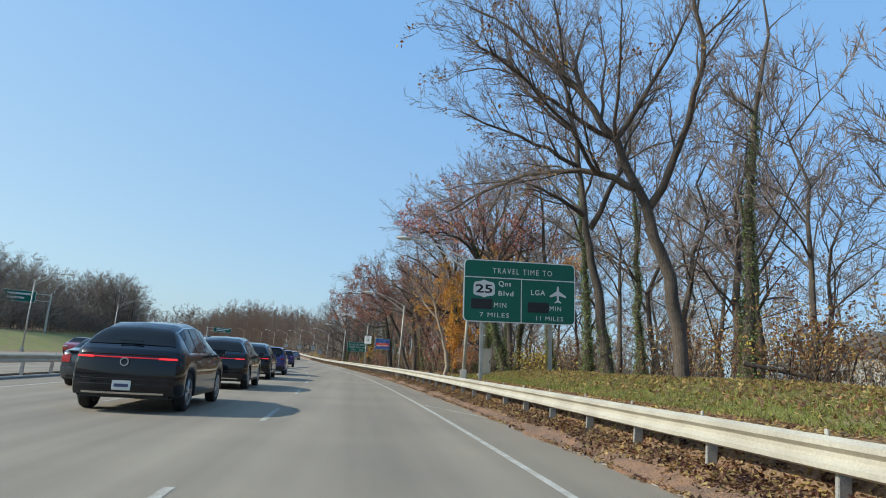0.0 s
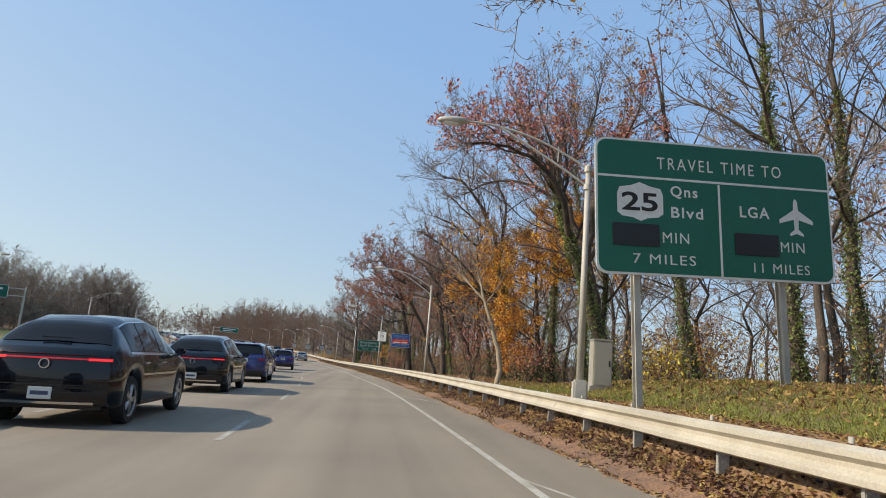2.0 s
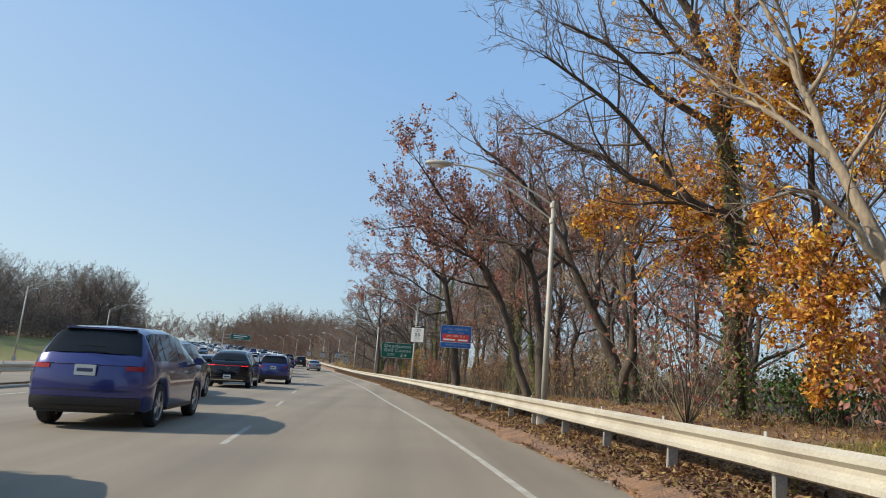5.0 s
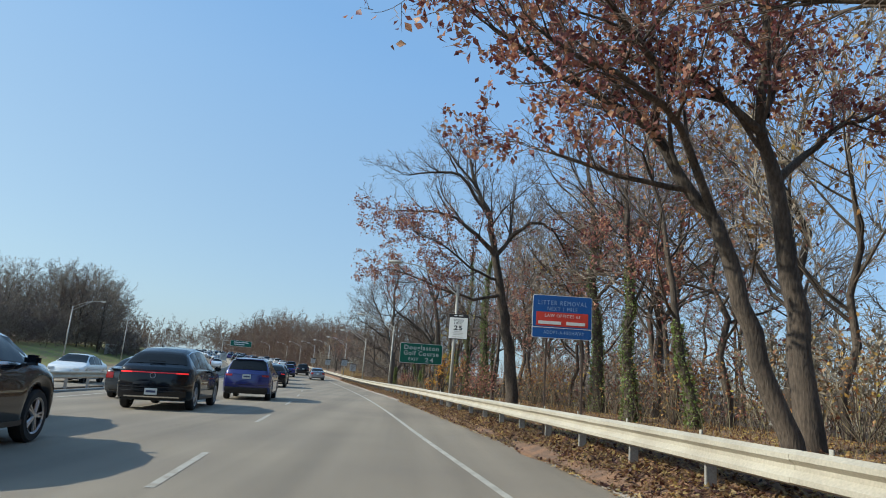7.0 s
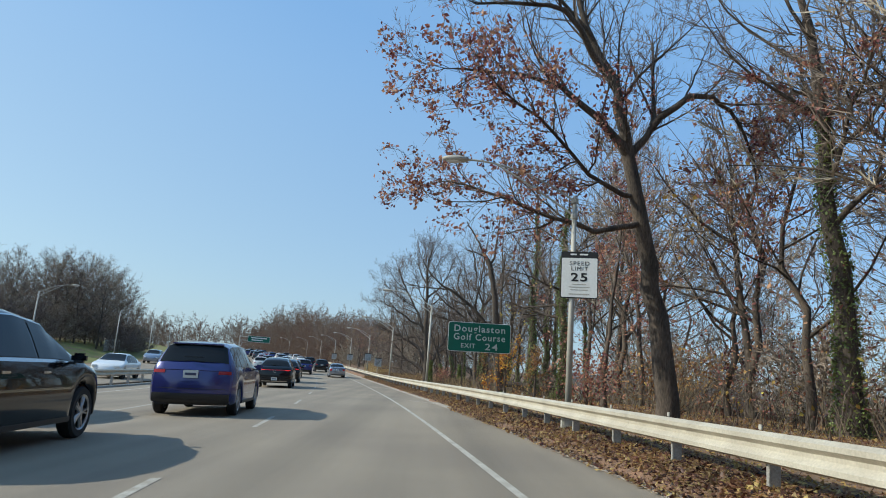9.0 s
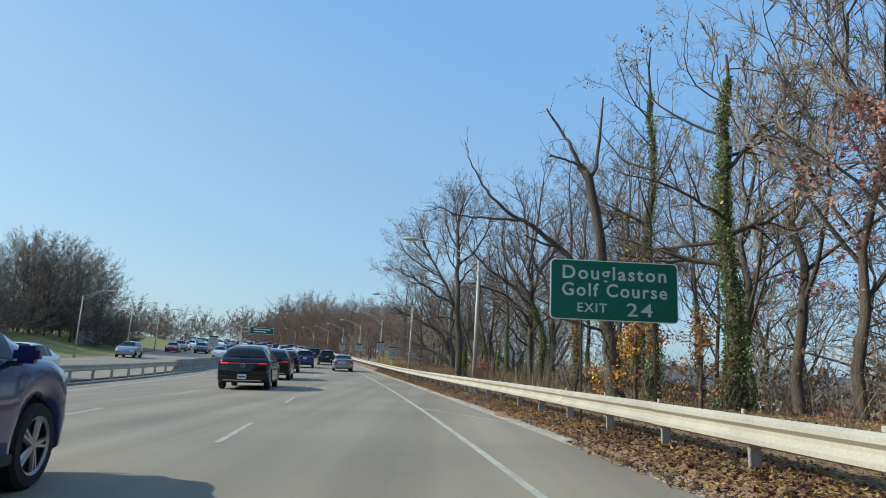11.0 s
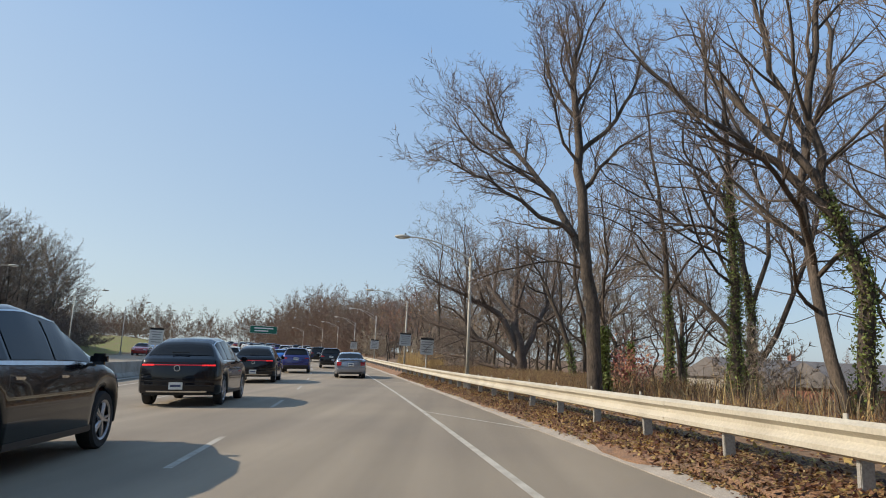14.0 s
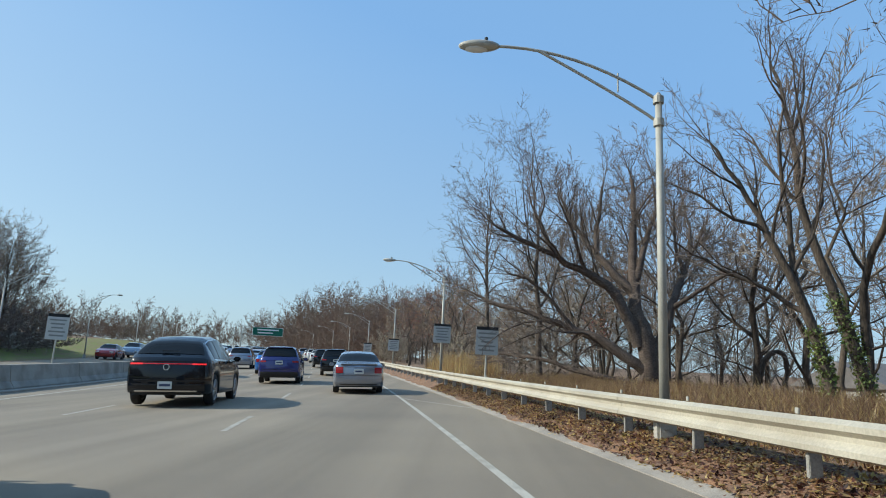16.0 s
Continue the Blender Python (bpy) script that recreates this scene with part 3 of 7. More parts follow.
def tree(name, where, label, height=10, r=0.16, lean=(0, 0), seed=1, limbs=9, subs=6, twigs=6, fine=3, start=0.35, spread=48, droop=0.02,
         bark="bark", leaf=None, leaves=0, leaf_size=0.055, ivy=0.0, limb_len=0.56, spray=1.0, trunk_wander=0.05, top=0.12, turn=0, group="", trunks=1, leaf_from=0.0, leaf_to=2.0, bend=1.15, bias=0.3, guide=(), size=1.0):
    """A bare or nearly bare broadleaf tree. lean: metres by which its top stands off its base in x, y. guide: (x, z) lines of the trunk and its main limbs."""
    r *= 1.15
    rng = random.Random(seed)
    nrng = np.random.default_rng(seed)
    t = thing(name, Matrix.Translation(where) @ pose(0, 0, 0, 0, 0, turn), label, "tree", group)
    main, big, mid, small = [], [], [], []
    if guide:
        lines = []
        for g in guide:
            lines.append(limb_line(rng, lines, size, *g))
        main, big = lines[:1], lines[1:]
        trunks = 0
    A, B = [], []
    tips = []
    for k in range(trunks):
        off = Vector((0, 0, -0.25)) if k == 0 else Vector((rng.uniform(-0.35, 0.35), rng.uniform(-0.35, 0.35), -0.25))
        ln = Vector((lean[0], lean[1], height)) if k == 0 else Vector((lean[0] + rng.uniform(-2, 2), lean[1] + rng.uniform(-2, 2), height * rng.uniform(0.8, 1)))
        n = 14
        pts, rad = [], []
        w = Vector((0, 0, 0))
        for i in range(n + 1):
            u = i / n
            w = w + Vector((rng.gauss(0, trunk_wander), rng.gauss(0, trunk_wander), 0)) * height / n * (1 + u if i else 0)
            pts.append(off + Vector((ln.x * u ** bend, ln.y * u ** bend, ln.z * u)) + w)
            flare = 1 + 0.55 * math.exp(-u * height / 0.35)
            rad.append(r * flare * (1 - (1 - top) * u ** 0.9))
        main.append((pts, rad))
        for i in range(limbs):
            u = start + (0.99 - start) * ((i + rng.random()) / limbs) ** 1.1
            p, rr, d = sample(pts, rad, u)
            dd = (side(rng, d, rng.gauss(spread, 12)) + Vector((-bias, 0, 0))).normalized()
            ll = height * limb_len * (1.08 - 0.62 * u) * rng.uniform(0.6, 1.25)
            big.append(branch(rng, p, dd, ll, rr * rng.uniform(0.34, 0.6), 8, 0.17, 0.05 - droop, 0.15))
    pts0, rad0 = main[0]
    # leaders fork once more before the finer branches
    for pts, rad in [] if guide else list(big):
        if rad[0] > 0.045:
            for k in range(2):
                p, rr, d = sample(pts, rad, rng.uniform(0.25, 0.6))
                L = sum((pts[i + 1] - pts[i]).length for i in range(len(pts) - 1))
                big.append(branch(rng, p, side(rng, d, rng.gauss(34, 8)), L * rng.uniform(0.5, 0.75), rr * 0.7, 8, 0.17, 0.05 - droop, 0.15))
    bearers = [] if guide else list(big)
    for pts, rad in bearers:
        L = sum((pts[i + 1] - pts[i]).length for i in range(len(pts) - 1))
        for i in range(subs):
            u = 0.12 + 0.88 * (i + rng.random()) / subs
            p, rr, d = sample(pts, rad, u)
            mid.append(branch(rng, p, side(rng, d, rng.gauss(42, 13)), L * 0.46 * (1.2 - 0.65 * u) * rng.uniform(0.5, 1.3), max(rr * 0.6, 0.007), 5, 0.26, 0.05 - droop, 0.3))
    for pts, rad in mid:
        L = sum((pts[i + 1] - pts[i]).length for i in range(len(pts) - 1))
        for i in range(twigs):
            u = 0.12 + 0.88 * (i + rng.random()) / twigs
            p, rr, d = sample(pts, rad, u)
            b = branch(rng, p, side(rng, d, rng.gauss(46, 14)), L * 0.42 * (1.15 - 0.5 * u) * rng.uniform(0.5, 1.3), max(rr * 0.6, 0.0052), 3, 0.34, 0.05 - droop, 0.5)
            small.append(b)
            tips.append(b[0][-1])
            tips.append(b[0][1])
            for k in range(fine + 2):
                p2, r2, d2 = sample(b[0], b[1], rng.uniform(0.15, 1))
                e = p2 + (side(rng, d2, rng.gauss(44, 14)) + Vector((0, 0, 0.12))) * L * 0.19 * rng.uniform(0.4, 1.4)
                A.append(tuple(p2))
                B.append(tuple(e))
                if k == 0:
                    tips.append(e)
    boughs = []
    if guide:
        boughs, mid, small, A, B, tips = bough_crown(rng, lines, spray)
    V, F = chains_to_mesh([(12, main)])
    fast_mesh("trunk", V, F, M[bark], t, True)
    for limb in big:
        V, F = chains_to_mesh([(7, [limb])])
        fast_mesh("limb", V, F, M[bark], t, True)
    A, B = np.array(A), np.array(B)
    w = np.cross(B - A, nrng.normal(size=A.shape))
    w *= 0.0058 / (np.linalg.norm(w, axis=1, keepdims=True) + 1e-9)
    V3 = np.stack([A - w, A + w, B], 1).reshape(-1, 3)
    tagged(fast_mesh("fine_twig", V3, np.arange(len(V3)).reshape(-1, 3), M["twig"], t), kind="stuff")
    if boughs:
        V, F = chains_to_mesh([(6, boughs)])
        tagged(fast_mesh("bough", V, F, M[bark], t, True), kind="stuff")
    V, F = chains_to_mesh([(4, mid)])
    V2, F2 = flat_chains(small, nrng)
    tagged(fast_mesh("crown", np.concatenate([V, V2]), np.concatenate([F, F2 + len(V)]), M["twig"], t), kind="stuff")
    if leaf and leaves:
        tp = np.array([tuple(q) for q in tips if leaf_from * height < q.z < leaf_to * height])
        seeds = tp[nrng.integers(0, len(tp), leaves // 5 + 1)]
        c = np.repeat(seeds, 5, axis=0)[:leaves] + nrng.normal(size=(leaves, 3)) * 0.075
        tagged(leaves_mesh("foliage", c, leaf_size, M[leaf], t, nrng), kind="stuff")
    if ivy:
        n = int(3600 * ivy)
        uu = nrng.uniform(0.0, 1.0, n) ** 1.35 * min(1.0, 0.62 * ivy + 0.1)
        cs = []
        for u in uu:
            p, rr, d = sample(pts0, rad0, u * 0.92)
            a = nrng.uniform(0, 2 * np.pi)
            bulge = rr + 0.015 + abs(nrng.normal(0, 0.03 + 0.075 * ivy * max(0.0, noise.noise(Vector((math.cos(a) * 0.8, seed * 3.7, u * 6.5))) + 0.22)))
            cs.append((p.x + math.cos(a) * bulge, p.y + math.sin(a) * bulge, p.z + nrng.normal(0, 0.05)))
        tagged(leaves_mesh("ivy", np.array(cs), 0.038, M["ivy"], t, nrng), kind="stuff")
    return t


def guided_tree(name, where, label, stems_, bark, seed, ivy_n=0):
    """A tree from a few guiding lines of (x, y, z, radius), with thin twigs towards their ends."""
    rng = random.Random(seed)
    nrng = np.random.default_rng(seed)
    t = thing(name, Matrix.Translation(where), label, "tree")
    small = []
    for k, line in enumerate(stems_):
        pts, rad = [], []
        for (x0, y0, z0, r0), (x1, y1, z1, r1) in zip(line, line[1:]):
            for i in range(4):
                f = i / 4
                j = 0.0 if i == 0 else 0.018
                pts.append(Vector((x0 + (x1 - x0) * f + rng.gauss(0, j), y0 + (y1 - y0) * f + rng.gauss(0, j), z0 + (z1 - z0) * f + rng.gauss(0, j))))
                rad.append(r0 + (r1 - r0) * f)
        pts.append(Vector(line[-1][:3]))
        rad.append(line[-1][3])
        V, F = chains_to_mesh([(10, [(pts, rad)])])
        fast_mesh("trunk" if k == 0 else "limb", V, F, M[bark], t, True)
        if k:
            for i in range(7):
                p, rr, d = sample(pts, rad, rng.uniform(0.45, 1.0))
                small.append(branch(rng, p, side(rng, d, rng.gauss(40, 12)), rng.uniform(0.25, 0.9), 0.009, 4, 0.22, 0.03, 0.4))
    V, F = chains_to_mesh([(4, small)])
    tagged(fast_mesh("crown", V, F, M["twig"], t), kind="stuff")
    if ivy_n:
        c = np.array([tuple(sample(pts0, rad0, u)[0]) for pts0, rad0 in [([Vector(q[:3]) for q in stems_[0]], [q[3] for q in stems_[0]])] for u in nrng.uniform(0, 0.5, ivy_n)])
        tagged(leaves_mesh("ivy", c + nrng.normal(size=c.shape) * np.array([0.13, 0.13, 0.1]), 0.05, M["ivy"], t, nrng), kind="stuff")
    return t


def full_crown(seed, height, width, limbs=11, subs=7, per=26, twig=0.014, low=0.3, rough_=0.35, r=0.16):
    """Vertices and faces of a wide bare tree: limbs that fan out into a close haze of twigs. Returns (wood), (twigs), tips."""
    rng = random.Random(seed)
    nrng = np.random.default_rng(seed)
    main = [([Vector((0.05 * i * rng.gauss(0, 1), 0.05 * i * rng.gauss(0, 1), -0.3 + height * 0.8 * i / 5)) for i in range(6)], [r * (1 - 0.17 * i) for i in range(6)])]
    heart = Vector((0, 0, height * (low + 0.12)))
    big, mid, A, B, tips = [], [], [], [], []
    for k in range(limbs):
        el = math.asin(min(0.99, (k + rng.random()) / limbs))
        az = k * 2.4 + rng.uniform(-0.4, 0.4)
        f = 1 - rough_ * rng.random()
        end = heart + Vector((math.cos(az) * math.cos(el) * width * 0.5 * f, math.sin(az) * math.cos(el) * width * 0.5 * f, math.sin(el) * (height * (0.88 - low)) * f))
        p0, rr, d = sample(*main[0], min(0.95, 0.12 + low * 0.6 + 0.5 * k / limbs))
        bow_ = (p0 + end) / 2 + Vector((0, 0, -0.05 * height * (1 - el))) + Vector((rng.gauss(0, 0.25), rng.gauss(0, 0.25), 0))
        line = [p0 * (1 - q) ** 2 + bow_ * 2 * q * (1 - q) + end * q * q for q in (0, 0.25, 0.5, 0.75, 1)]
        rad = [rr * 0.5 * (1 - 0.8 * q / 4) for q in range(5)]
        big.append((line, rad))
        for i in range(subs):
            p, r2, d = sample(line, rad, 0.2 + 0.8 * (i + rng.random()) / subs)
            out = ((p - heart).normalized() * 0.5 + side(rng, d, 50) + Vector((0, 0, 0.2))).normalized()
            mid.append(branch(rng, p, out, width * rng.uniform(0.08, 0.18), 1.0, 3, 0.28, 0.04, 0.4))
    W_ = []
    for pts, rad in mid:
        for a, b in zip(pts, pts[1:]):
            A.append(tuple(a))
            B.append(tuple(b + (b - a) * 0.2))
            W_.append(twig)
        for i in range(per):
            p, rr, d = sample(pts, rad, rng.random() ** 0.8)
            e = p + side(rng, d, rng.gauss(50, 20)) * width * rng.uniform(0.025, 0.075) + Vector((0, 0, 0.03))
            A.append(tuple(p))
            B.append(tuple(e))
            W_.append(twig)
            tips.append(e)
            if i % 2 == 0:
                q = p.lerp(e, rng.uniform(0.3, 0.8))
                A.append(tuple(q))
                B.append(tuple(q + side(rng, (e - p).normalized(), 45) * width * rng.uniform(0.02, 0.05)))
                W_.append(twig * 0.8)
    A, B = np.array(A), np.array(B)
    w = np.cross(B - A, nrng.normal(size=A.shape))
    w *= np.array(W_)[:, None] / (np.linalg.norm(w, axis=1, keepdims=True) + 1e-9)
    V3 = np.stack([A - w, A + w, B], 1).reshape(-1, 3)
    return chains_to_mesh([(5, main), (3, big)]), (V3, np.arange(len(V3)).reshape(-1, 3)), tips

# ---- guard rail along the right, W-beam on posts ----
RAIL_L, RAIL_TOP = 3.80, 0.555
W_PROFILE = [(0.00, 0.00), (-0.055, -0.03), (-0.055, -0.075), (0.0, -0.125), (0.0, -0.165), (-0.055, -0.215), (-0.055, -0.26), (0.0, -0.29)]


def beam(name, s0, s1, lat, top, material, parent, sign=1):
    vs, fs = [], []
    ss = steps(s0, s1, 1.0)
    prof = W_PROFILE + [(x + 0.012, z) for x, z in reversed(W_PROFILE)]
    for s in ss:
        for x, z in prof:
            vs.append(at(s, lat + sign * x, top + z, True))
    k = len(prof)
    for i in range(len(ss) - 1):
        for j in range(k):
            a, b = i * k + j, i * k + (j + 1) % k
            fs.append((a, b, b + k, a + k))
    fs += [tuple(range(k - 1, -1, -1)), tuple(range((len(ss) - 1) * k, len(ss) * k))]
    return obj(name, vs, fs, material, parent)


def guard_rail(s0, s1, lat, top, label, sign=1, pitch=1.9, sections=4.0):
    rail = thing("guard_rail", Matrix(), label, "guard rail", kind="structure")
    a = s0
    while a < s1:
        beam("rail_section", a, min(a + sections + 0.06, s1), lat - (0.004 if int(a / sections) % 2 else 0), top + 0.008 * math.sin(a * 1.7), M["rail"], rail, sign)
        a += sections
    bm = box(bmesh.new(), 0, 0, (top - 0.02) / 2 - 0.15, 0.12, 0.05, top + 0.28, 0.006)
    me = part("post", bm, M["post"], rail)
    bm = box(bmesh.new(), 0, 0, 0, 0.016, 0.05, 0.05, 0.004)
    bolt = part("reflector", bm, M["pole"], rail)
    s = s0 + 0.4
    first = True
    while s < s1:
        o = me if first else new("post", me.data)
        r = bolt if first else new("reflector", bolt.data)
        o.parent = rail
        r.parent = rail
        o.matrix_basis = Matrix.Translation(at(s, lat + sign * 0.075, 0, True)) @ pose(0, 0, 0, random.uniform(-2, 2), random.uniform(-2, 2), heading(s))
        r.matrix_basis = Matrix.Translation(at(s + 0.1, lat + sign * 0.02, top + 0.024, True)) @ pose(0, 0, 0, 0, 0, heading(s))
        first = False
        s += pitch * random.uniform(0.96, 1.04)
    return rail


guard_rail(-14, 190, RAIL_L, RAIL_TOP, "pale weathered steel W-beam guard rail on short posts")
guard_rail(-10, 113.6, -11.2, 0.72, "dull steel W-beam guard rail along the grassy median", sign=-1, pitch=2.6, sections=6.0)


def barrier(s0, s1):
    """Concrete median barrier of separate lengths."""
    prof = [(-0.30, 0), (-0.30, 0.08), (-0.17, 0.28), (-0.10, 0.82), (0.10, 0.82), (0.17, 0.28), (0.30, 0.08), (0.30, 0)]
    bar = thing("median_barrier", Matrix(), "stained grey concrete median barrier", "barrier", kind="structure")
    s = s0
    while s < s1:
        vs, fs = [], []
        n = len(prof)
        for q in (s, s + 3.0, s + 5.96):
            for x, z in prof:
                vs.append(at(q, -11.2 + x, z, True))
        for i in range(2):
            for j in range(n - 1):
                a = i * n + j
                fs.append((a, a + 1, a + 1 + n, a + n))
        fs += [tuple(range(n)), tuple(range(3 * n - 1, 2 * n - 1, -1))]
        obj("barrier_block", vs, fs, M["concrete"], bar)
        s += 6.0


barrier(113, 330)

# ---- street lamps ----


def street_lamp(s, lat, label="tall galvanised street lamp with a truss arm over the road", reach=2.3, height=4.9, flip=1, up=0.0):
    base = at(s, lat, up)
    lamp = thing("street_lamp", Matrix.Translation(base) @ pose(0, 0, 0, 0, 0, heading(s) - (10 if flip > 0 else 0)), label, "street lamp", "street lamps along the parkway")
    bm = box(bmesh.new(), 0, 0, 0.05, 0.24, 0.24, 0.60, 0.03)
    part("base", bm, M["pole"], lamp)
    bm = tube(bmesh.new(), (0, 0, 0.2), (0, 0, height), 0.066, 0.045, 16)
    part("pole", bm, M["pole"], lamp, smoothed=True)
    part("cap", tube(bmesh.new(), (0, 0, height), (0, 0, height + 0.06), 0.06, 0.02, 12), M["pole"], lamp)
    for z in (height - 0.05, height - 0.38):
        part("clamp", tube(bmesh.new(), (0, 0, z - 0.05), (0, 0, z + 0.05), 0.075, 0.075, 12), M["pole"], lamp)
    n = 10
    for k, (z0, up_) in enumerate(((height - 0.05, 0.77), (height - 0.38, 0.9))):
        end = 1.0 if k == 0 else 0.72
        pts = []
        for i in range(n + 1):
            u = end * i / n
            zz = z0 + up_ * (1 - (1 - u) ** 2) if k == 0 else z0 + (height - 0.05 + 0.77 * (1 - (1 - end) ** 2) - z0) * (u / end) ** 0.92
            pts.append((-flip * reach * u, 0, zz))
        V, F = chains_to_mesh([(8, [(pts, [0.022] * (n + 1))])])
        fast_mesh("arm", V, F, M["pole"], lamp, True)
    part("strut", tube(bmesh.new(), (-flip * reach * 0.24, 0, height + 0.06), (-flip * reach * 0.24, 0, height + 0.34), 0.012, 0.012, 6), M["pole"], lamp)
    bm = bmesh.new()
    bmesh.ops.create_uvsphere(bm, u_segments=14, v_segments=8, radius=1.0, matrix=Matrix.Translation((-flip * (reach + 0.2), 0, height + 0.72)) @ Matrix.Diagonal((0.30, 0.13, 0.075, 1)))
    head = part("lamp_head", bm, M["pole"], lamp, smoothed=True)
    bm = bmesh.new()
    bmesh.ops.create_uvsphere(bm, u_segments=12, v_segments=6, radius=1.0, matrix=Matrix.Translation((-flip * (reach + 0.23), 0, height + 0.68)) @ Matrix.Diagonal((0.19, 0.10, 0.05, 1)))
    part("lens", bm, M["lamp_lens"], head, smoothed=True)
    bm = tube(bmesh.new(), (-flip * (reach + 0.1), 0, height + 0.77), (-flip * (reach + 0.1), 0, height + 0.85), 0.03, 0.025, 8)
    part("photocell", bm, M["trim_black"], head)
    return lamp


for s_ in (21.4, 41.5, 65.4, 88.4, 109.1, 129.6, 151.0, 172.5, 194.0, 216.0, 246.0):
    street_lamp(s_, 4.0, height=4.92 - ground(s_, 4.0) + rise(s_) - (0.3 if s_ < 30 else 0), up=0.3 if s_ < 30 else 0)
for s_ in (56, 84, 108, 132, 152, 172, 195, 220, 248):
    street_lamp(s_, -23.6, "grey street lamp leaning over the oncoming lanes", flip=-1, height=5.6)

# ---- signs ----


def text_mesh(body, size, material, parent, x, y, z, width=None, name="letter", align="CENTER", bold=0.0, space=1.18):
    """Lettering that faces -y, its baseline centre at x, z."""
    cu = bpy.data.curves.new(name, "FONT")
    cu.body, cu.size, cu.align_x, cu.extrude, cu.offset, cu.resolution_u = body, size, align, 0.0012, bold, 3
    cu.space_character = space
    tmp = new("tmp", cu)
    dg = bpy.context.evaluated_depsgraph_get()
    me = bpy.data.meshes.new_from_object(tmp.evaluated_get(dg))
    bpy.data.objects.remove(tmp)
    co = np.empty(len(me.vertices) * 3)
    me.vertices.foreach_get("co", co)
    co = co.reshape(-1, 3)
    w = co[:, 0].max() - co[:, 0].min()
    if width:
        co[:, 0] *= width / w
    faces = [tuple(p.vertices) for p in me.polygons]
    home = list(range(len(co)))

    def root(i):
        while home[i] != i:
            home[i] = home[home[i]]
            i = home[i]
        return i

    for f in faces:
        for i in f[1:]:
            home[root(i)] = root(f[0])
    glyphs = {}
    for f in faces:
        glyphs.setdefault(root(f[0]), []).append(f)
    for fs in glyphs.values():                       # every letter is a piece of its own
        used = sorted({i for f in fs for i in f})
        to = {i: k for k, i in enumerate(used)}
        g = obj("letter", [tuple(co[i]) for i in used], [tuple(to[i] for i in f) for f in fs], material, parent)
        g.matrix_basis = pose(x, y, z, 90, 0, 0)
    bpy.data.meshes.remove(me)


def plate(w, h, r, t, material, parent, name="panel", y=0.0, z=0.0, x=0.0, label=""):
    """A rounded rectangle of thickness t facing -y, centred on x, z."""
    bm = bmesh.new()
    pts = []
    for cx, cz, a0 in ((w / 2 - r, h / 2 - r, 0), (-w / 2 + r, h / 2 - r, 90), (-w / 2 + r, -h / 2 + r, 180), (w / 2 - r, -h / 2 + r, 270)):
        for k in range(6):
            a = radians(a0 + 18 * k)
            pts.append((x + cx + r * math.cos(a), y, z + cz + r * math.sin(a)))
    f = bm.faces.new([bm.verts.new(p) for p in pts])
    if f.normal.y > 0:
        f.normal_flip()
    g = bmesh.ops.extrude_face_region(bm, geom=[f])
    for v in [v for v in g["geom"] if isinstance(v, bmesh.types.BMVert)]:
        v.co.y += t
    bmesh.ops.recalc_face_normals(bm, faces=bm.faces)
    return part(name, bm, material, parent, label)


def bars(parent, material, rows, y, name="lettering"):
    """Lines of unreadable writing: rows of x, z, width, height."""
    for x, z, w, h in rows:
        part(name, box(bmesh.new(), x, y, z, w, 0.003, h), material, parent)


def i_post(parent, x, y, z0, z1, material, w=0.10, d=0.13):
    bm = bmesh.new()
    a, b, e, g = w / 2, d / 2, 0.006, d / 2 - 0.014
    outline = [(-a, -b), (a, -b), (a, -g), (e, -g), (e, g), (a, g), (a, b), (-a, b), (-a, g), (-e, g), (-e, -g), (-a, -g)]
    lo = [bm.verts.new((x + u, y + v, z0)) for u, v in outline]
    hi = [bm.verts.new((x + u, y + v, z1)) for u, v in outline]
    for i in range(12):
        bm.faces.new((lo[i], lo[(i + 1) % 12], hi[(i + 1) % 12], hi[i]))
    bm.faces.new(hi)
    p = part("post", bm, material, parent)
    bm = bmesh.new()
    box(bm, x, y, z0 + 0.04, w + 0.12, d + 0.1, 0.03, 0.006)
    part("base_plate", bm, material, p)
    return p


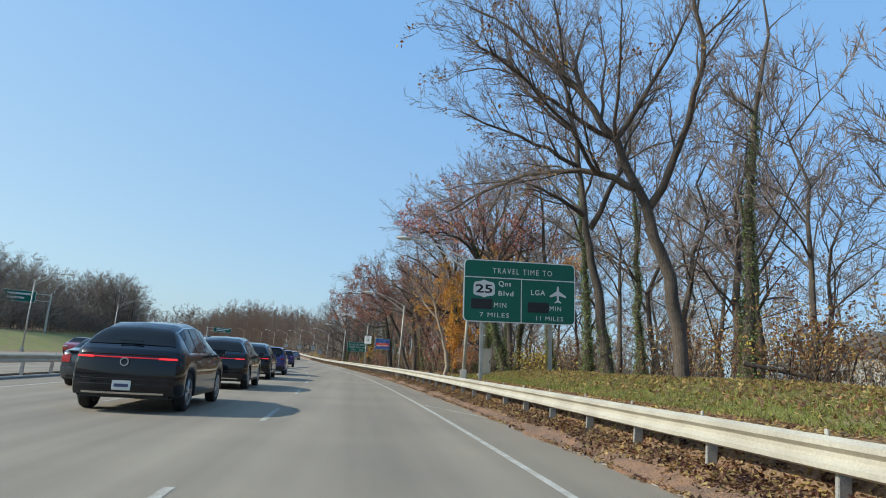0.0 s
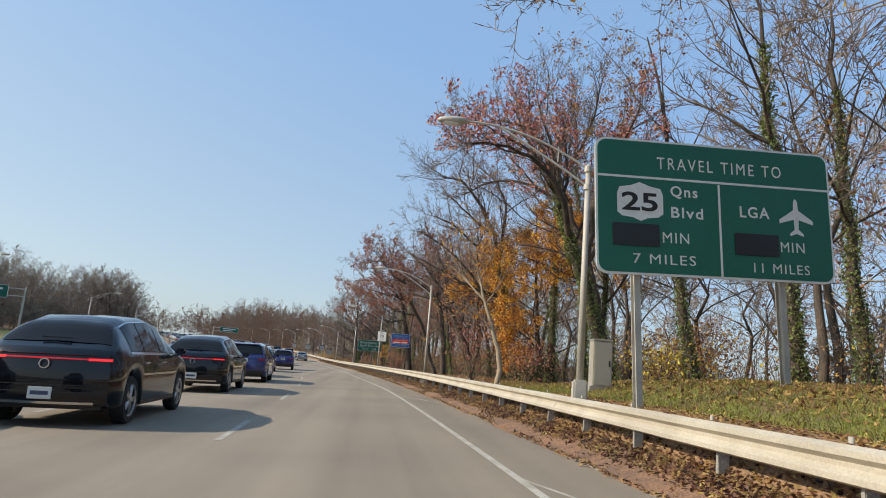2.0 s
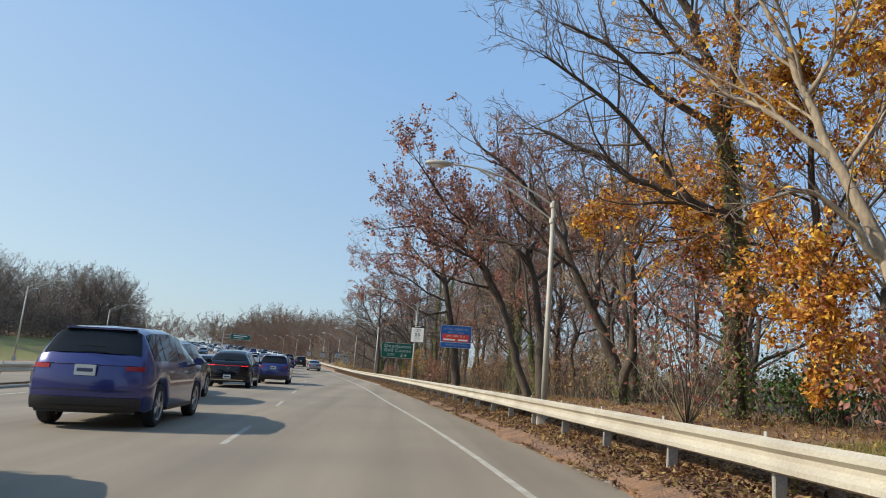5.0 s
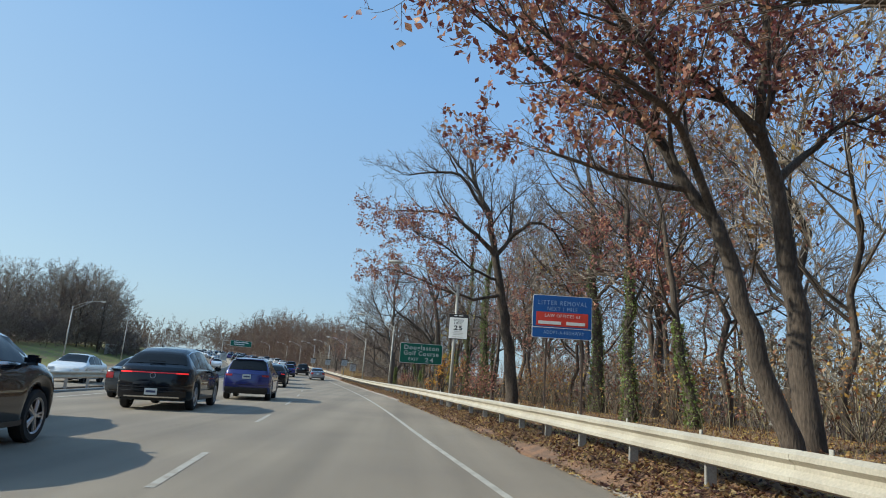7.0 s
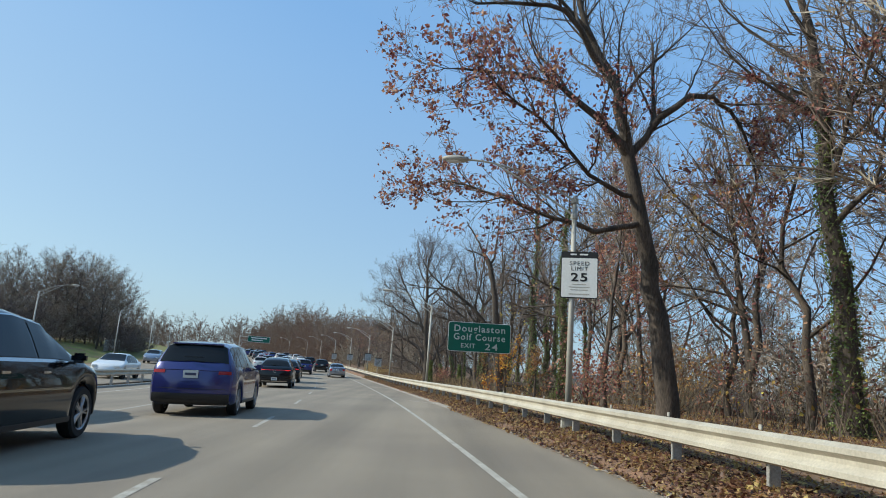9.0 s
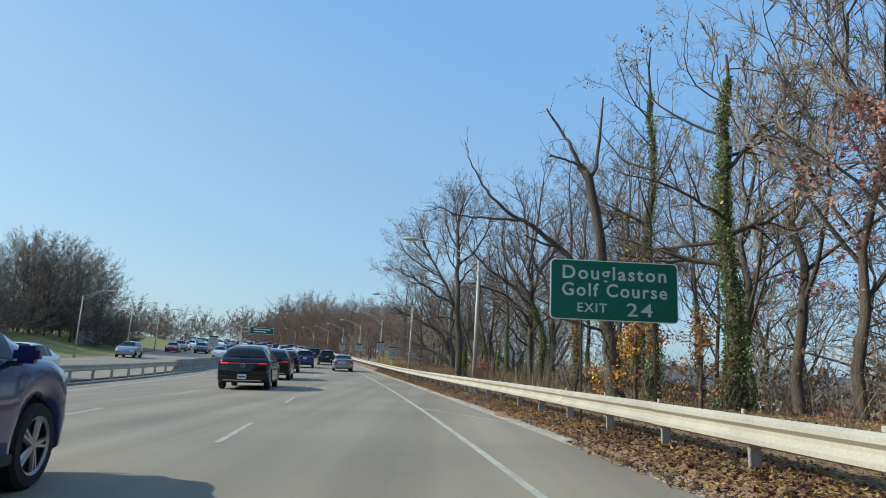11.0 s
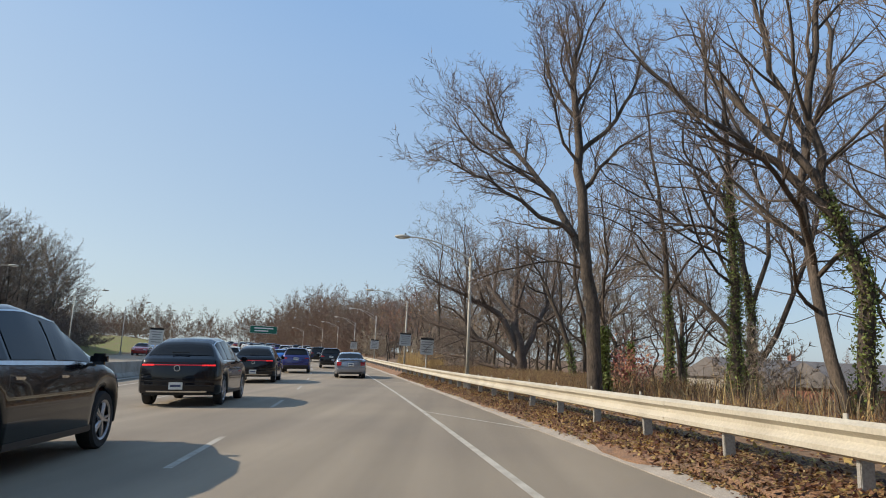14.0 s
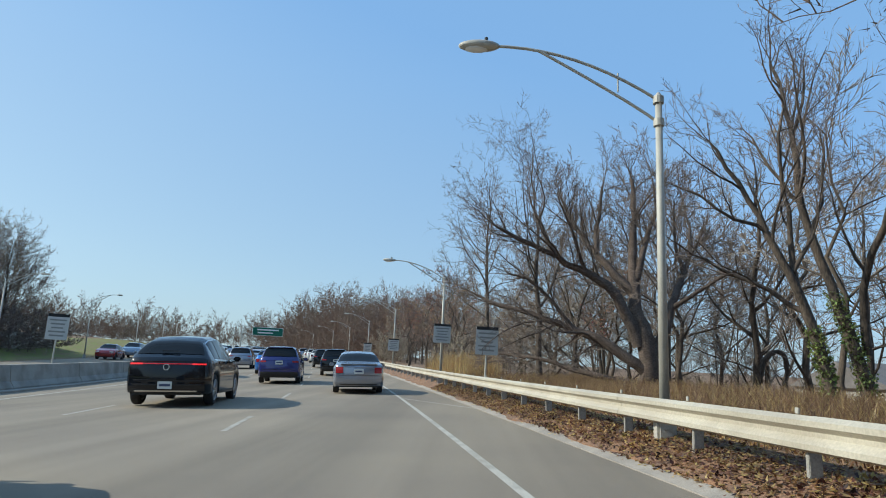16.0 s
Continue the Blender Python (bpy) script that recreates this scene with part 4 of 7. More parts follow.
def travel_sign():
    s, l = 19.42, 5.45
    p = at(s, l, 0)
    base = p.z
    sg = thing("travel_time_sign", Matrix.Translation(p) @ pose(0, 0, 0, 0, -3.0, 3.2) @ Matrix.Scale(0.945, 4), "large green travel time sign on two steel posts", "road sign")
    w, h, zc = 4.05, 2.16, (3.795 - base) / 0.945
    plate(w, h, 0.17, 0.03, M["sign_back"], sg, "backing", 0.012, zc)
    plate(w, h, 0.17, 0.012, M["sign_white"], sg, "border", -0.004, zc)
    plate(w - 0.07, h - 0.07, 0.15, 0.012, M["sign_green"], sg, "panel", -0.010, zc)
    W, F = M["sign_white"], -0.013
    ztop = zc + h / 2
    part("divider", box(bmesh.new(), 0, F, ztop - 0.62, w - 0.07, 0.004, 0.035), W, sg)
    part("divider", box(bmesh.new(), 0.04, F, zc - 0.31, 0.035, 0.004, h - 0.69), W, sg)
    text_mesh("TRAVEL TIME TO", 0.275, W, sg, 0.08, F, ztop - 0.46, 2.16, bold=0.0, space=1.3)
    # route shield
    bm = bmesh.new()
    pts = [(-0.38, 0.12), (-0.34, 0.22), (-0.16, 0.25), (0, 0.31), (0.16, 0.25), (0.34, 0.22), (0.38, 0.12), (0.38, -0.18), (0.30, -0.24), (0.12, -0.26), (0, -0.31), (-0.12, -0.26), (-0.30, -0.24), (-0.38, -0.18)]
    fv = [bm.verts.new((x - 1.30, F - 0.002, z + zc + 0.07)) for x, z in pts]
    bm.faces.new(fv)
    bmesh.ops.recalc_face_normals(bm, faces=bm.faces)
    part("route_shield", bm, W, sg, "white route shield")
    text_mesh("25", 0.40, M["ink"], sg, -1.30, F - 0.005, zc - 0.07, 0.60, bold=0.008, space=1.0)
    text_mesh("Qns", 0.24, W, sg, -0.56, F, zc + 0.19, 0.46, bold=0.004)
    text_mesh("Blvd", 0.24, W, sg, -0.52, F, zc - 0.15, 0.54, bold=0.004)
    text_mesh("MIN", 0.24, W, sg, -0.72, F, zc - 0.56, 0.44, bold=0.0)
    text_mesh("7 MILES", 0.22, W, sg, -0.92, F, zc - 0.90, 1.04, bold=0.0)
    plate(0.76, 0.35, 0.02, 0.03, M["display"], sg, "display", -0.03, zc - 0.46, -1.38, "dark electronic display")
    plate(0.76, 0.35, 0.02, 0.03, M["display"], sg, "display", -0.03, zc - 0.51, 0.66, "dark electronic display")
    text_mesh("LGA", 0.25, W, sg, 0.64, F, zc - 0.07, 0.52, bold=0.004)
    text_mesh("MIN", 0.24, W, sg, 1.29, F, zc - 0.60, 0.42, bold=0.0)
    text_mesh("11 MILES", 0.22, W, sg, 1.06, F, zc - 0.95, 0.98, bold=0.0)
    # aeroplane seen from above, nose up
    bm = bmesh.new()
    half = [(0, 0.31), (0.035, 0.26), (0.045, 0.12), (0.30, -0.05), (0.30, -0.11), (0.045, -0.04), (0.035, -0.20), (0.12, -0.27), (0.12, -0.31), (0, -0.27)]
    fv = [bm.verts.new((x + 1.38, F - 0.002, z + zc - 0.02)) for x, z in half + [(-x, z) for x, z in reversed(half[1:-1])]]
    bm.faces.new(fv)
    bmesh.ops.recalc_face_normals(bm, faces=bm.faces)
    part("aeroplane_symbol", bm, W, sg, "white aeroplane symbol")
    i_post(sg, -1.33, 0.16, at(19.6, 4.05).z - base - 0.05, zc + 0.9, M["pole"])
    i_post(sg, 1.15, 0.16, at(19.6, 6.4).z - base - 0.05, zc + 0.9, M["pole"])


travel_sign()


def litter_sign():
    s, l = 53.24, 4.11
    p = at(s, l, 0)
    sg = thing("litter_sign", Matrix.Translation(p) @ pose(0, 0, 0, 0, -0.8, -4.0) @ Matrix.Scale(1.025, 4), "blue highway adoption sign with a red panel on brown posts", "road sign")
    w, h, zc = 1.15, 0.83, (2.645 - p.z) / 1.025
    plate(w, h, 0.035, 0.02, M["sign_back"], sg, "backing", 0.010, zc)
    plate(w, h, 0.035, 0.008, M["sign_white"], sg, "border", 0.0, zc)
    plate(w - 0.02, h - 0.02, 0.03, 0.008, M["sign_blue"], sg, "panel", -0.004, zc)
    W, F = M["sign_white"], -0.007
    FD = M["sign_faded"]
    text_mesh("LITTER REMOVAL", 0.125, FD, sg, 0.0, F, zc + 0.225, 0.94, space=1.3)
    text_mesh("NEXT 1 MILE", 0.105, FD, sg, 0.0, F, zc + 0.115, 0.58)
    plate(1.0, 0.27, 0.01, 0.006, M["sign_red"], sg, "sponsor_panel", -0.008, zc - 0.05, 0, "red sponsor panel")
    text_mesh("LAW OFFICES of", 0.085, W, sg, 0.0, -0.012, zc - 0.01, 0.68)
    bars(sg, W, [(-0.24, zc - 0.12, 0.44, 0.06), (0.26, zc - 0.12, 0.36, 0.06)], -0.012)
    part("divider", box(bmesh.new(), 0, F, zc - 0.215, 1.13, 0.004, 0.012), W, sg)
    text_mesh("ADOPT-A-HIGHWAY", 0.095, FD, sg, 0.04, F, zc - 0.335, 0.78)
    for x in (-0.28, 0.42):
        i_post(sg, x, 0.08, -0.05, zc + 0.36, M["brown_post"], 0.032, 0.04)


litter_sign()


def exit_sign():
    s, l = 77.0, 4.43
    p = at(s, l, 0)
    sg = thing("exit_sign", Matrix.Translation(p) @ pose(0, 0, 0, 0, -1.0, 2.5) @ Matrix.Diagonal((1.04, 1, 0.99, 1)), "green exit sign with white lettering on dark posts", "road sign")
    w, h, zc = 2.26, 1.10, (2.69 - p.z) / 0.99
    plate(w, h, 0.08, 0.025, M["sign_back"], sg, "backing", 0.010, zc)
    plate(w, h, 0.08, 0.010, M["sign_white"], sg, "border", 0.0, zc)
    plate(w - 0.035, h - 0.035, 0.07, 0.010, M["sign_green"], sg, "panel", -0.005, zc)
    W, F = M["sign_dim"], -0.008
    text_mesh("Douglaston", 0.345, W, sg, 0.0, F, zc + 0.20, 1.84, bold=0.006)
    text_mesh("Golf Course", 0.335, W, sg, 0.0, F, zc - 0.11, 1.86, bold=0.006)
    text_mesh("EXIT", 0.23, W, sg, -0.40, F, zc - 0.40, 0.52, bold=0.004)
    text_mesh("24", 0.34, W, sg, 0.44, F, zc - 0.45, 0.46, bold=0.003)
    for x in (-0.56, 0.74):
        i_post(sg, x, 0.10, -0.15, zc + 0.45, M["brown_post"], 0.032, 0.04)


exit_sign()


def speed_sign():
    s, l = 65.28, 4.13
    p = at(s, l, 0)
    sg = thing("speed_limit_sign", Matrix.Translation(p) @ pose(0, 0, 0, 0, -0.5, -12.0) @ Matrix.Scale(1.01, 4), "white speed limit sign with a black header on a lamp pole", "road sign")
    w, h, zc = 0.72, 0.93, (3.33 - p.z) / 1.01
    plate(w, h, 0.03, 0.02, M["ink"], sg, "backing", 0.006, zc)
    plate(w - 0.03, h - 0.15, 0.02, 0.008, M["sign_white"], sg, "panel", 0.0, zc - 0.055)
    bars(sg, M["sign_white"], [(-0.12, zc + 0.41, 0.12, 0.03), (0.08, zc + 0.41, 0.16, 0.03)], 0.003)
    K, F = M["ink"], -0.003
    text_mesh("SPEED", 0.115, K, sg, 0, F, zc + 0.19, 0.38)
    text_mesh("LIMIT", 0.115, K, sg, 0, F, zc + 0.085, 0.32)
    text_mesh("25", 0.23, K, sg, 0, F, zc - 0.125, 0.32, bold=0.006)
    bars(sg, M["pole"], [(0, zc - 0.19, 0.26, 0.014), (0, zc - 0.245, 0.40, 0.014), (0, zc - 0.30, 0.34, 0.014), (0, zc - 0.385, 0.40, 0.018)], F)
    for z in (zc + 0.25, zc - 0.25):
        part("bracket", box(bmesh.new(), 0.02, 0.075, z, 0.06, 0.12, 0.05), M["pole"], sg)


speed_sign()


def notice_sign(s, l, zc, w, h, label, face=0, post=True):
    p = at(s, l, 0)
    sg = thing("notice_sign", Matrix.Translation(p) @ pose(0, 0, 0, 0, 1, heading(s) + face), label, "road sign", "white notice signs")
    z = zc - p.z
    plate(w, h, 0.03, 0.02, M["sign_back"], sg, "backing", 0.010, z)
    plate(w, h, 0.03, 0.008, M["sign_dull"], sg, "panel", 0.0, z)
    part("header", box(bmesh.new(), 0, -0.001, z + h * 0.44, w * 0.98, 0.006, h * 0.12), M["ink"], sg, "black header strip")
    rows = [(0, z + h * 0.26 - k * h * 0.15, w * (0.78 - 0.12 * (k % 3)), h * 0.06) for k in range(5)]
    bars(sg, M["sign_grey"], rows, -0.002)
    if post:
        part("post", tube(bmesh.new(), (0, 0.05, -0.1), (0, 0.05, z + h * 0.4), 0.035, 0.03, 8), M["pole"], sg)


notice_sign(121.5, 4.2, 2.22, 0.71, 0.88, "white notice sign with grey lettering on a post", -5)
notice_sign(129.4, 3.93, 2.85, 0.74, 0.82, "white notice sign fixed to a lamp pole", -5, False)
notice_sign(150.8, 3.93, 3.1, 0.8, 0.9, "small white notice sign fixed to a lamp pole", -5, False)
notice_sign(172.3, 3.93, 3.5, 0.85, 1.0, "distant white notice sign fixed to a lamp pole", -5, False)
notice_sign(128.6, -11.3, 2.3, 0.8, 1.0, "white notice sign standing on the median barrier", 0)


def gantry_sign(s, l, zc, w, h, label, reach):
    p = at(s, l, 0)
    sg = thing("gantry_sign", Matrix.Translation(p) @ pose(0, 0, 0, 0, 0, heading(s)), label, "road sign")
    z = zc - p.z
    plate(w, h, 0.08, 0.03, M["sign_white"], sg, "border", 0.0, z, reach)
    plate(w - 0.1, h - 0.1, 0.07, 0.02, M["sign_green"], sg, "panel", -0.006, z, reach)
    bars(sg, M["sign_white"], [(reach, z + h * 0.2, w * 0.7, h * 0.16), (reach - w * 0.08, z - h * 0.16, w * 0.5, h * 0.16)], -0.010)
    part("mast", tube(bmesh.new(), (0, 0.3, -0.2), (0, 0.3, z + h * 0.5), 0.16, 0.11, 12), M["pole"], sg)
    bm = bmesh.new()
    for dz in (-h * 0.3, h * 0.3):
        tube(bm, (0, 0.3, z + dz), (reach + math.copysign(w * 0.5, reach), 0.15, z + dz), 0.07, 0.06, 8)
    part("arm", bm, M["pole"], sg)


gantry_sign(226, -11.2, 7.2, 5.4, 1.5, "distant green overhead sign above the lanes", 4.6)
gantry_sign(106, -36.8, 6.3, 4.3, 1.6, "green overhead sign on an arm beyond the oncoming lanes", -4.0)


def cabinet():
    s, l = 23.9, 5.35
    p = at(s, l, 0)
    c = thing("traffic_cabinet", Matrix.Translation(p) @ pose(0, 0, 0, 0, 0, heading(s) - 8), "beige metal traffic cabinet on the grass behind the rail", "cabinet")
    part("body", box(bmesh.new(), 0, 0, 0.50, 0.40, 0.42, 1.04, 0.015), M["cabinet"], c)
    part("roof", box(bmesh.new(), 0, 0, 1.03, 0.42, 0.44, 0.04, 0.012), M["cabinet"], c)
    d = part("door", box(bmesh.new(), 0, -0.215, 0.54, 0.36, 0.02, 0.88, 0.006), M["cabinet"], c)
    part("handle", box(bmesh.new(), 0.13, -0.235, 0.55, 0.03, 0.03, 0.12, 0.006), M["trim_black"], d)
    part("plinth", box(bmesh.new(), 0, 0, 0.0, 0.54, 0.50, 0.16, 0.01), M["concrete"], c)


cabinet()

# ---- cars ----
STYLES = {
    # length, width, wheel radius, rear and front axle, roofline (y, z), belt line, glass: side pieces, rear window, windscreen
    "coupe_suv": dict(L=4.86, W=1.94, R=0.37, ax=(-1.45, 1.55), belt=1.08, low=0.26, roof=0.68,
                      top=[(-2.43, 1.05), (-2.39, 1.13), (-2.24, 1.20), (-1.72, 1.55), (-1.25, 1.67), (-0.3, 1.73), (0.5, 1.66), (1.25, 1.20), (1.55, 1.08), (2.15, 0.96), (2.38, 0.80), (2.43, 0.62)],
                      sides=[(-1.55, -0.95), (-0.88, 0.02), (0.08, 1.02)], rear=(-2.19, -1.52), front=(0.55, 1.35)),
    "suv": dict(L=4.62, W=1.88, R=0.36, ax=(-1.35, 1.40), belt=1.06, low=0.25, roof=0.71,
                top=[(-2.31, 1.02), (-2.27, 1.15), (-2.12, 1.34), (-1.90, 1.60), (-1.4, 1.67), (-0.3, 1.70), (0.45, 1.64), (1.15, 1.24), (1.40, 1.12), (2.05, 1.00), (2.27, 0.84), (2.31, 0.64)],
                sides=[(-1.78, -1.15), (-1.08, -0.12), (-0.06, 0.92)], rear=(-2.23, -1.90), front=(0.5, 1.25)),
    "sedan": dict(L=4.55, W=1.77, R=0.31, ax=(-1.30, 1.38), belt=0.92, low=0.20, roof=0.70,
                  top=[(-2.275, 0.90), (-2.22, 0.99), (-1.85, 1.04), (-1.62, 1.08), (-1.05, 1.38), (-0.55, 1.47), (0.0, 1.49), (0.42, 1.45), (1.10, 1.08), (1.30, 0.98), (2.0, 0.84), (2.22, 0.72), (2.275, 0.55)],
                  sides=[(-1.12, -0.78), (-0.72, 0.08), (0.14, 0.90)], rear=(-1.58, -1.02), front=(0.46, 1.15)),
    "hatch": dict(L=4.30, W=1.78, R=0.32, ax=(-1.25, 1.30), belt=0.95, low=0.20, roof=0.72,
                  top=[(-2.15, 0.95), (-2.11, 1.05), (-1.95, 1.18), (-1.60, 1.43), (-1.0, 1.50), (-0.2, 1.52), (0.35, 1.47), (1.05, 1.08), (1.25, 1.00), (1.85, 0.90), (2.10, 0.76), (2.15, 0.58)],
                  sides=[(-1.45, -0.90), (-0.82, 0.05), (0.11, 0.88)], rear=(-1.92, -1.56), front=(0.40, 1.10)),
}


PLATE = {"coupe_suv": 0.56, "suv": 0.10, "sedan": 0.16, "hatch": 0.20}


def lerp_list(pts, y):
    if y <= pts[0][0]:
        return pts[0][1]
    for (a, za), (b, zb) in zip(pts, pts[1:]):
        if y <= b:
            t = (y - a) / (b - a)
            t = t * t * (3 - 2 * t) * 0.35 + t * 0.65
            return za + (zb - za) * t
    return pts[-1][1]


def bow(st, x, y, z):
    """How far a point near either end lies back from the flat end: the ends are rounded in plan and in side view."""
    L, hw = st["L"], st["W"] / 2
    kr = max(0.0, 1 - (y + L / 2) / 0.7) ** 2
    kf = max(0.0, 1 - (L / 2 - y) / 0.8) ** 2
    u = min(1.0, abs(x) / hw)
    up = max(0.0, z - 0.62)
    dn = max(0.0, 0.50 - z)
    return kr * (0.22 * u ** 3 + 0.30 * up ** 2 + 1.6 * dn ** 2) - kf * (0.34 * u ** 2.2 + 0.35 * max(0.0, z - 0.5) ** 2 + 0.9 * dn ** 2)


def end_patch(name, st, x0, x1, z0, z1, material, parent, out=0.012, label="", deep=0.04, nx=6, nz=2):
    """A thick plate that follows the curved tail."""
    vs, fs = [], []
    for d in (-out, deep):
        for i in range(nz + 1):
            for j in range(nx + 1):
                x, z = x0 + (x1 - x0) * j / nx, z0 + (z1 - z0) * i / nz
                y = -st["L"] / 2
                vs.append((x, y + bow(st, x, y, z) + d, z))
    n, k = nx + 1, (nx + 1) * (nz + 1)
    for i in range(nz):
        for j in range(nx):
            a = i * n + j
            fs += [(a, a + 1, a + 1 + n, a + n), (k + a + n, k + a + 1 + n, k + a + 1, k + a)]
    for i in range(nz):
        fs += [(i * n, (i + 1) * n, (i + 1) * n + k, i * n + k), ((i + 1) * n + nx, i * n + nx, i * n + nx + k, (i + 1) * n + nx + k)]
    for j in range(nx):
        fs += [(j + 1, j, j + k, j + 1 + k), (nz * n + j, nz * n + j + 1, nz * n + j + 1 + k, nz * n + j + k)]
    return obj(name, vs, fs, material, parent, label)


def car_section(st, y):
    """Half cross-section, from the sill to the middle of the roof."""
    L, W = st["L"], st["W"]
    e = min(y + L / 2, L / 2 - y)
    w = W / 2 * (0.88 + 0.12 * min(1, e / 0.35) ** 0.5)
    top = lerp_list(st["top"], y)
    belt = min(st["belt"], top - 0.03)
    zb = st["low"] + 0.06 * max(0, 1 - e / 0.4)
    for a in st["ax"]:
        d = abs(y - a)
        q = st["R"] + 0.055
        if d < q:
            zb = max(zb, st["R"] + math.sqrt(q * q - d * d) * 0.98)
    k = min(1.0, max(0.0, (top - belt) / 0.5))
    wr = w * (0.93 * (1 - k) + st["roof"] * k)
    zb1 = min(zb + 0.06, belt - 0.05)
    return [(w * 0.90, zb), (w * 0.985, zb1), (w * 1.0, zb1 + (belt - zb1) * 0.35), (w * 0.995, zb1 + (belt - zb1) * 0.72), (w * 0.955, belt),
            (w * 0.955 + (wr - w * 0.955) * 0.55, belt + (top - belt) * 0.50), (wr, top - 0.075 * k - 0.012), (wr * 0.80, top - 0.018 * k - 0.004), (0.0, top)]


def car_point(st, y, v, sgn=1, out=0.0):
    sec = car_section(st, y)
    i = min(int(v), len(sec) - 2)
    f = v - i
    x = sec[i][0] * (1 - f) + sec[i + 1][0] * f
    z = sec[i][1] * (1 - f) + sec[i + 1][1] * f
    nx, nz = sec[i + 1][1] - sec[i][1], sec[i][0] - sec[i + 1][0]
    m = math.hypot(nx, nz) or 1
    return Vector((sgn * (x + out * nx / m), y + bow(st, x, y, z), z + out * nz / m))


def patch(name, st, y0, y1, v0, v1, material, parent, out=0.007, sgn=1, ny=8, nv=4, both=False, skew=0.0):
    vs, fs = [], []
    cols = []
    if both:
        cols = [(1, v0 + (8 - v0) * j / nv) for j in range(nv + 1)] + [(-1, 8 - (8 - v0) * j / nv) for j in range(1, nv + 1)]
    else:
        cols = [(sgn, v0 + (v1 - v0) * j / nv) for j in range(nv + 1)]
    for i in range(ny + 1):
        for s_, v in cols:
            y = y0 + (y1 - y0) * i / ny
            if both:                                    # lift along the slope's own normal
                dz = lerp_list(st["top"], y + 0.03) - lerp_list(st["top"], y - 0.03)
                n = Vector((0, -dz, 0.06)).normalized()
                vs.append(car_point(st, y, min(v, 7.999), s_) + n * out)
            else:
                vs.append(car_point(st, y + skew * (v - v0), v, s_, out))
    k = len(cols)
    for i in range(ny):
        for j in range(k - 1):
            fs.append((i * k + j, i * k + j + 1, (i + 1) * k + j + 1, (i + 1) * k + j))
    return obj(name, vs, fs, material, parent, smoothed=True)


def car(style, colour, label, group="", lit=False, plain=False):
    st = STYLES[style]
    L, W, R = st["L"], st["W"], st["R"]
    c = thing("car", Matrix.Translation((0, 0, -40)), label, "car", group)
    ys = sorted(set([-L / 2 + 0.0001, L / 2 - 0.0001, -L / 2 + 0.04, L / 2 - 0.04] + steps(-L / 2 + 0.08, L / 2 - 0.08, 0.24 if plain else 0.075)))
    vs, fs = [], []
    for y in ys:
        sec = car_section(st, y)
        ring = [(x, y, z) for x, z in sec] + [(-x, y, z) for x, z in reversed(sec[:-1])]
        vs += [(x, yy + bow(st, x, yy, z), z) for x, yy, z in ring]
    k = 17
    for i in range(len(ys) - 1):
        for j in range(k - 1):
            a = i * k + j
            fs.append((a, a + 1, a + 1 + k, a + k))
    for end, y in ((0, ys[0]), (1, ys[-1])):          # closed, rounded ends
        base = len(vs)
        sec = car_section(st, y)
        for x, z in sec:
            for j in range(9):
                q = x * (1 - 2 * j / 8)
                vs.append((q, y + bow(st, q, y, z), z))
        for i in range(len(sec) - 1):
            for j in range(8):
                a = base + i * 9 + j
                f = (a, a + 9, a + 10, a + 1)
                fs.append(f if end else f[::-1])
    body = obj("body", vs, fs, P[colour], c, smoothed=True)
    part("underbody", box(bmesh.new(), 0, 0, st["low"] + 0.12, W * 0.80, L * 0.92, 0.24), M["trim_black"], c)
    for a, b in st["sides"]:
        for sg in (1, -1):
            patch("side_window", st, a, b, 4.16, 5.95, M["glass"], c, sgn=sg, ny=3 if plain else 8, nv=2 if plain else 4)
    patch("rear_window", st, *st["rear"], 6.1 if style != "coupe_suv" else 6.3, 8, M["glass"], c, both=True, ny=6, nv=5)
    patch("windscreen", st, *st["front"], 6.35, 8, M["glass"], c, both=True, ny=6, nv=5)
    yr, yf = -L / 2, L / 2
    w = W / 2 * 0.90
    zt = st["top"][0][1]
    # lamps, plate, trim
    tail = M["brake"] if lit else M["tail"]
    for sg in (1, -1):
        if style == "coupe_suv":
            end_patch("tail_lamp", st, sg * 0.56, sg * (w - 0.015), zt - 0.088, zt - 0.052, tail, c, label="red tail lamp")
        elif style == "suv":
            end_patch("tail_lamp", st, sg * (w - 0.27), sg * (w - 0.01), zt - 0.09, zt - 0.02, tail, c, label="red tail lamp")
        else:
            end_patch("tail_lamp", st, sg * (w - 0.26), sg * (w - 0.01), zt - 0.22, zt - 0.02, tail, c, label="red tail lamp")
        part("head_lamp", box(bmesh.new(), sg * (w - 0.20), yf - 0.24, 0.70, 0.34, 0.26, 0.12, 0.04), M["lamp_lens"], c, "clear head lamp")
        if plain:
            continue
        mir = part("wing_mirror", box(bmesh.new(), sg * (W / 2 + 0.09), st["sides"][-1][1] - 0.10, st["belt"] + 0.07, 0.20, 0.12, 0.14, 0.035), P[colour], c)
        part("mirror_arm", box(bmesh.new(), sg * (W / 2 - 0.01), st["sides"][-1][1] - 0.08, st["belt"] + 0.0, 0.10, 0.05, 0.04), M["trim_black"], mir)
        for y in (-0.62, 0.40):
            part("door_handle", box(bmesh.new(), sg * (W / 2 * 0.985), y - 0.15, st["belt"] - 0.13, 0.03, 0.20, 0.03, 0.008), M["chrome"], c)
        part("sill_trim", box(bmesh.new(), sg * (W / 2 - 0.045), 0.08, st["low"] + 0.05, 0.07, st["ax"][1] - st["ax"][0] - 2 * R - 0.14, 0.09, 0.015), M["trim_black"], c)
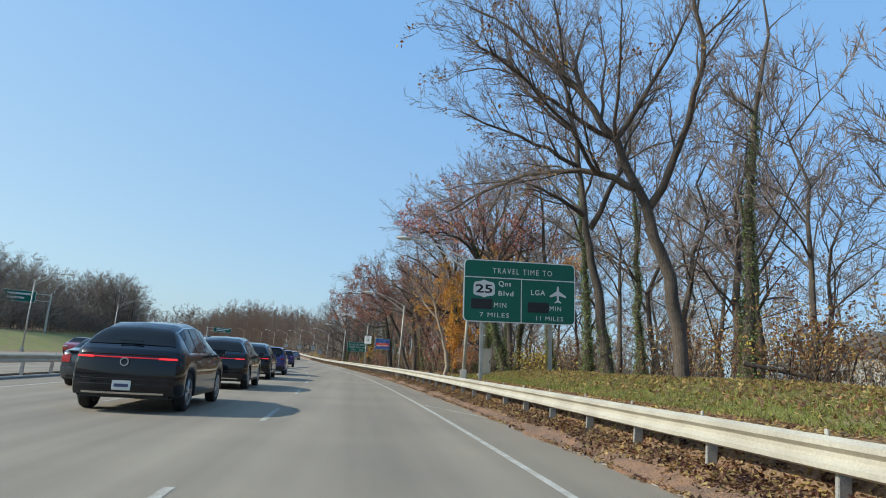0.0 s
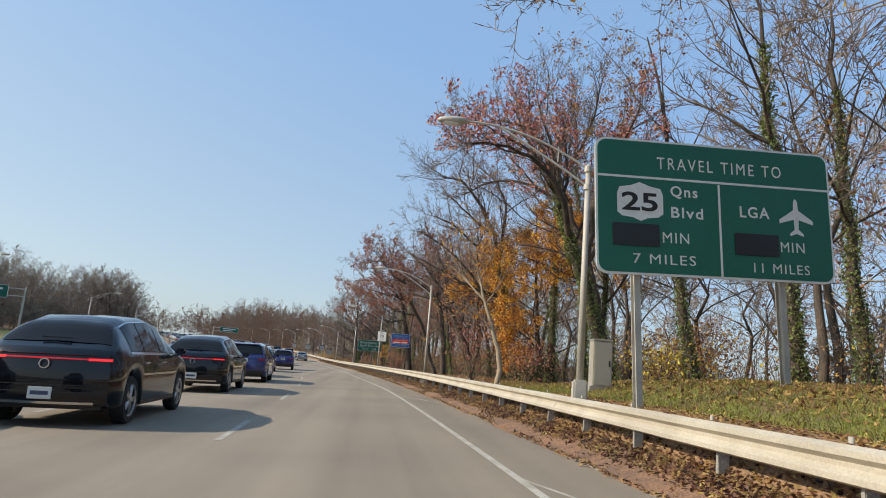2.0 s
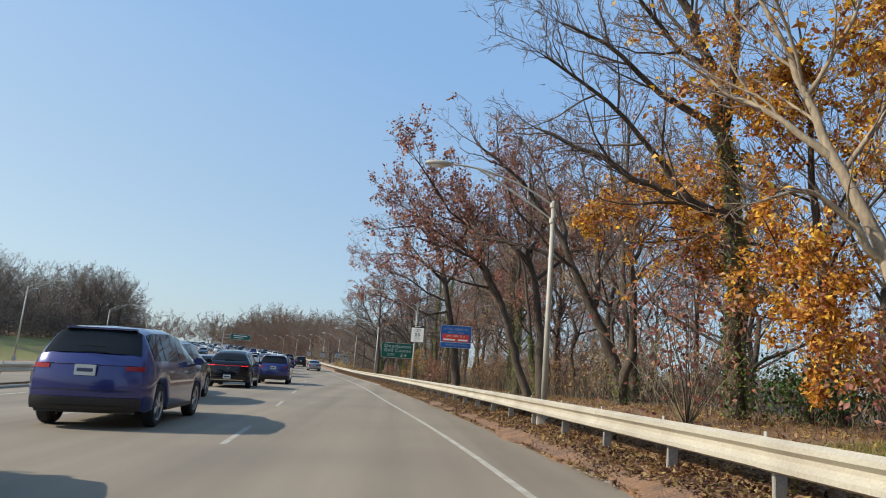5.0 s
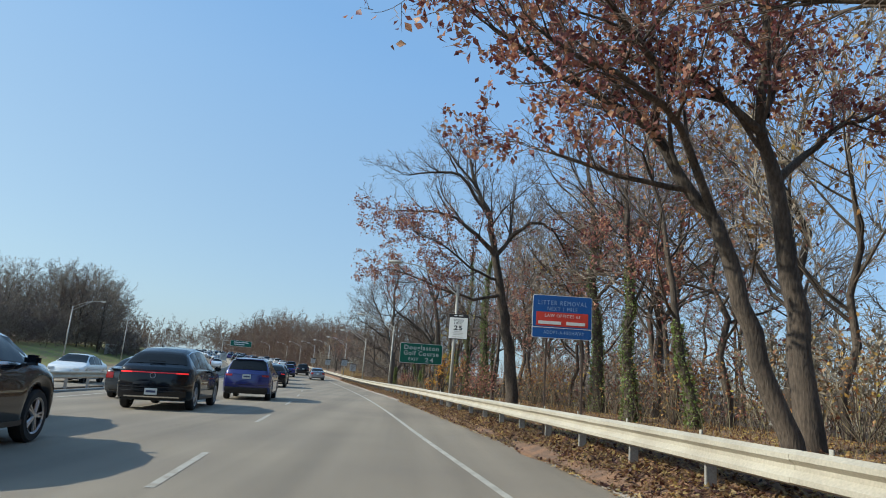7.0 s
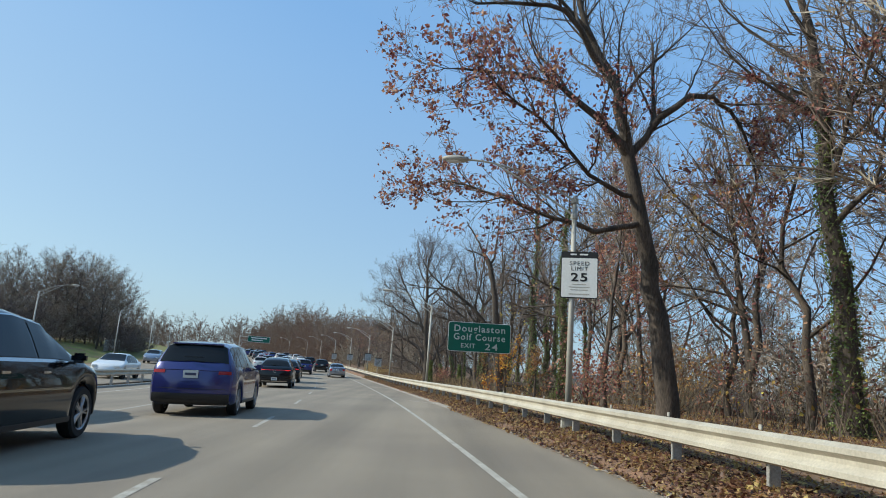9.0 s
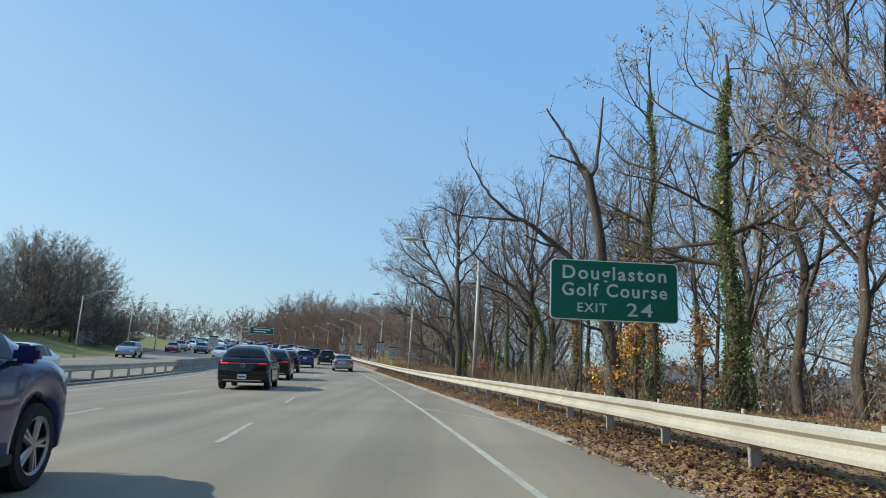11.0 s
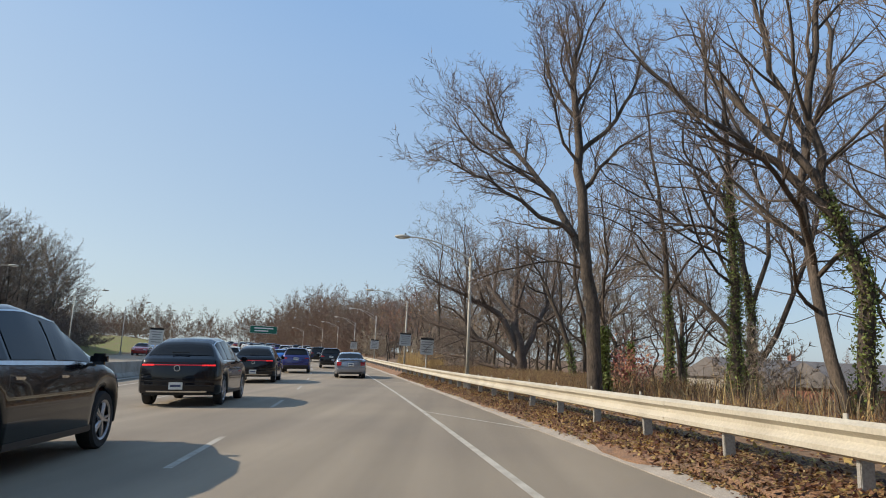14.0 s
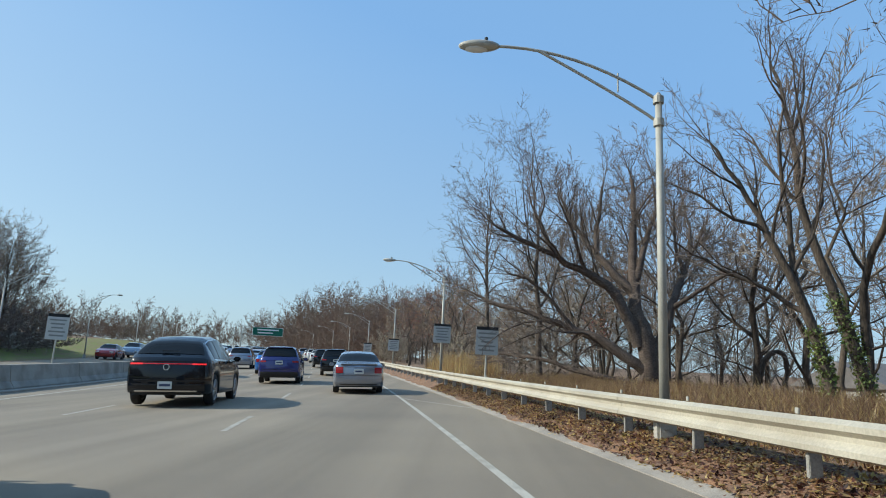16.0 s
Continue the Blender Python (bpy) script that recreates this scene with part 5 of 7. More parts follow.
    if style == "coupe_suv":
        end_patch("light_bar", st, -0.55, 0.55, zt - 0.078, zt - 0.056, M["bar"], c, label="thin red light bar across the tailgate")
        bm = bmesh.new()
        for r0, r1, y0, y1 in ((0.075, 0.075, -0.004, -0.02), (0.075, 0.058, -0.02, -0.02), (0.058, 0.058, -0.02, -0.004)):
            va = [bm.verts.new((r0 * math.cos(q * 0.3927), yr + y0, zt - 0.145 + r0 * math.sin(q * 0.3927))) for q in range(16)]
            vb = [bm.verts.new((r1 * math.cos(q * 0.3927), yr + y1, zt - 0.145 + r1 * math.sin(q * 0.3927))) for q in range(16)]
            for q in range(16):
                bm.faces.new((va[q], va[(q + 1) % 16], vb[(q + 1) % 16], vb[q]))
        part("badge", bm, M["chrome"], c, "round chrome ring")
        end_patch("bumper_vent", st, -w * 0.9, w * 0.9, 0.50, 0.515, M["trim_black"], c, out=0.02, nx=10, nz=1)
    if plain:
        return wheels(c, st, True)
    end_patch("rear_bumper", st, -w * 0.985, w * 0.985, st["low"] + 0.05, 0.50 if style == "suv" else 0.56, M["trim_black"] if style == "suv" else P[colour], c, out=0.016, deep=0.12, nx=16, nz=5)
    end_patch("bumper_trim", st, -w * 0.80, w * 0.80, st["low"] + 0.075, st["low"] + (0.11 if style == "coupe_suv" else 0.115), M["chrome"] if style == "coupe_suv" else M["trim_black"], c, out=0.028, nx=12)
    if style == "coupe_suv":
        end_patch("diffuser", st, -w * 0.9, w * 0.9, st["low"] + 0.052, st["low"] + 0.07, M["trim_black"], c, out=0.024, nx=10)
        for sg in (1, -1):
            patch("window_trim", st, -1.62, 1.08, 3.98, 4.12, M["chrome"], c, sgn=sg, ny=14, nv=1)
            patch("window_trim", st, -1.62, 1.08, 5.96, 6.08, M["chrome"], c, sgn=sg, ny=14, nv=1)
    end_patch("tailgate_seam", st, -w * 0.86, w * 0.86, 0.60, 0.612, M["trim_black"], c, out=0.003, nx=10, nz=1)
    pl = part("number_plate", box(bmesh.new(), 0, yr - 0.024, zt - PLATE[style], 0.32, 0.02, 0.17, 0.006), M["plate"], c)
    part("plate_bar", box(bmesh.new(), 0, yr - 0.036, zt - PLATE[style], 0.24, 0.004, 0.055), M["plate_ink"], pl)
    part("grille", box(bmesh.new(), 0, yf - 0.0, 0.58, W * 0.55, 0.05, 0.20, 0.02), M["trim_black"], c)
    part("roof_spoiler", box(bmesh.new(), 0, st["rear"][1] + 0.06, lerp_list(st["top"], st["rear"][1] + 0.06) - 0.008, W * 0.60, 0.16, 0.03, 0.012), P[colour], c) if style in ("suv", "hatch") else None
    if style == "sedan":
        part("deck_lip", box(bmesh.new(), 0, yr + 0.10, zt + 0.085, W * 0.72, 0.10, 0.03, 0.012), P[colour], c)
    part("wiper", box(bmesh.new(), 0, (st["rear"][0] + 0.05), lerp_list(st["top"], st["rear"][0] + 0.05) + 0.03, 0.42, 0.03, 0.02, 0.006), M["trim_black"], c) if "suv" in style else None
    return wheels(c, st, False)


def wheels(c, st, plain):
    W, R = st["W"], st["R"]
    bm = bmesh.new()
    prof = [(R * 0.66, -0.10), (R * 0.93, -0.105), (R, -0.07), (R, 0.07), (R * 0.93, 0.105), (R * 0.66, 0.10)]
    n = 14 if plain else 28
    rows = [[bm.verts.new((x, q * math.cos(2 * math.pi * i / n), q * math.sin(2 * math.pi * i / n))) for q, x in prof] for i in range(n)]
    for i in range(n):
        for j in range(len(prof) - 1):
            bm.faces.new((rows[i][j], rows[i][j + 1], rows[(i + 1) % n][j + 1], rows[(i + 1) % n][j]))
    bmesh.ops.recalc_face_normals(bm, faces=bm.faces)
    tyre = bpy.data.meshes.new("tyre")
    bm.to_mesh(tyre)
    bm.free()
    tyre.materials.append(M["rubber"])
    bm = bmesh.new()
    tube(bm, (-0.085, 0, 0), (0.085, 0, 0), 0.06, 0.06, 12)
    for i in range(5):
        a = 2 * math.pi * i / 5
        for da in (-0.13, 0.13):
            tube(bm, (0.075, 0, 0), (0.07, R * 0.66 * math.cos(a + da), R * 0.66 * math.sin(a + da)), 0.028, 0.022, 6)
            tube(bm, (-0.075, 0, 0), (-0.07, R * 0.66 * math.cos(a + da), R * 0.66 * math.sin(a + da)), 0.028, 0.022, 6)
    ring = [[bm.verts.new((x, q * math.cos(2 * math.pi * i / 24), q * math.sin(2 * math.pi * i / 24))) for q, x in ((R * 0.62, -0.09), (R * 0.69, -0.106), (R * 0.69, 0.106), (R * 0.62, 0.09))] for i in range(24)]
    for i in range(24):
        for j in range(3):
            bm.faces.new((ring[i][j], ring[i][j + 1], ring[(i + 1) % 24][j + 1], ring[(i + 1) % 24][j]))
    rim = bpy.data.meshes.new("rim")
    bm.to_mesh(rim)
    bm.free()
    rim.materials.append(M["rim"])
    drum = bpy.data.meshes.new("brake_disc")
    bm = tube(bmesh.new(), (-0.05, 0, 0), (0.05, 0, 0), R * 0.64, R * 0.64, 24)
    bm.to_mesh(drum)
    bm.free()
    drum.materials.append(M["trim_black"])
    for a in st["ax"]:
        for sg in (1, -1):
            wh = new("wheel", tyre)
            wh.parent = c
            wh.location = (sg * (W / 2 - 0.125), a, R)
            for nm, me in ((("brake_disc", drum),) if plain else (("rim", rim), ("brake_disc", drum))):
                o = new(nm, me)
                o.parent = wh
    return c


def drop_proto(c):
    for q in list(c.children_recursive) + [c]:
        bpy.data.objects.remove(q)


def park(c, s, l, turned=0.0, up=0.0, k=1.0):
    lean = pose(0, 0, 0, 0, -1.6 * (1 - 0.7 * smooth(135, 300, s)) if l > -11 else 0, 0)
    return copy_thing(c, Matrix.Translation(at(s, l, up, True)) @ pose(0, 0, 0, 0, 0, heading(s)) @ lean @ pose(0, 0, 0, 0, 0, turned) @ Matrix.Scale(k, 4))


def traffic():
    lane = "cars in the three lanes ahead"
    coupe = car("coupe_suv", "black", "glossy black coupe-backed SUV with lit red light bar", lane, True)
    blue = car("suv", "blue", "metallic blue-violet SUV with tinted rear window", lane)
    sil = car("sedan", "silver", "silver four-door sedan with red tail lamps", lane)
    skyb = car("hatch", "sky", "bright blue compact car", lane)
    wht = car("suv", "white", "white SUV with a tinted rear window", lane)
    dks = car("sedan", "grey", "dark grey sedan with a low boot", lane)
    dsu = car("suv", "black", "black SUV further up the road", lane)
    park(sil, 126.4, 0.35)
    for s, l in ((13.6, -4.1), (23.2, -4.2), (33.2, -4.3), (49.6, -5.3), (61.8, -5.0), (94.0, -4.2), (105.4, -4.2), (119.8, -4.25)):   # middle lane: copies of one black SUV, spaced to fit the camera's view
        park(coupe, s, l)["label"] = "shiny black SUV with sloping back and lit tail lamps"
    # the one blue SUV repeated, set out to suit the passing camera's view
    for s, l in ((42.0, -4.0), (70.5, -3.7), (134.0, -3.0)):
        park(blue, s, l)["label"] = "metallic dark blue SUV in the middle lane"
    for s in (20.5, 67.0):
        park(dks, s, -7.1)["label"] = "dark grey sedan in the lane beside the median"
    park(wht, 54.0, -7.1)
    park(skyb, 147.0, -4.6)
    park(dsu, 145.5, -0.4)
    park(dsu, 165.0, -0.9)
    park(wht, 141.0, -8.2)
    far = "queue of cars far up the road"
    rng = random.Random(5)
    pool = [(car(k, q, "small car", far, plain=True), q) for k, q in (("coupe_suv", "black"), ("suv", "blue"), ("sedan", "silver"), ("suv", "white"), ("sedan", "grey"), ("suv", "grey"),
                                                                     ("sedan", "red"), ("hatch", "white"), ("suv", "silver"), ("sedan", "white"))]
    for lane_l, s0 in ((-4.2, 172), (-7.8, 158), (-0.5, 185)):
        s = s0
        while s < 310:
            o = park(rng.choice(pool)[0], s, lane_l + rng.uniform(-0.3, 0.3))
            o["group"] = far
            o["label"] = "small distant car in the queue up the road"
            s += rng.uniform(9, 17)
    on = "oncoming cars beyond the median"
    for lane_l, s0 in ((-13.6, 66), (-17.2, 48), (-20.8, 60)):
        s = s0
        while s < 320:
            if s > 165 or rng.random() < 0.38:
                o = park(rng.choice(pool)[0], s, lane_l + rng.uniform(-0.3, 0.3), 180)
                o["group"] = on
                o["label"] = "oncoming car beyond the median barrier"
            s += rng.uniform(11, 24) if s < 150 else rng.uniform(7.5, 12)
    for c in [coupe, blue, sil, skyb, wht, dks, dsu] + [q[0] for q in pool]:
        drop_proto(c)


traffic()

# ---- the trees along the rail ----
tree("oak_tree", at(12.44, 7.34), "large bare oak bending over the leaf-strewn bank", 9.0, 0.17, (0, 0), 11, bark="bark", leaf="leaf_brown", leaves=600, leaf_size=0.05, guide=(
    (0.18, 0.04, (0, -0.4), (-0.3, 1.7), (-0.8, 3.2), (-1.2, 4.3), (-1.85, 5.4), (-2.6, 6.5), (-3.4, 7.2), (-4.9, 8.4)),
    (0.10, 0.02, (-1.2, 4.3), (-2.2, 4.6), (-3.2, 4.7), (-4.4, 4.5), (-5.3, 4.1)),
    (0.11, 0.03, (-0.95, 3.9), (-0.45, 5.7), (-0.6, 7.4), (-1.1, 8.9)),
    (0.09, 0.02, (-1.85, 5.4), (-1.05, 6.9), (-0.4, 8.6)),
    (0.07, 0.02, (-2.6, 6.5), (-2.7, 7.6), (-2.2, 9.0)),
    (0.06, 0.02, (-2.2, 4.6), (-3.2, 5.4), (-4.4, 5.9), (-5.5, 6.4)),
    (0.07, 0.02, (-1.9, 5.5), (-3.3, 6.0), (-4.6, 6.9), (-5.4, 7.1))))
tree("oak_tree", at(17.0, 7.52), "slender bare tree leaning over the road behind the sign", 10.0, 0.15, (0, 0), 12, bark="bark", leaf="leaf_brown", leaves=700, leaf_size=0.05, ivy=0.12, guide=(
    (0.19, 0.03, (0, -0.4), (-0.35, 1.5), (-0.7, 2.9), (-1.0, 4.2), (-1.35, 6.4), (-1.8, 8.6), (-2.6, 10.3)),
    (0.09, 0.02, (-1.1, 4.7), (-1.7, 4.9), (-2.5, 5.2), (-3.6, 5.5)),
    (0.10, 0.02, (-0.85, 4.3), (-0.25, 6.0), (0.25, 7.1), (0.7, 9.6)),
    (0.08, 0.02, (-1.35, 6.2), (-2.4, 6.5), (-3.8, 6.8), (-5.2, 7.2)),
    (0.07, 0.02, (-1.5, 7.3), (-2.6, 8.0), (-3.6, 9.2))))
tree("ivy_tree", at(16.0, 11.2), "tall straight trunk wrapped in green ivy with few branches", 13.0, 0.17, (0.3, 0.2), 13, 7, 4, 4, 2, 0.55, 62, 0.0, "bark", ivy=1.0, limb_len=0.22)
tree("spreading_tree", at(21.5, 14.5), "broad bare tree with many fine upright branches", 9.5, 0.2, (0.5, 0.4), 14, 12, 8, 6, 3, 0.25, 50, 0.0, "bark_grey")
tree("broken_tree", at(7.8, 9.9), "bare tree with crooked pale limbs and some russet leaves", 8.0, 0.12, (0.2, 1.0), 15, 6, 4, 4, 2, 0.5, 55, 0.0, "bark", "leaf_brown", 160, 0.05)
tree("oak_tree", at(26.9, 9.2), "oak with scattered brown leaves and ivy", 10.5, 0.14, (-1.2, 0.6), 16, 8, 5, 5, 3, 0.35, 46, 0.0, "bark", "leaf_brown", 1500, 0.05, ivy=0.7)
tree("ivy_tree", at(23.0, 9.2), "dark trunk thickly grown with ivy", 10.0, 0.13, (-0.9, 0.3), 17, 8, 6, 5, 3, 0.42, 45, 0.0, "bark", ivy=1.2)
tree("ivy_tree", at(24.5, 12.2), "straight dark trunk with ivy at the edge of the wood", 11.0, 0.15, (-0.5, 0.3), 117, 10, 7, 5, 3, 0.4, 42, 0.0, "bark", "leaf_brown", 500, 0.05, ivy=1.1)
tree("ivy_tree", at(27.85, 7.35), "leaning trunk thickly grown with bright ivy beside the road", 8.2, 0.17, (0, 0), 18, bark="bark", leaf="leaf_pink", leaves=5200, leaf_size=0.05, leaf_from=0.66, ivy=1.3, guide=(
    (0.22, 0.05, (0, -0.4), (-0.35, 1.0), (-0.8, 2.2), (-1.1, 3.2), (-1.4, 4.0), (-1.7, 4.9), (-1.95, 6.0), (-2.7, 7.6)),
    (0.10, 0.02, (-1.4, 4.0), (-2.05, 5.3), (-2.95, 5.8), (-3.9, 5.9), (-4.9, 5.6)),
    (0.12, 0.03, (-1.0, 3.05), (-0.9, 4.2), (-0.8, 5.4), (-0.3, 6.6), (0.3, 7.8)),
    (0.08, 0.02, (-1.95, 6.0), (-3.0, 6.7), (-4.1, 7.0)),
    (0.08, 0.02, (-0.85, 4.8), (0.1, 5.6), (1.1, 5.9)),
    (0.07, 0.02, (-1.7, 4.9), (-1.4, 6.2), (-1.5, 7.9))))
tree("oak_tree", at(31.9, 8.6), "tall bare oak bending over with scattered brown leaves", 10.4, 0.15, (0, 0), 19, bark="bark", leaf="leaf_brown", leaves=1500, leaf_size=0.045, guide=(
    (0.18, 0.03, (0, -0.4), (-0.1, 1.6), (-0.35, 3.6), (-1.15, 5.7), (-1.6, 7.0), (-2.1, 8.4), (-2.7, 10.2)),
    (0.09, 0.02, (-1.25, 6.0), (-2.4, 6.9), (-3.7, 7.2), (-5.0, 6.7)),
    (0.08, 0.02, (-2.0, 8.2), (-3.1, 8.8), (-4.2, 8.9), (-5.1, 8.1)),
    (0.08, 0.02, (-0.5, 4.2), (0.1, 6.0), (0.2, 8.0), (0.5, 9.8)),
    (0.07, 0.02, (-1.6, 7.0), (-1.0, 8.6), (-0.9, 10.2)),
    (0.06, 0.015, (-0.4, 3.8), (-1.7, 4.5), (-3.2, 4.6))))
tree("maple_tree", at(34.17, 5.7), "slim pale-barked maple nearly bare, beside the rail", 5.6, 0.10, (0, 0), 20, bark="bark_pale", leaf="leaf_orange", leaves=500, leaf_size=0.045, spray=0.8, guide=(
    (0.115, 0.02, (0, -0.3), (-0.05, 1.05), (-0.25, 1.75), (-0.45, 2.45), (-0.7, 3.2), (-0.85, 3.9), (-1.05, 4.7), (-1.25, 5.5)),
    (0.05, 0.012, (-0.35, 2.0), (-0.8, 2.45), (-1.15, 2.65), (-1.75, 2.45)),
    (0.05, 0.012, (-0.7, 3.15), (-1.15, 3.6), (-1.5, 4.1), (-1.9, 5.0)),
    (0.035, 0.01, (-0.85, 3.9), (-0.6, 4.6), (-0.5, 5.4))))
tree("bare_tree", at(40.5, 7.40), "bare spreading tree with a dark ivy clump on its trunk", 9.8, 0.16, (0, 0), 121, bark="bark", ivy=0.7, spray=0.9, guide=(
    (0.20, 0.03, (0, -0.4), (-0.05, 1.6), (-0.2, 3.3), (-0.6, 5.3), (-1.0, 6.6), (-1.8, 8.0), (-2.7, 8.8), (-3.8, 8.9)),
    (0.10, 0.02, (-0.6, 5.4), (-0.5, 6.8), (-0.5, 8.0), (-1.0, 9.0), (-1.7, 9.7)),
    (0.09, 0.02, (-0.65, 5.4), (-1.8, 6.2), (-3.0, 7.0), (-4.0, 7.2)),
    (0.12, 0.03, (-0.3, 3.8), (-1.2, 3.9), (-2.0, 4.2), (-3.0, 4.7), (-4.2, 5.2)),
    (0.07, 0.02, (-1.0, 6.6), (-1.6, 7.0), (-2.6, 7.6), (-3.6, 8.1)),
    (0.07, 0.02, (-1.2, 3.9), (-2.2, 5.0), (-3.4, 5.9), (-4.4, 6.3))))
tree("maple_tree", at(39.6, 9.0), "maple full of bright orange and yellow leaves", 8.4, 0.12, (-0.8, 0.2), 21, 12, 7, 6, 2, 0.2, 55, 0.0, "bark", "leaf_orange", 27000, 0.046, leaf_to=0.82)
tree("maple_tree", at(35.7, 10.0), "tall maple with thinning orange leaves", 11.5, 0.14, (0.4, 0.3), 22, 11, 7, 5, 2, 0.3, 50, 0.0, "bark", "leaf_orange", 15000, 0.046, ivy=0.7, leaf_to=0.64)
tree("ivy_tree", at(37.3, 8.7), "upright trunk wrapped in dark ivy", 11.0, 0.16, (0.1, 0.2), 23, 8, 6, 5, 3, 0.42, 42, 0.0, "bark", "leaf_yellow", 800, 0.05, ivy=1.3)
tree("ivy_tree", at(35.2, 9.3), "tall trunk wrapped in dark ivy at the edge of the wood", 12.0, 0.15, (-0.6, 0.1), 24, 9, 6, 5, 3, 0.42, 45, 0.0, "bark", "leaf_brown", 1200, 0.05, ivy=1.2)
tree("oak_tree", at(44.6, 7.0), "oak leaning far over the rail with long bare limbs", 8.0, 0.15, (0, 0), 25, bark="bark", leaf="leaf_red", leaves=1200, leaf_size=0.05, ivy=0.1, spray=0.65, guide=(
    (0.19, 0.03, (0, -0.3), (-0.2, 0.8), (-0.5, 1.57), (-0.85, 2.3), (-1.35, 3.2), (-1.7, 4.0), (-2.3, 4.8), (-3.3, 5.8), (-4.2, 6.4)),
    (0.14, 0.03, (-0.05, 0.3), (0.1, 1.9), (-0.05, 3.6), (-0.2, 5.2), (-0.4, 7.6)),
    (0.09, 0.02, (-0.85, 2.3), (-0.65, 3.6), (-0.7, 5.2), (-1.1, 6.9)),
    (0.07, 0.02, (-1.5, 3.5), (-2.7, 4.0), (-3.9, 4.3)),
    (0.07, 0.02, (-0.05, 3.6), (0.7, 4.8), (1.3, 6.0)),
    (0.07, 0.02, (-1.7, 4.0), (-1.8, 5.4), (-2.3, 6.8))))
tree("oak_tree", at(48.63, 5.73), "oak leaning far over the road with dark russet leaves", 6.4, 0.15, (0, 0), 26, bark="bark", leaf="leaf_red", leaves=5200, leaf_size=0.055, spray=0.75, guide=(
    (0.15, 0.03, (0, -0.25), (-0.45, 1.15), (-0.8, 2.15), (-1.05, 2.9), (-1.4, 3.4), (-1.85, 4.2), (-2.4, 4.65), (-3.7, 5.4), (-4.3, 5.8)),
    (0.07, 0.02, (-1.05, 2.85), (-1.65, 3.9), (-2.15, 4.1), (-3.2, 4.3), (-4.0, 4.4)),
    (0.07, 0.02, (-1.85, 4.2), (-1.95, 5.0), (-2.4, 5.2), (-3.3, 5.7), (-4.3, 6.6)),
    (0.05, 0.02, (-1.4, 3.4), (-2.4, 3.5), (-3.4, 3.9)),
    (0.06, 0.02, (-2.4, 4.65), (-2.3, 5.6), (-2.7, 6.5))))
tree("oak_tree", at(49.05, 6.26), "upright oak with clusters of dark russet leaves", 7.4, 0.16, (0, 0), 27, bark="bark", leaf="leaf_red", leaves=6200, leaf_size=0.055, spray=0.75, guide=(
    (0.20, 0.03, (0, -0.25), (-0.1, 1.3), (-0.25, 2.8), (-0.45, 3.9), (-0.7, 4.5), (-0.75, 6.0), (-0.9, 7.4)),
    (0.08, 0.02, (-0.65, 4.4), (-1.2, 4.8), (-1.65, 5.2), (-2.5, 5.4), (-3.3, 6.0)),
    (0.08, 0.02, (-0.65, 4.7), (-0.25, 5.4), (0.2, 6.1), (1.0, 6.6)),
    (0.08, 0.02, (-0.45, 3.7), (0.15, 4.3), (0.9, 4.9), (1.6, 5.2)),
    (0.06, 0.02, (-0.75, 5.6), (-1.3, 6.4), (-1.5, 7.3))))
tree("bare_tree", at(47.3, 8.6), "slim dark tree standing behind the leaning oaks", 10.0, 0.11, (-1.2, 0.0), 28, 6, 5, 5, 3, 0.4, 40, 0.0, "bark", "leaf_red", 300, 0.05, ivy=0.15)
tree("oak_tree", at(55.29, 8.04), "slim bare tree behind the blue sign", 8.5, 0.11, (-1.2, 0.3), 29, 9, 6, 5, 3, 0.3, 45, 0.0, "bark", "leaf_red", 600, 0.05, ivy=0.4)
tree("oak_tree", at(59.1, 8.2), "dark bare tree with thick trunk in the wood edge", 10.0, 0.17, (-0.6, 0.4), 30, 9, 7, 6, 3, 0.35, 46, 0.0, "bark", "leaf_red", 1000, 0.05, ivy=0.7)
tree("oak_tree", at(67.14, 6.87), "oak with long level limbs over the road and russet leaves", 10.0, 0.18, (0, 0), 31, bark="bark", leaf="leaf_red", leaves=6500, leaf_size=0.052, leaf_to=0.74, spray=0.85, guide=(
    (0.28, 0.05, (0, -0.3), (-0.3, 2.3), (-0.7, 4.0), (-1.1, 5.9), (-1.45, 7.5), (-2.05, 8.7), (-2.5, 10.2)),
    (0.12, 0.02, (-1.1, 5.9), (-2.0, 6.7), (-2.9, 7.2), (-4.0, 7.4), (-5.6, 7.1)),
    (0.09, 0.02, (-1.7, 7.9), (-2.9, 9.0), (-4.1, 8.9), (-5.2, 8.5)),
    (0.11, 0.02, (-1.1, 5.9), (-0.6, 6.7), (-0.5, 7.8), (-0.3, 9.6)),
    (0.08, 0.015, (-0.8, 4.4), (-1.9, 4.1), (-3.3, 4.35), (-4.4, 4.8), (-5.5, 5.0)),
    (0.10, 0.02, (-0.6, 6.7), (0.2, 7.4), (1.0, 7.4), (1.7, 6.7), (2.4, 5.7)),
    (0.07, 0.015, (-0.9, 5.0), (-2.2, 5.3), (-3.6, 5.9), (-4.8, 6.0)),
    (0.07, 0.02, (-2.05, 8.7), (-3.0, 9.6), (-3.8, 10.4))))
tree("oak_tree", at(71.75, 7.21), "slim oak with brown leaves beside the exit sign", 7.0, 0.08, (0.3, 0.3), 32, 8, 6, 5, 3, 0.35, 40, 0.0, "bark", "leaf_red", 1100, 0.05, bias=0)
tree("ivy_tree", at(65.02, 9.63), "thick tall trunk with moss and ivy", 12.5, 0.22, (-0.3, 0.3), 33, 11, 8, 6, 3, 0.34, 48, 0.0, "bark", "leaf_red", 2200, 0.05, ivy=0.8, leaf_to=0.6)
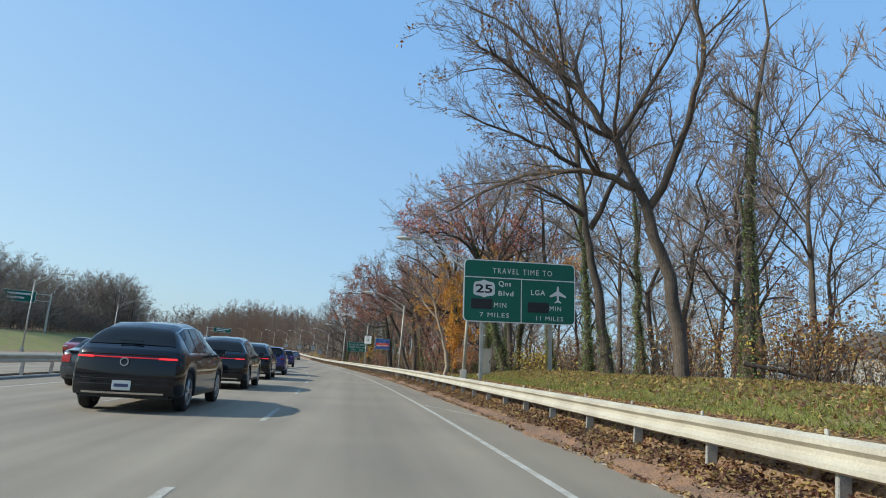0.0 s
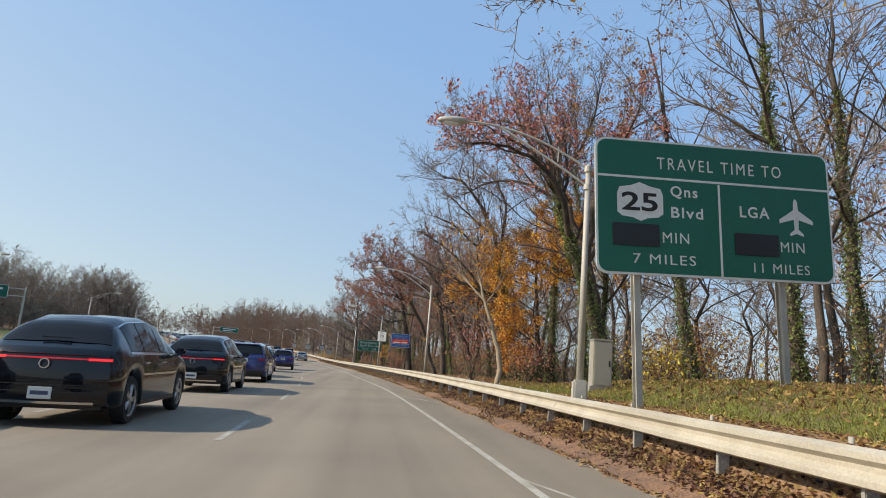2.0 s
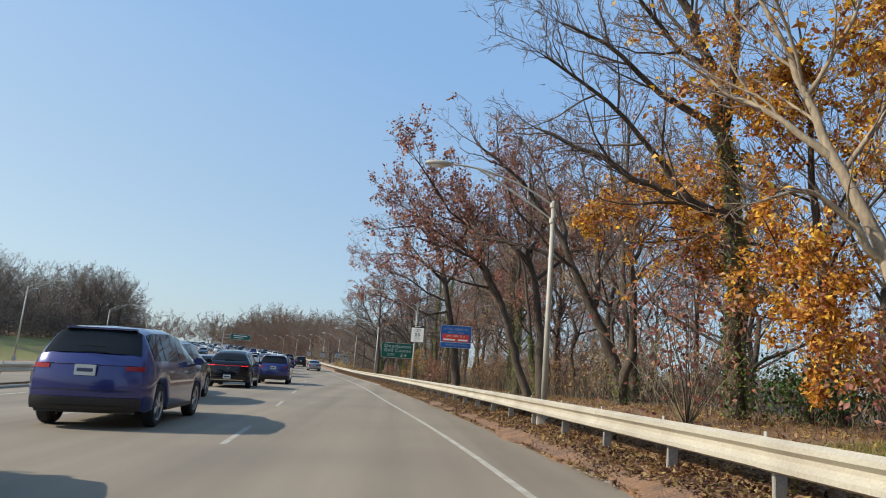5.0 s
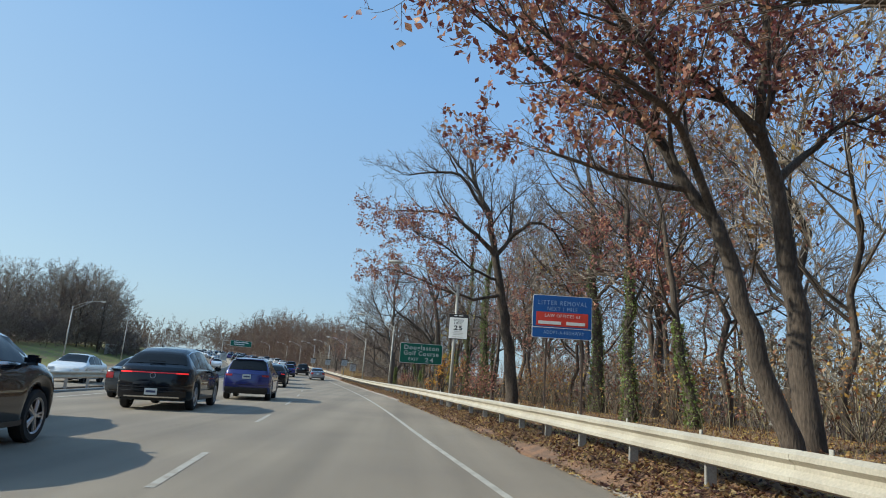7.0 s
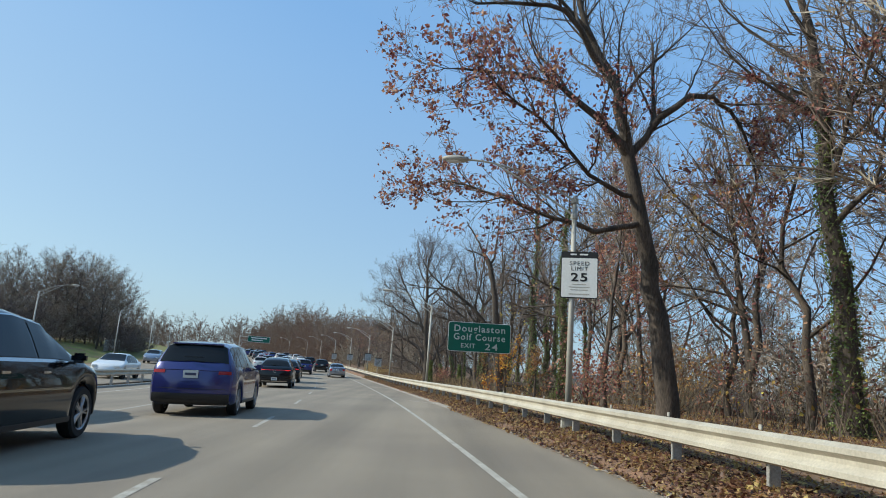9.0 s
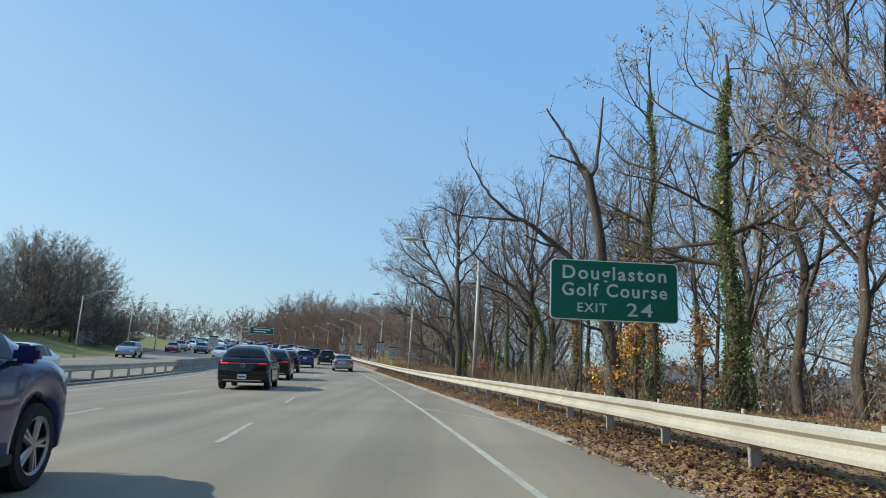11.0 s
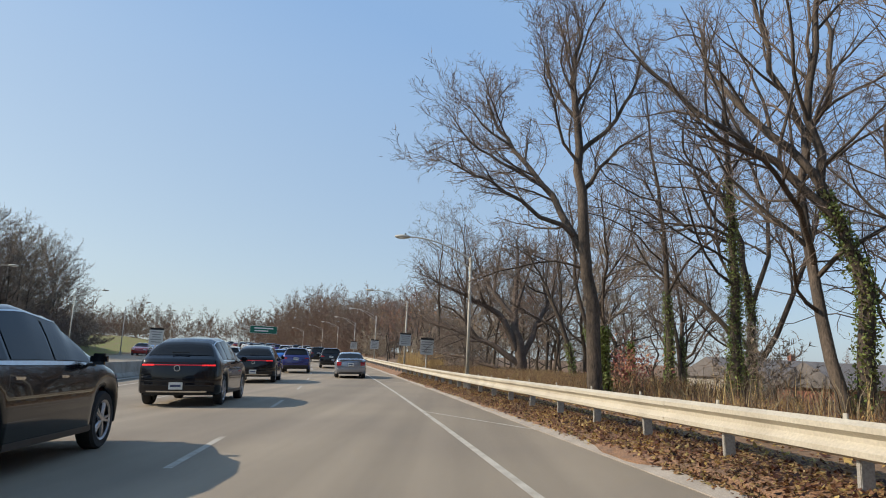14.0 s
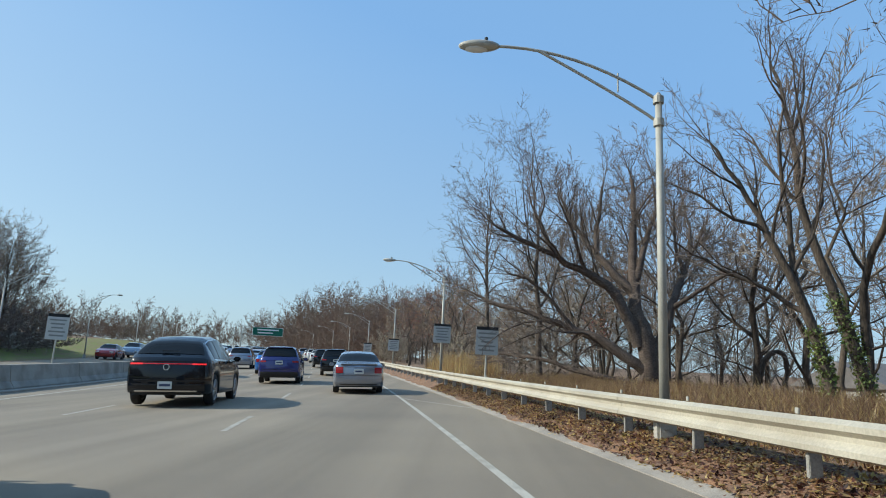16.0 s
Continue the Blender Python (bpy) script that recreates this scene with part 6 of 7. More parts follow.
tree("oak_tree", at(71.3, 11.5), "bare tree with reddish leaves deep in the wood edge", 10.0, 0.13, (-0.8, 0.4), 34, 10, 7, 5, 3, 0.3, 50, 0.0, "bark", "leaf_red", 2000, 0.05, leaf_to=0.6)
tree("oak_tree", at(61.8, 11.0), "bare tree among brown undergrowth", 10.5, 0.14, (0.4, 0.2), 35, 10, 7, 5, 3, 0.3, 48, 0.0, "bark", "leaf_red", 1800, 0.055, leaf_to=0.6)
guided_tree("dead_tree", at(82.04, 6.38), "half-dead tree with one long crooked limb and a broken crown",
            [[(0.1, 0, -0.3, 0.27), (0.08, 0, 0.3, 0.22), (-0.05, 0, 1.35, 0.2), (-0.17, 0, 2.45, 0.17), (-0.31, 0.1, 4.2, 0.13), (-0.65, 0.1, 5.9, 0.12), (-0.9, 0.1, 6.3, 0.10)],
             [(-0.17, 0, 2.4, 0.0888), (-0.9, -0.1, 3.36, 0.0777), (-1.45, -0.15, 3.9, 0.0703), (-2.2, -0.2, 4.45, 0.0592), (-2.65, -0.2, 4.65, 0.0481), (-3.3, -0.2, 5.15, 0.037), (-3.6, -0.2, 5.55, 0.0259), (-3.9, -0.2, 6.1, 0.0163), (-4.1, -0.2, 6.7, 0.00592)],
             [(-2.45, -0.2, 4.58, 0.037), (-3.35, -0.1, 4.6, 0.0296), (-4.1, 0, 4.65, 0.0222), (-4.5, 0, 4.8, 0.0148), (-5.05, 0, 4.85, 0.00592)],
             [(-1.45, -0.15, 3.9, 0.037), (-2.0, -0.3, 4.0, 0.0311), (-2.4, -0.35, 4.15, 0.0222)],
             [(-0.2, 0, 1.8, 0.037), (-1.1, -0.2, 2.0, 0.0296), (-1.95, -0.3, 2.2, 0.0148)],
             [(-0.9, 0.1, 6.25, 0.0592), (-1.2, 0.1, 6.9, 0.0444), (-1.45, 0.2, 7.3, 0.037), (-1.85, 0.2, 7.9, 0.0222)],
             [(-0.65, 0.1, 5.85, 0.0592), (-0.45, 0.1, 6.3, 0.0481), (-0.37, 0.1, 7.3, 0.037), (-0.3, 0.1, 8.3, 0.0185)],
             [(-0.9, 0.1, 6.25, 0.0333), (-1.3, 0.1, 6.42, 0.0296), (-1.75, 0.15, 6.5, 0.0222)],
             [(-0.35, 0.1, 4.3, 0.037), (0.1, 0.3, 5.0, 0.0259), (0.4, 0.5, 6.0, 0.0111)]], "bark_grey", 36, 420)
tree("ivy_tree", at(84.6, 8.8), "tall slender tree with ivy up to its crown", 11.5, 0.16, (-0.3, 0.2), 37, 10, 6, 5, 2, 0.4, 58, 0.0, "bark", "leaf_brown", 200, 0.05, ivy=1.35, limb_len=0.35)
tree("ivy_tree", at(80.6, 8.9), "tree smothered in thick dark ivy with long bare limbs", 9.5, 0.22, (0.2, 0.2), 38, 10, 6, 5, 3, 0.35, 62, 0.0, "bark", "leaf_yellow", 500, 0.05, ivy=2.2)
tree("shrub_tree", at(82.9, 6.9), "young bush with yellow-orange leaves", 2.6, 0.05, (0, 0), 39, 9, 6, 4, 1, 0.1, 40, 0.0, "bark", "leaf_yellow", 600, 0.04)
tree("shrub_tree", at(80.4, 6.3), "young bush full of golden-orange leaves under the exit sign", 2.4, 0.05, (0, 0), 139, 10, 6, 4, 1, 0.1, 42, 0.0, "bark", "leaf_orange", 900, 0.045)
tree("shrub_tree", at(79.2, 7.2), "low bush with thin rust-brown leaves", 2.0, 0.05, (0.1, 0), 140, 10, 6, 4, 1, 0.1, 42, 0.0, "bark", "leaf_brown", 700, 0.045)
tree("shrub_tree", at(84.5, 6.2), "young bush with orange-brown leaves", 2.2, 0.05, (0.2, 0), 40, 9, 6, 4, 1, 0.1, 40, 0.0, "bark", "leaf_brown", 450, 0.04)
tree("bare_tree", at(97.0, 8.8), "bare tree with two crooked stems, ivy at the foot", 9.0, 0.14, (0, 0), 41, bark="bark", ivy=0.7, size=1.28, spray=0.5, guide=(
    (0.17, 0.03, (0, -0.2), (0.3, 1.35), (0, 2.5), (-0.25, 3.2), (-0.3, 4.9), (-0.1, 6.6), (0.1, 8.4)),
    (0.10, 0.03, (0, 2.5), (-0.9, 3.6), (-1.5, 4.05), (-2.1, 4.4), (-2.9, 5.4)),
    (0.10, 0.03, (-0.25, 3.2), (-0.9, 4.2), (-1.3, 5.6), (-1.2, 7.0)),
    (0.13, 0.05, (-0.15, -0.2), (-0.2, 1.4), (-0.2, 3.1), (0.2, 4.4), (0.9, 5.6), (1.2, 7.2)),
    (0.07, 0.03, (-0.2, 2.2), (-0.7, 2.9), (-1.6, 3.3), (-2.6, 3.5)),
    (0.08, 0.03, (0.2, 4.4), (-0.3, 5.6), (-0.5, 7.2), (-0.9, 8.2))))
tree("bare_tree", at(95.6, 10.4), "bare upright tree with fine grey branches", 10.0, 0.14, (0.3, 0.3), 42, 10, 7, 6, 3, 0.3, 38, 0.0, "bark_grey", ivy=0.5)
tree("bare_tree", at(92.9, 12.0), "bare tree with ivy on its lower trunk", 10.5, 0.15, (0.5, 0.2), 43, 10, 7, 6, 3, 0.3, 38, 0.0, "bark", ivy=0.8)
for k, (s_, l_, h_) in enumerate(((90.6, 10.2, 10.0), (93.4, 9.4, 10.8), (95.2, 13.2, 11.0), (97.8, 11.8, 9.6), (98.8, 15.0, 10.6), (91.6, 14.2, 11.4), (94.6, 16.8, 11.0))):
    tree("bare_tree", at(s_, l_), "bare upright tree with a dark trunk and fine brown twigs", h_, 0.12, (0.3 * (-1) ** k, 0.2), 150 + k, 10, 6, 6, 3, 0.32, 38, 0.0, "bark", ivy=0.25 + 0.2 * (k % 3), bias=0)
tree("tall_tree", at(102.15, 5.96), "tall bare tree with a straight trunk and feathery crown", 11.0, 0.16, (0, 0), 44, bark="bark", spray=1.1, guide=(
    (0.21, 0.04, (0.05, -0.3), (-0.1, 2.3), (-0.25, 4.65), (-0.33, 6.7), (-0.43, 8.3), (-0.4, 9.4), (-0.2, 10.3)),
    (0.13, 0.03, (-0.15, 3.4), (-0.6, 4.5), (-1.2, 5.85), (-2.0, 7.2), (-2.5, 8.3), (-2.8, 9.2)),
    (0.08, 0.015, (-0.5, 4.2), (-1.9, 5.0), (-3.2, 5.7), (-4.0, 6.0)),
    (0.038, 0.01, (-0.2, 3.3), (-1.0, 3.45), (-1.7, 3.35), (-2.5, 3.1), (-3.3, 2.8)),
    (0.06, 0.015, (-1.2, 5.85), (-2.4, 6.5), (-3.3, 7.1), (-3.9, 7.8)),
    (0.08, 0.02, (-0.33, 6.5), (0.7, 7.6), (1.3, 8.7), (1.4, 9.6)),
    (0.07, 0.02, (-0.3, 5.4), (0.45, 6.4), (1.55, 7.2)),
    (0.06, 0.015, (-0.4, 7.6), (-1.0, 8.7), (-1.3, 9.8)),
    (0.06, 0.015, (-0.4, 7.9), (0.2, 9.0), (0.5, 10.0)),
    (0.06, 0.015, (-0.3, 6.0), (-1.0, 7.2), (-1.5, 8.6)),
    (0.05, 0.015, (-2.0, 7.2), (-2.9, 7.9), (-3.5, 8.7))))
tree("ivy_stump", at(102.6, 6.4), "short broken stem covered in green ivy", 3.4, 0.09, (-0.15, 0.1), 45, 4, 3, 3, 1, 0.6, 40, 0.0, "bark", ivy=0.9, limb_len=0.3)
tree("bare_tree", at(106.0, 13.0), "bare tree forking low into wide limbs", 8.5, 0.18, (0, 0), 46, bark="bark", ivy=0.5, size=1.2, guide=(
    (0.17, 0.04, (0, -0.3), (-0.2, 2.6), (-0.4, 4.6), (-0.9, 6.4), (-2.0, 7.2)),
    (0.13, 0.03, (-0.2, -0.2), (-0.5, 1.9), (-1.3, 2.9), (-2.1, 3.7), (-3.2, 4.4)),
    (0.10, 0.03, (0, 1.4), (1.1, 4.0), (1.9, 5.6), (2.6, 6.6)),
    (0.09, 0.03, (-0.2, 2.8), (0.5, 5.2), (0.3, 7.0), (-0.4, 8.2)),
    (0.07, 0.02, (-0.4, 4.6), (-1.5, 5.0), (-2.6, 5.6), (-3.2, 6.2))))
tree("bare_tree", at(103.5, 16.0), "bare tree with several dark stems", 11.0, 0.15, (0.3, 0.2), 47, 8, 7, 6, 3, 0.3, 42, 0.0, "bark", ivy=0.4, trunks=2)
tree("bare_tree", at(113.43, 10.7), "tall two-stemmed tree with broken tops and ivy at its foot", 8.6, 0.15, (0, 0), 48, bark="bark", ivy=0.4, size=1.12, spray=0.6, guide=(
    (0.15, 0.03, (0, -0.4), (-0.3, 1.1), (-0.6, 2.4), (-0.9, 4.1), (-0.95, 5.4), (-1.0, 6.6), (-1.1, 7.6)),
    (0.10, 0.02, (-0.1, 1.1), (-0.2, 2.9), (-0.1, 4.4), (-0.4, 5.7), (-0.6, 7.0)),
    (0.06, 0.015, (-0.9, 4.1), (-1.4, 4.9), (-1.7, 5.9)),
    (0.06, 0.015, (-0.15, 3.9), (0.5, 5.0), (0.9, 6.3)),
    (0.05, 0.02, (-0.95, 5.4), (-0.6, 6.4), (-0.5, 7.4))))
tree("bare_tree", at(112.82, 9.2), "bare tree bent to one side behind dry grass", 7.6, 0.12, (0, 0), 49, bark="bark", ivy=0.3, spray=0.8, guide=(
    (0.14, 0.03, (0, -0.4), (-0.15, 1.2), (-0.45, 2.4), (-0.9, 3.5), (-1.4, 4.6), (-2.0, 5.6)),
    (0.07, 0.02, (-0.45, 2.4), (-0.5, 4.0), (-0.7, 5.2), (-0.5, 6.2)),
    (0.06, 0.015, (-0.35, 1.9), (-1.2, 2.5), (-2.0, 3.0), (-2.9, 3.4)),
    (0.05, 0.015, (-0.9, 3.5), (-1.9, 4.0), (-2.9, 4.6)),
    (0.05, 0.015, (-0.5, 2.7), (0.1, 3.8), (0.4, 5.0), (0.5, 6.0))))
tree("bare_tree", at(120.9, 13.0), "bare tree with one limb curled back towards the ground", 6.8, 0.14, (0, 0), 56, bark="bark", spray=0.7, guide=(
    (0.16, 0.03, (0, -0.5), (-0.1, 1.0), (-0.3, 2.4), (-0.5, 4.0), (-0.4, 5.6), (-0.6, 6.8)),
    (0.10, 0.07, (0.0, 1.0), (0.2, 1.7), (0.55, 2.0), (0.9, 1.9), (1.0, 1.4), (0.85, 0.9)),
    (0.07, 0.02, (-0.3, 2.4), (-1.1, 3.2), (-1.6, 4.4)),
    (0.07, 0.02, (-0.4, 3.2), (0.4, 4.2), (0.9, 5.6))))
tree("bare_tree", at(117.0, 16.5), "bare tree of several stems with ivy at its foot", 9.5, 0.15, (-0.4, 0.2), 57, 10, 7, 6, 3, 0.25, 40, 0.0, "bark", ivy=0.6, trunks=2, bias=0)
tree("bare_tree", at(122.7, 18.5), "dark bare tree with a wide fine-twigged crown", 10.5, 0.16, (0.3, 0.2), 58, 12, 7, 6, 3, 0.3, 44, 0.0, "bark", bias=0)
tree("great_oak", at(120.64, 9.27), "great spreading bare oak with long winding low limbs", 8.0, 0.3, (0, 0), 50, bark="bark_dark", spray=1.05, guide=(
    (0.36, 0.05, (0, -0.5), (-0.1, 1.3), (-0.35, 2.35), (-0.4, 3.4), (-0.3, 4.9), (-0.2, 6.3), (-0.3, 7.4)),
    (0.20, 0.03, (-0.15, 0.6), (-1.25, 1.4), (-2.3, 1.9), (-3.7, 2.4), (-5.0, 2.8), (-5.8, 3.2)),
    (0.14, 0.03, (-0.1, 0.2), (-1.6, 0.5), (-3.4, 1.0), (-4.7, 1.1)),
    (0.22, 0.04, (-0.35, 1.4), (-1.05, 3.0), (-1.95, 3.65), (-3.0, 4.1), (-4.2, 4.6), (-5.0, 4.9)),
    (0.18, 0.03, (-0.35, 3.0), (-1.2, 4.1), (-1.75, 4.9), (-2.3, 5.9), (-2.7, 6.9)),
    (0.11, 0.03, (-1.5, 4.5), (-1.4, 5.9), (-1.1, 7.3)),
    (0.18, 0.03, (0.1, 1.2), (0.8, 2.7), (1.5, 4.0), (2.1, 5.4), (2.1, 6.6)),
    (0.13, 0.03, (-0.3, 3.6), (0.1, 5.0), (0.55, 6.2), (0.9, 7.1)),
    (0.10, 0.02, (-3.0, 4.1), (-3.5, 5.1), (-3.9, 6.0)),
    (0.10, 0.02, (0.8, 2.7), (1.8, 3.4), (2.8, 4.1)),
    (0.09, 0.02, (1.5, 4.0), (1.3, 5.3), (1.3, 6.6)),
    (0.08, 0.02, (-1.95, 3.65), (-2.6, 4.9), (-3.1, 5.8)),
    (0.09, 0.02, (-2.3, 1.9), (-3.4, 3.2), (-4.6, 3.7))))
tree("bare_tree", at(105.2, 9.6), "slim bare tree with thin upright branches", 10.4, 0.11, (-0.5, 0.2), 53, 15, 7, 6, 3, 0.3, 40, 0.0, "bark", ivy=0.4)
tree("ivy_stump", at(108.8, 9.9), "short forked stem smothered in dark ivy", 3.0, 0.08, (0.1, 0.1), 54, 6, 4, 4, 1, 0.3, 45, 0.0, "bark", ivy=0.9, limb_len=0.4)
tree("bare_tree", at(103.0, 10.2), "bare tree with an ivy-clad forked trunk", 10.5, 0.15, (0.3, 0.2), 55, 13, 7, 6, 3, 0.25, 45, 0.0, "bark", ivy=0.9)
tree("bare_tree", at(126.3, 7.4), "bare roadside tree with drooping fine twigs", 10.2, 0.12, (-0.6, 0.3), 51, 14, 8, 6, 3, 0.3, 50, 0.01, "bark")
tree("bare_tree", at(134.0, 7.0), "wide-crowned bare roadside tree with fine twigs", 10.6, 0.12, (-0.4, 0.3), 52, 14, 8, 6, 3, 0.3, 52, 0.0, "bark")


def fallen_log(s, l, dx, dy, dz, length, r, label):
    p = at(s, l, 0.55)
    g = thing("fallen_log", Matrix.Translation(p), label, "log")
    rng = random.Random(int(s * 10))
    d = Vector((dx, dy, dz)).normalized()
    pts, rad = branch(rng, Vector((0, 0, 0)), d, length, r, 8, 0.03, 0, 0.65)
    V, F = chains_to_mesh([(12, [(pts, rad)])])
    fast_mesh("stem", V, F, M["bark"], g, True)
    bm = bmesh.new()
    bmesh.ops.create_cone(bm, cap_ends=True, segments=12, radius1=r * 0.97, radius2=r * 0.93, depth=0.02, matrix=Matrix.Translation(-d * 0.004) @ d.to_track_quat("Z", "Y").to_matrix().to_4x4())
    part("cut_end", bm, M["wood_cut"], g, "pale sawn end")
    for k in range(4):
        p2, r2, d2 = sample(pts, rad, 0.2 + 0.2 * k)
        V, F = chains_to_mesh([(6, [branch(rng, p2, side(rng, d2, 55), 0.5, r2 * 0.3, 3, 0.1, 0.02, 0.5)])])
        fast_mesh("stub", V, F, M["bark"], g, True)


fallen_log(88.4, 7.8, 1.0, -0.35, -0.10, 4.2, 0.17, "fallen tree trunk lying in the brush behind the rail")
fallen_log(14.7, 10.2, 1.0, -0.6, -0.22, 1.6, 0.07, "pale broken branch lying on the leafy bank")

# ---- woods: copies of a few trees ----


def far_tree(name, label, seed, height, spread, bark="bark_grey", leaf=None, leaves=0, start=0.25, per=17, twig=0.016, light=False):
    """A light tree for the woods: trunk, limbs and a crown of slender twig blades."""
    rng = random.Random(seed)
    nrng = np.random.default_rng(seed)
    main, big, mid, tips = [], [], [], []
    n = 8
    pts = [Vector((0.07 * i * rng.gauss(0, 1), 0.07 * i * rng.gauss(0, 1), -0.3 + (height + 0.3) * i / n)) for i in range(n + 1)]
    rad = [0.15 * (1 - 0.94 * i / n) for i in range(n + 1)]
    main.append((pts, rad))
    for i in range(12):
        u = start + (0.97 - start) * (i + rng.random()) / 12
        p, rr, d = sample(pts, rad, u)
        big.append(branch(rng, p, side(rng, d, rng.gauss(spread, 8)), height * 0.48 * (1.1 - 0.6 * u), max(rr * 0.55, 0.02), 5, 0.14, 0.05))
    for pts, rad in big:
        L = sum((pts[i + 1] - pts[i]).length for i in range(len(pts) - 1))
        for i in range(6):
            u = 0.15 + 0.83 * (i + rng.random()) / 6
            p, rr, d = sample(pts, rad, u)
            mid.append(branch(rng, p, side(rng, d, rng.gauss(42, 9)), L * 0.5 * (1.15 - 0.5 * u), max(0.5 * rr, 0.014), 3, 0.16, 0.06))
    A, B, MA, MB = [], [], [], []
    for pts, rad in mid:
        for i in range(3):
            MA.append(tuple(pts[i]))
            MB.append(tuple(pts[i + 1] + (pts[i + 1] - pts[i]) * 0.15))
        L = sum((pts[i + 1] - pts[i]).length for i in range(len(pts) - 1))
        for i in range(per):
            u = 0.1 + 0.9 * (i + rng.random()) / per
            p, rr, d = sample(pts, rad, u)
            e = p + (side(rng, d, rng.gauss(36, 12)) + Vector((0, 0, 0.15))) * L * 0.42 * rng.uniform(0.5, 1.3)
            A.append(tuple(p))
            B.append(tuple(e))
            if i % 3 == 0:
                q = p.lerp(e, 0.5)
                A.append(tuple(q))
                B.append(tuple(q + side(rng, (e - p).normalized(), 38) * L * 0.2))
            tips.append(e)
    A, B = np.array(A), np.array(B)
    w = np.cross(B - A, nrng.normal(size=A.shape))
    w *= twig / (np.linalg.norm(w, axis=1, keepdims=True) + 1e-9)
    V3 = np.stack([A - w, A + w, B], 1).reshape(-1, 3)
    MA, MB = np.array(MA), np.array(MB)
    w = np.cross(MB - MA, nrng.normal(size=MA.shape))
    w *= max(0.02, twig) / (np.linalg.norm(w, axis=1, keepdims=True) + 1e-9)
    V3 = np.concatenate([V3, np.stack([MA - w, MA + w, MB], 1).reshape(-1, 3)])
    F3 = np.arange(len(V3)).reshape(-1, 3)
    V1, F1 = chains_to_mesh([(4, main), (3, [(p[::2] + p[-1:], q[::2] + q[-1:]) for p, q in big])] if light else [(6, main), (4, big)])
    lv = None
    if leaf:
        tp = np.array([tuple(q) for q in tips])
        lv = tp[nrng.integers(0, len(tp), leaves)] + nrng.normal(size=(leaves, 3)) * 0.15
    return dict(name=name, label=label, bark=bark, wood=(V1, F1), twig=(V3, F3), leaf=leaf, lv=lv, seed=seed)


def plant(f):
    t = thing(f["name"], Matrix.Translation((0, 0, -60)), f["label"], "tree", "trees of the woods")
    if f["name"] == "thicket":
        tagged(fast_mesh("stem", *f["wood"], M[f["bark"]], t), kind="stuff")
    else:
        fast_mesh("trunk", *f["wood"], M[f["bark"]], t)
    tagged(fast_mesh("crown", *f["twig"], M[f.get("twigs", "twig_mid")], t), kind="stuff")
    if f["leaf"]:
        leaves_mesh("foliage", f["lv"], 0.09, M[f["leaf"]], t, np.random.default_rng(f["seed"]))
    return t


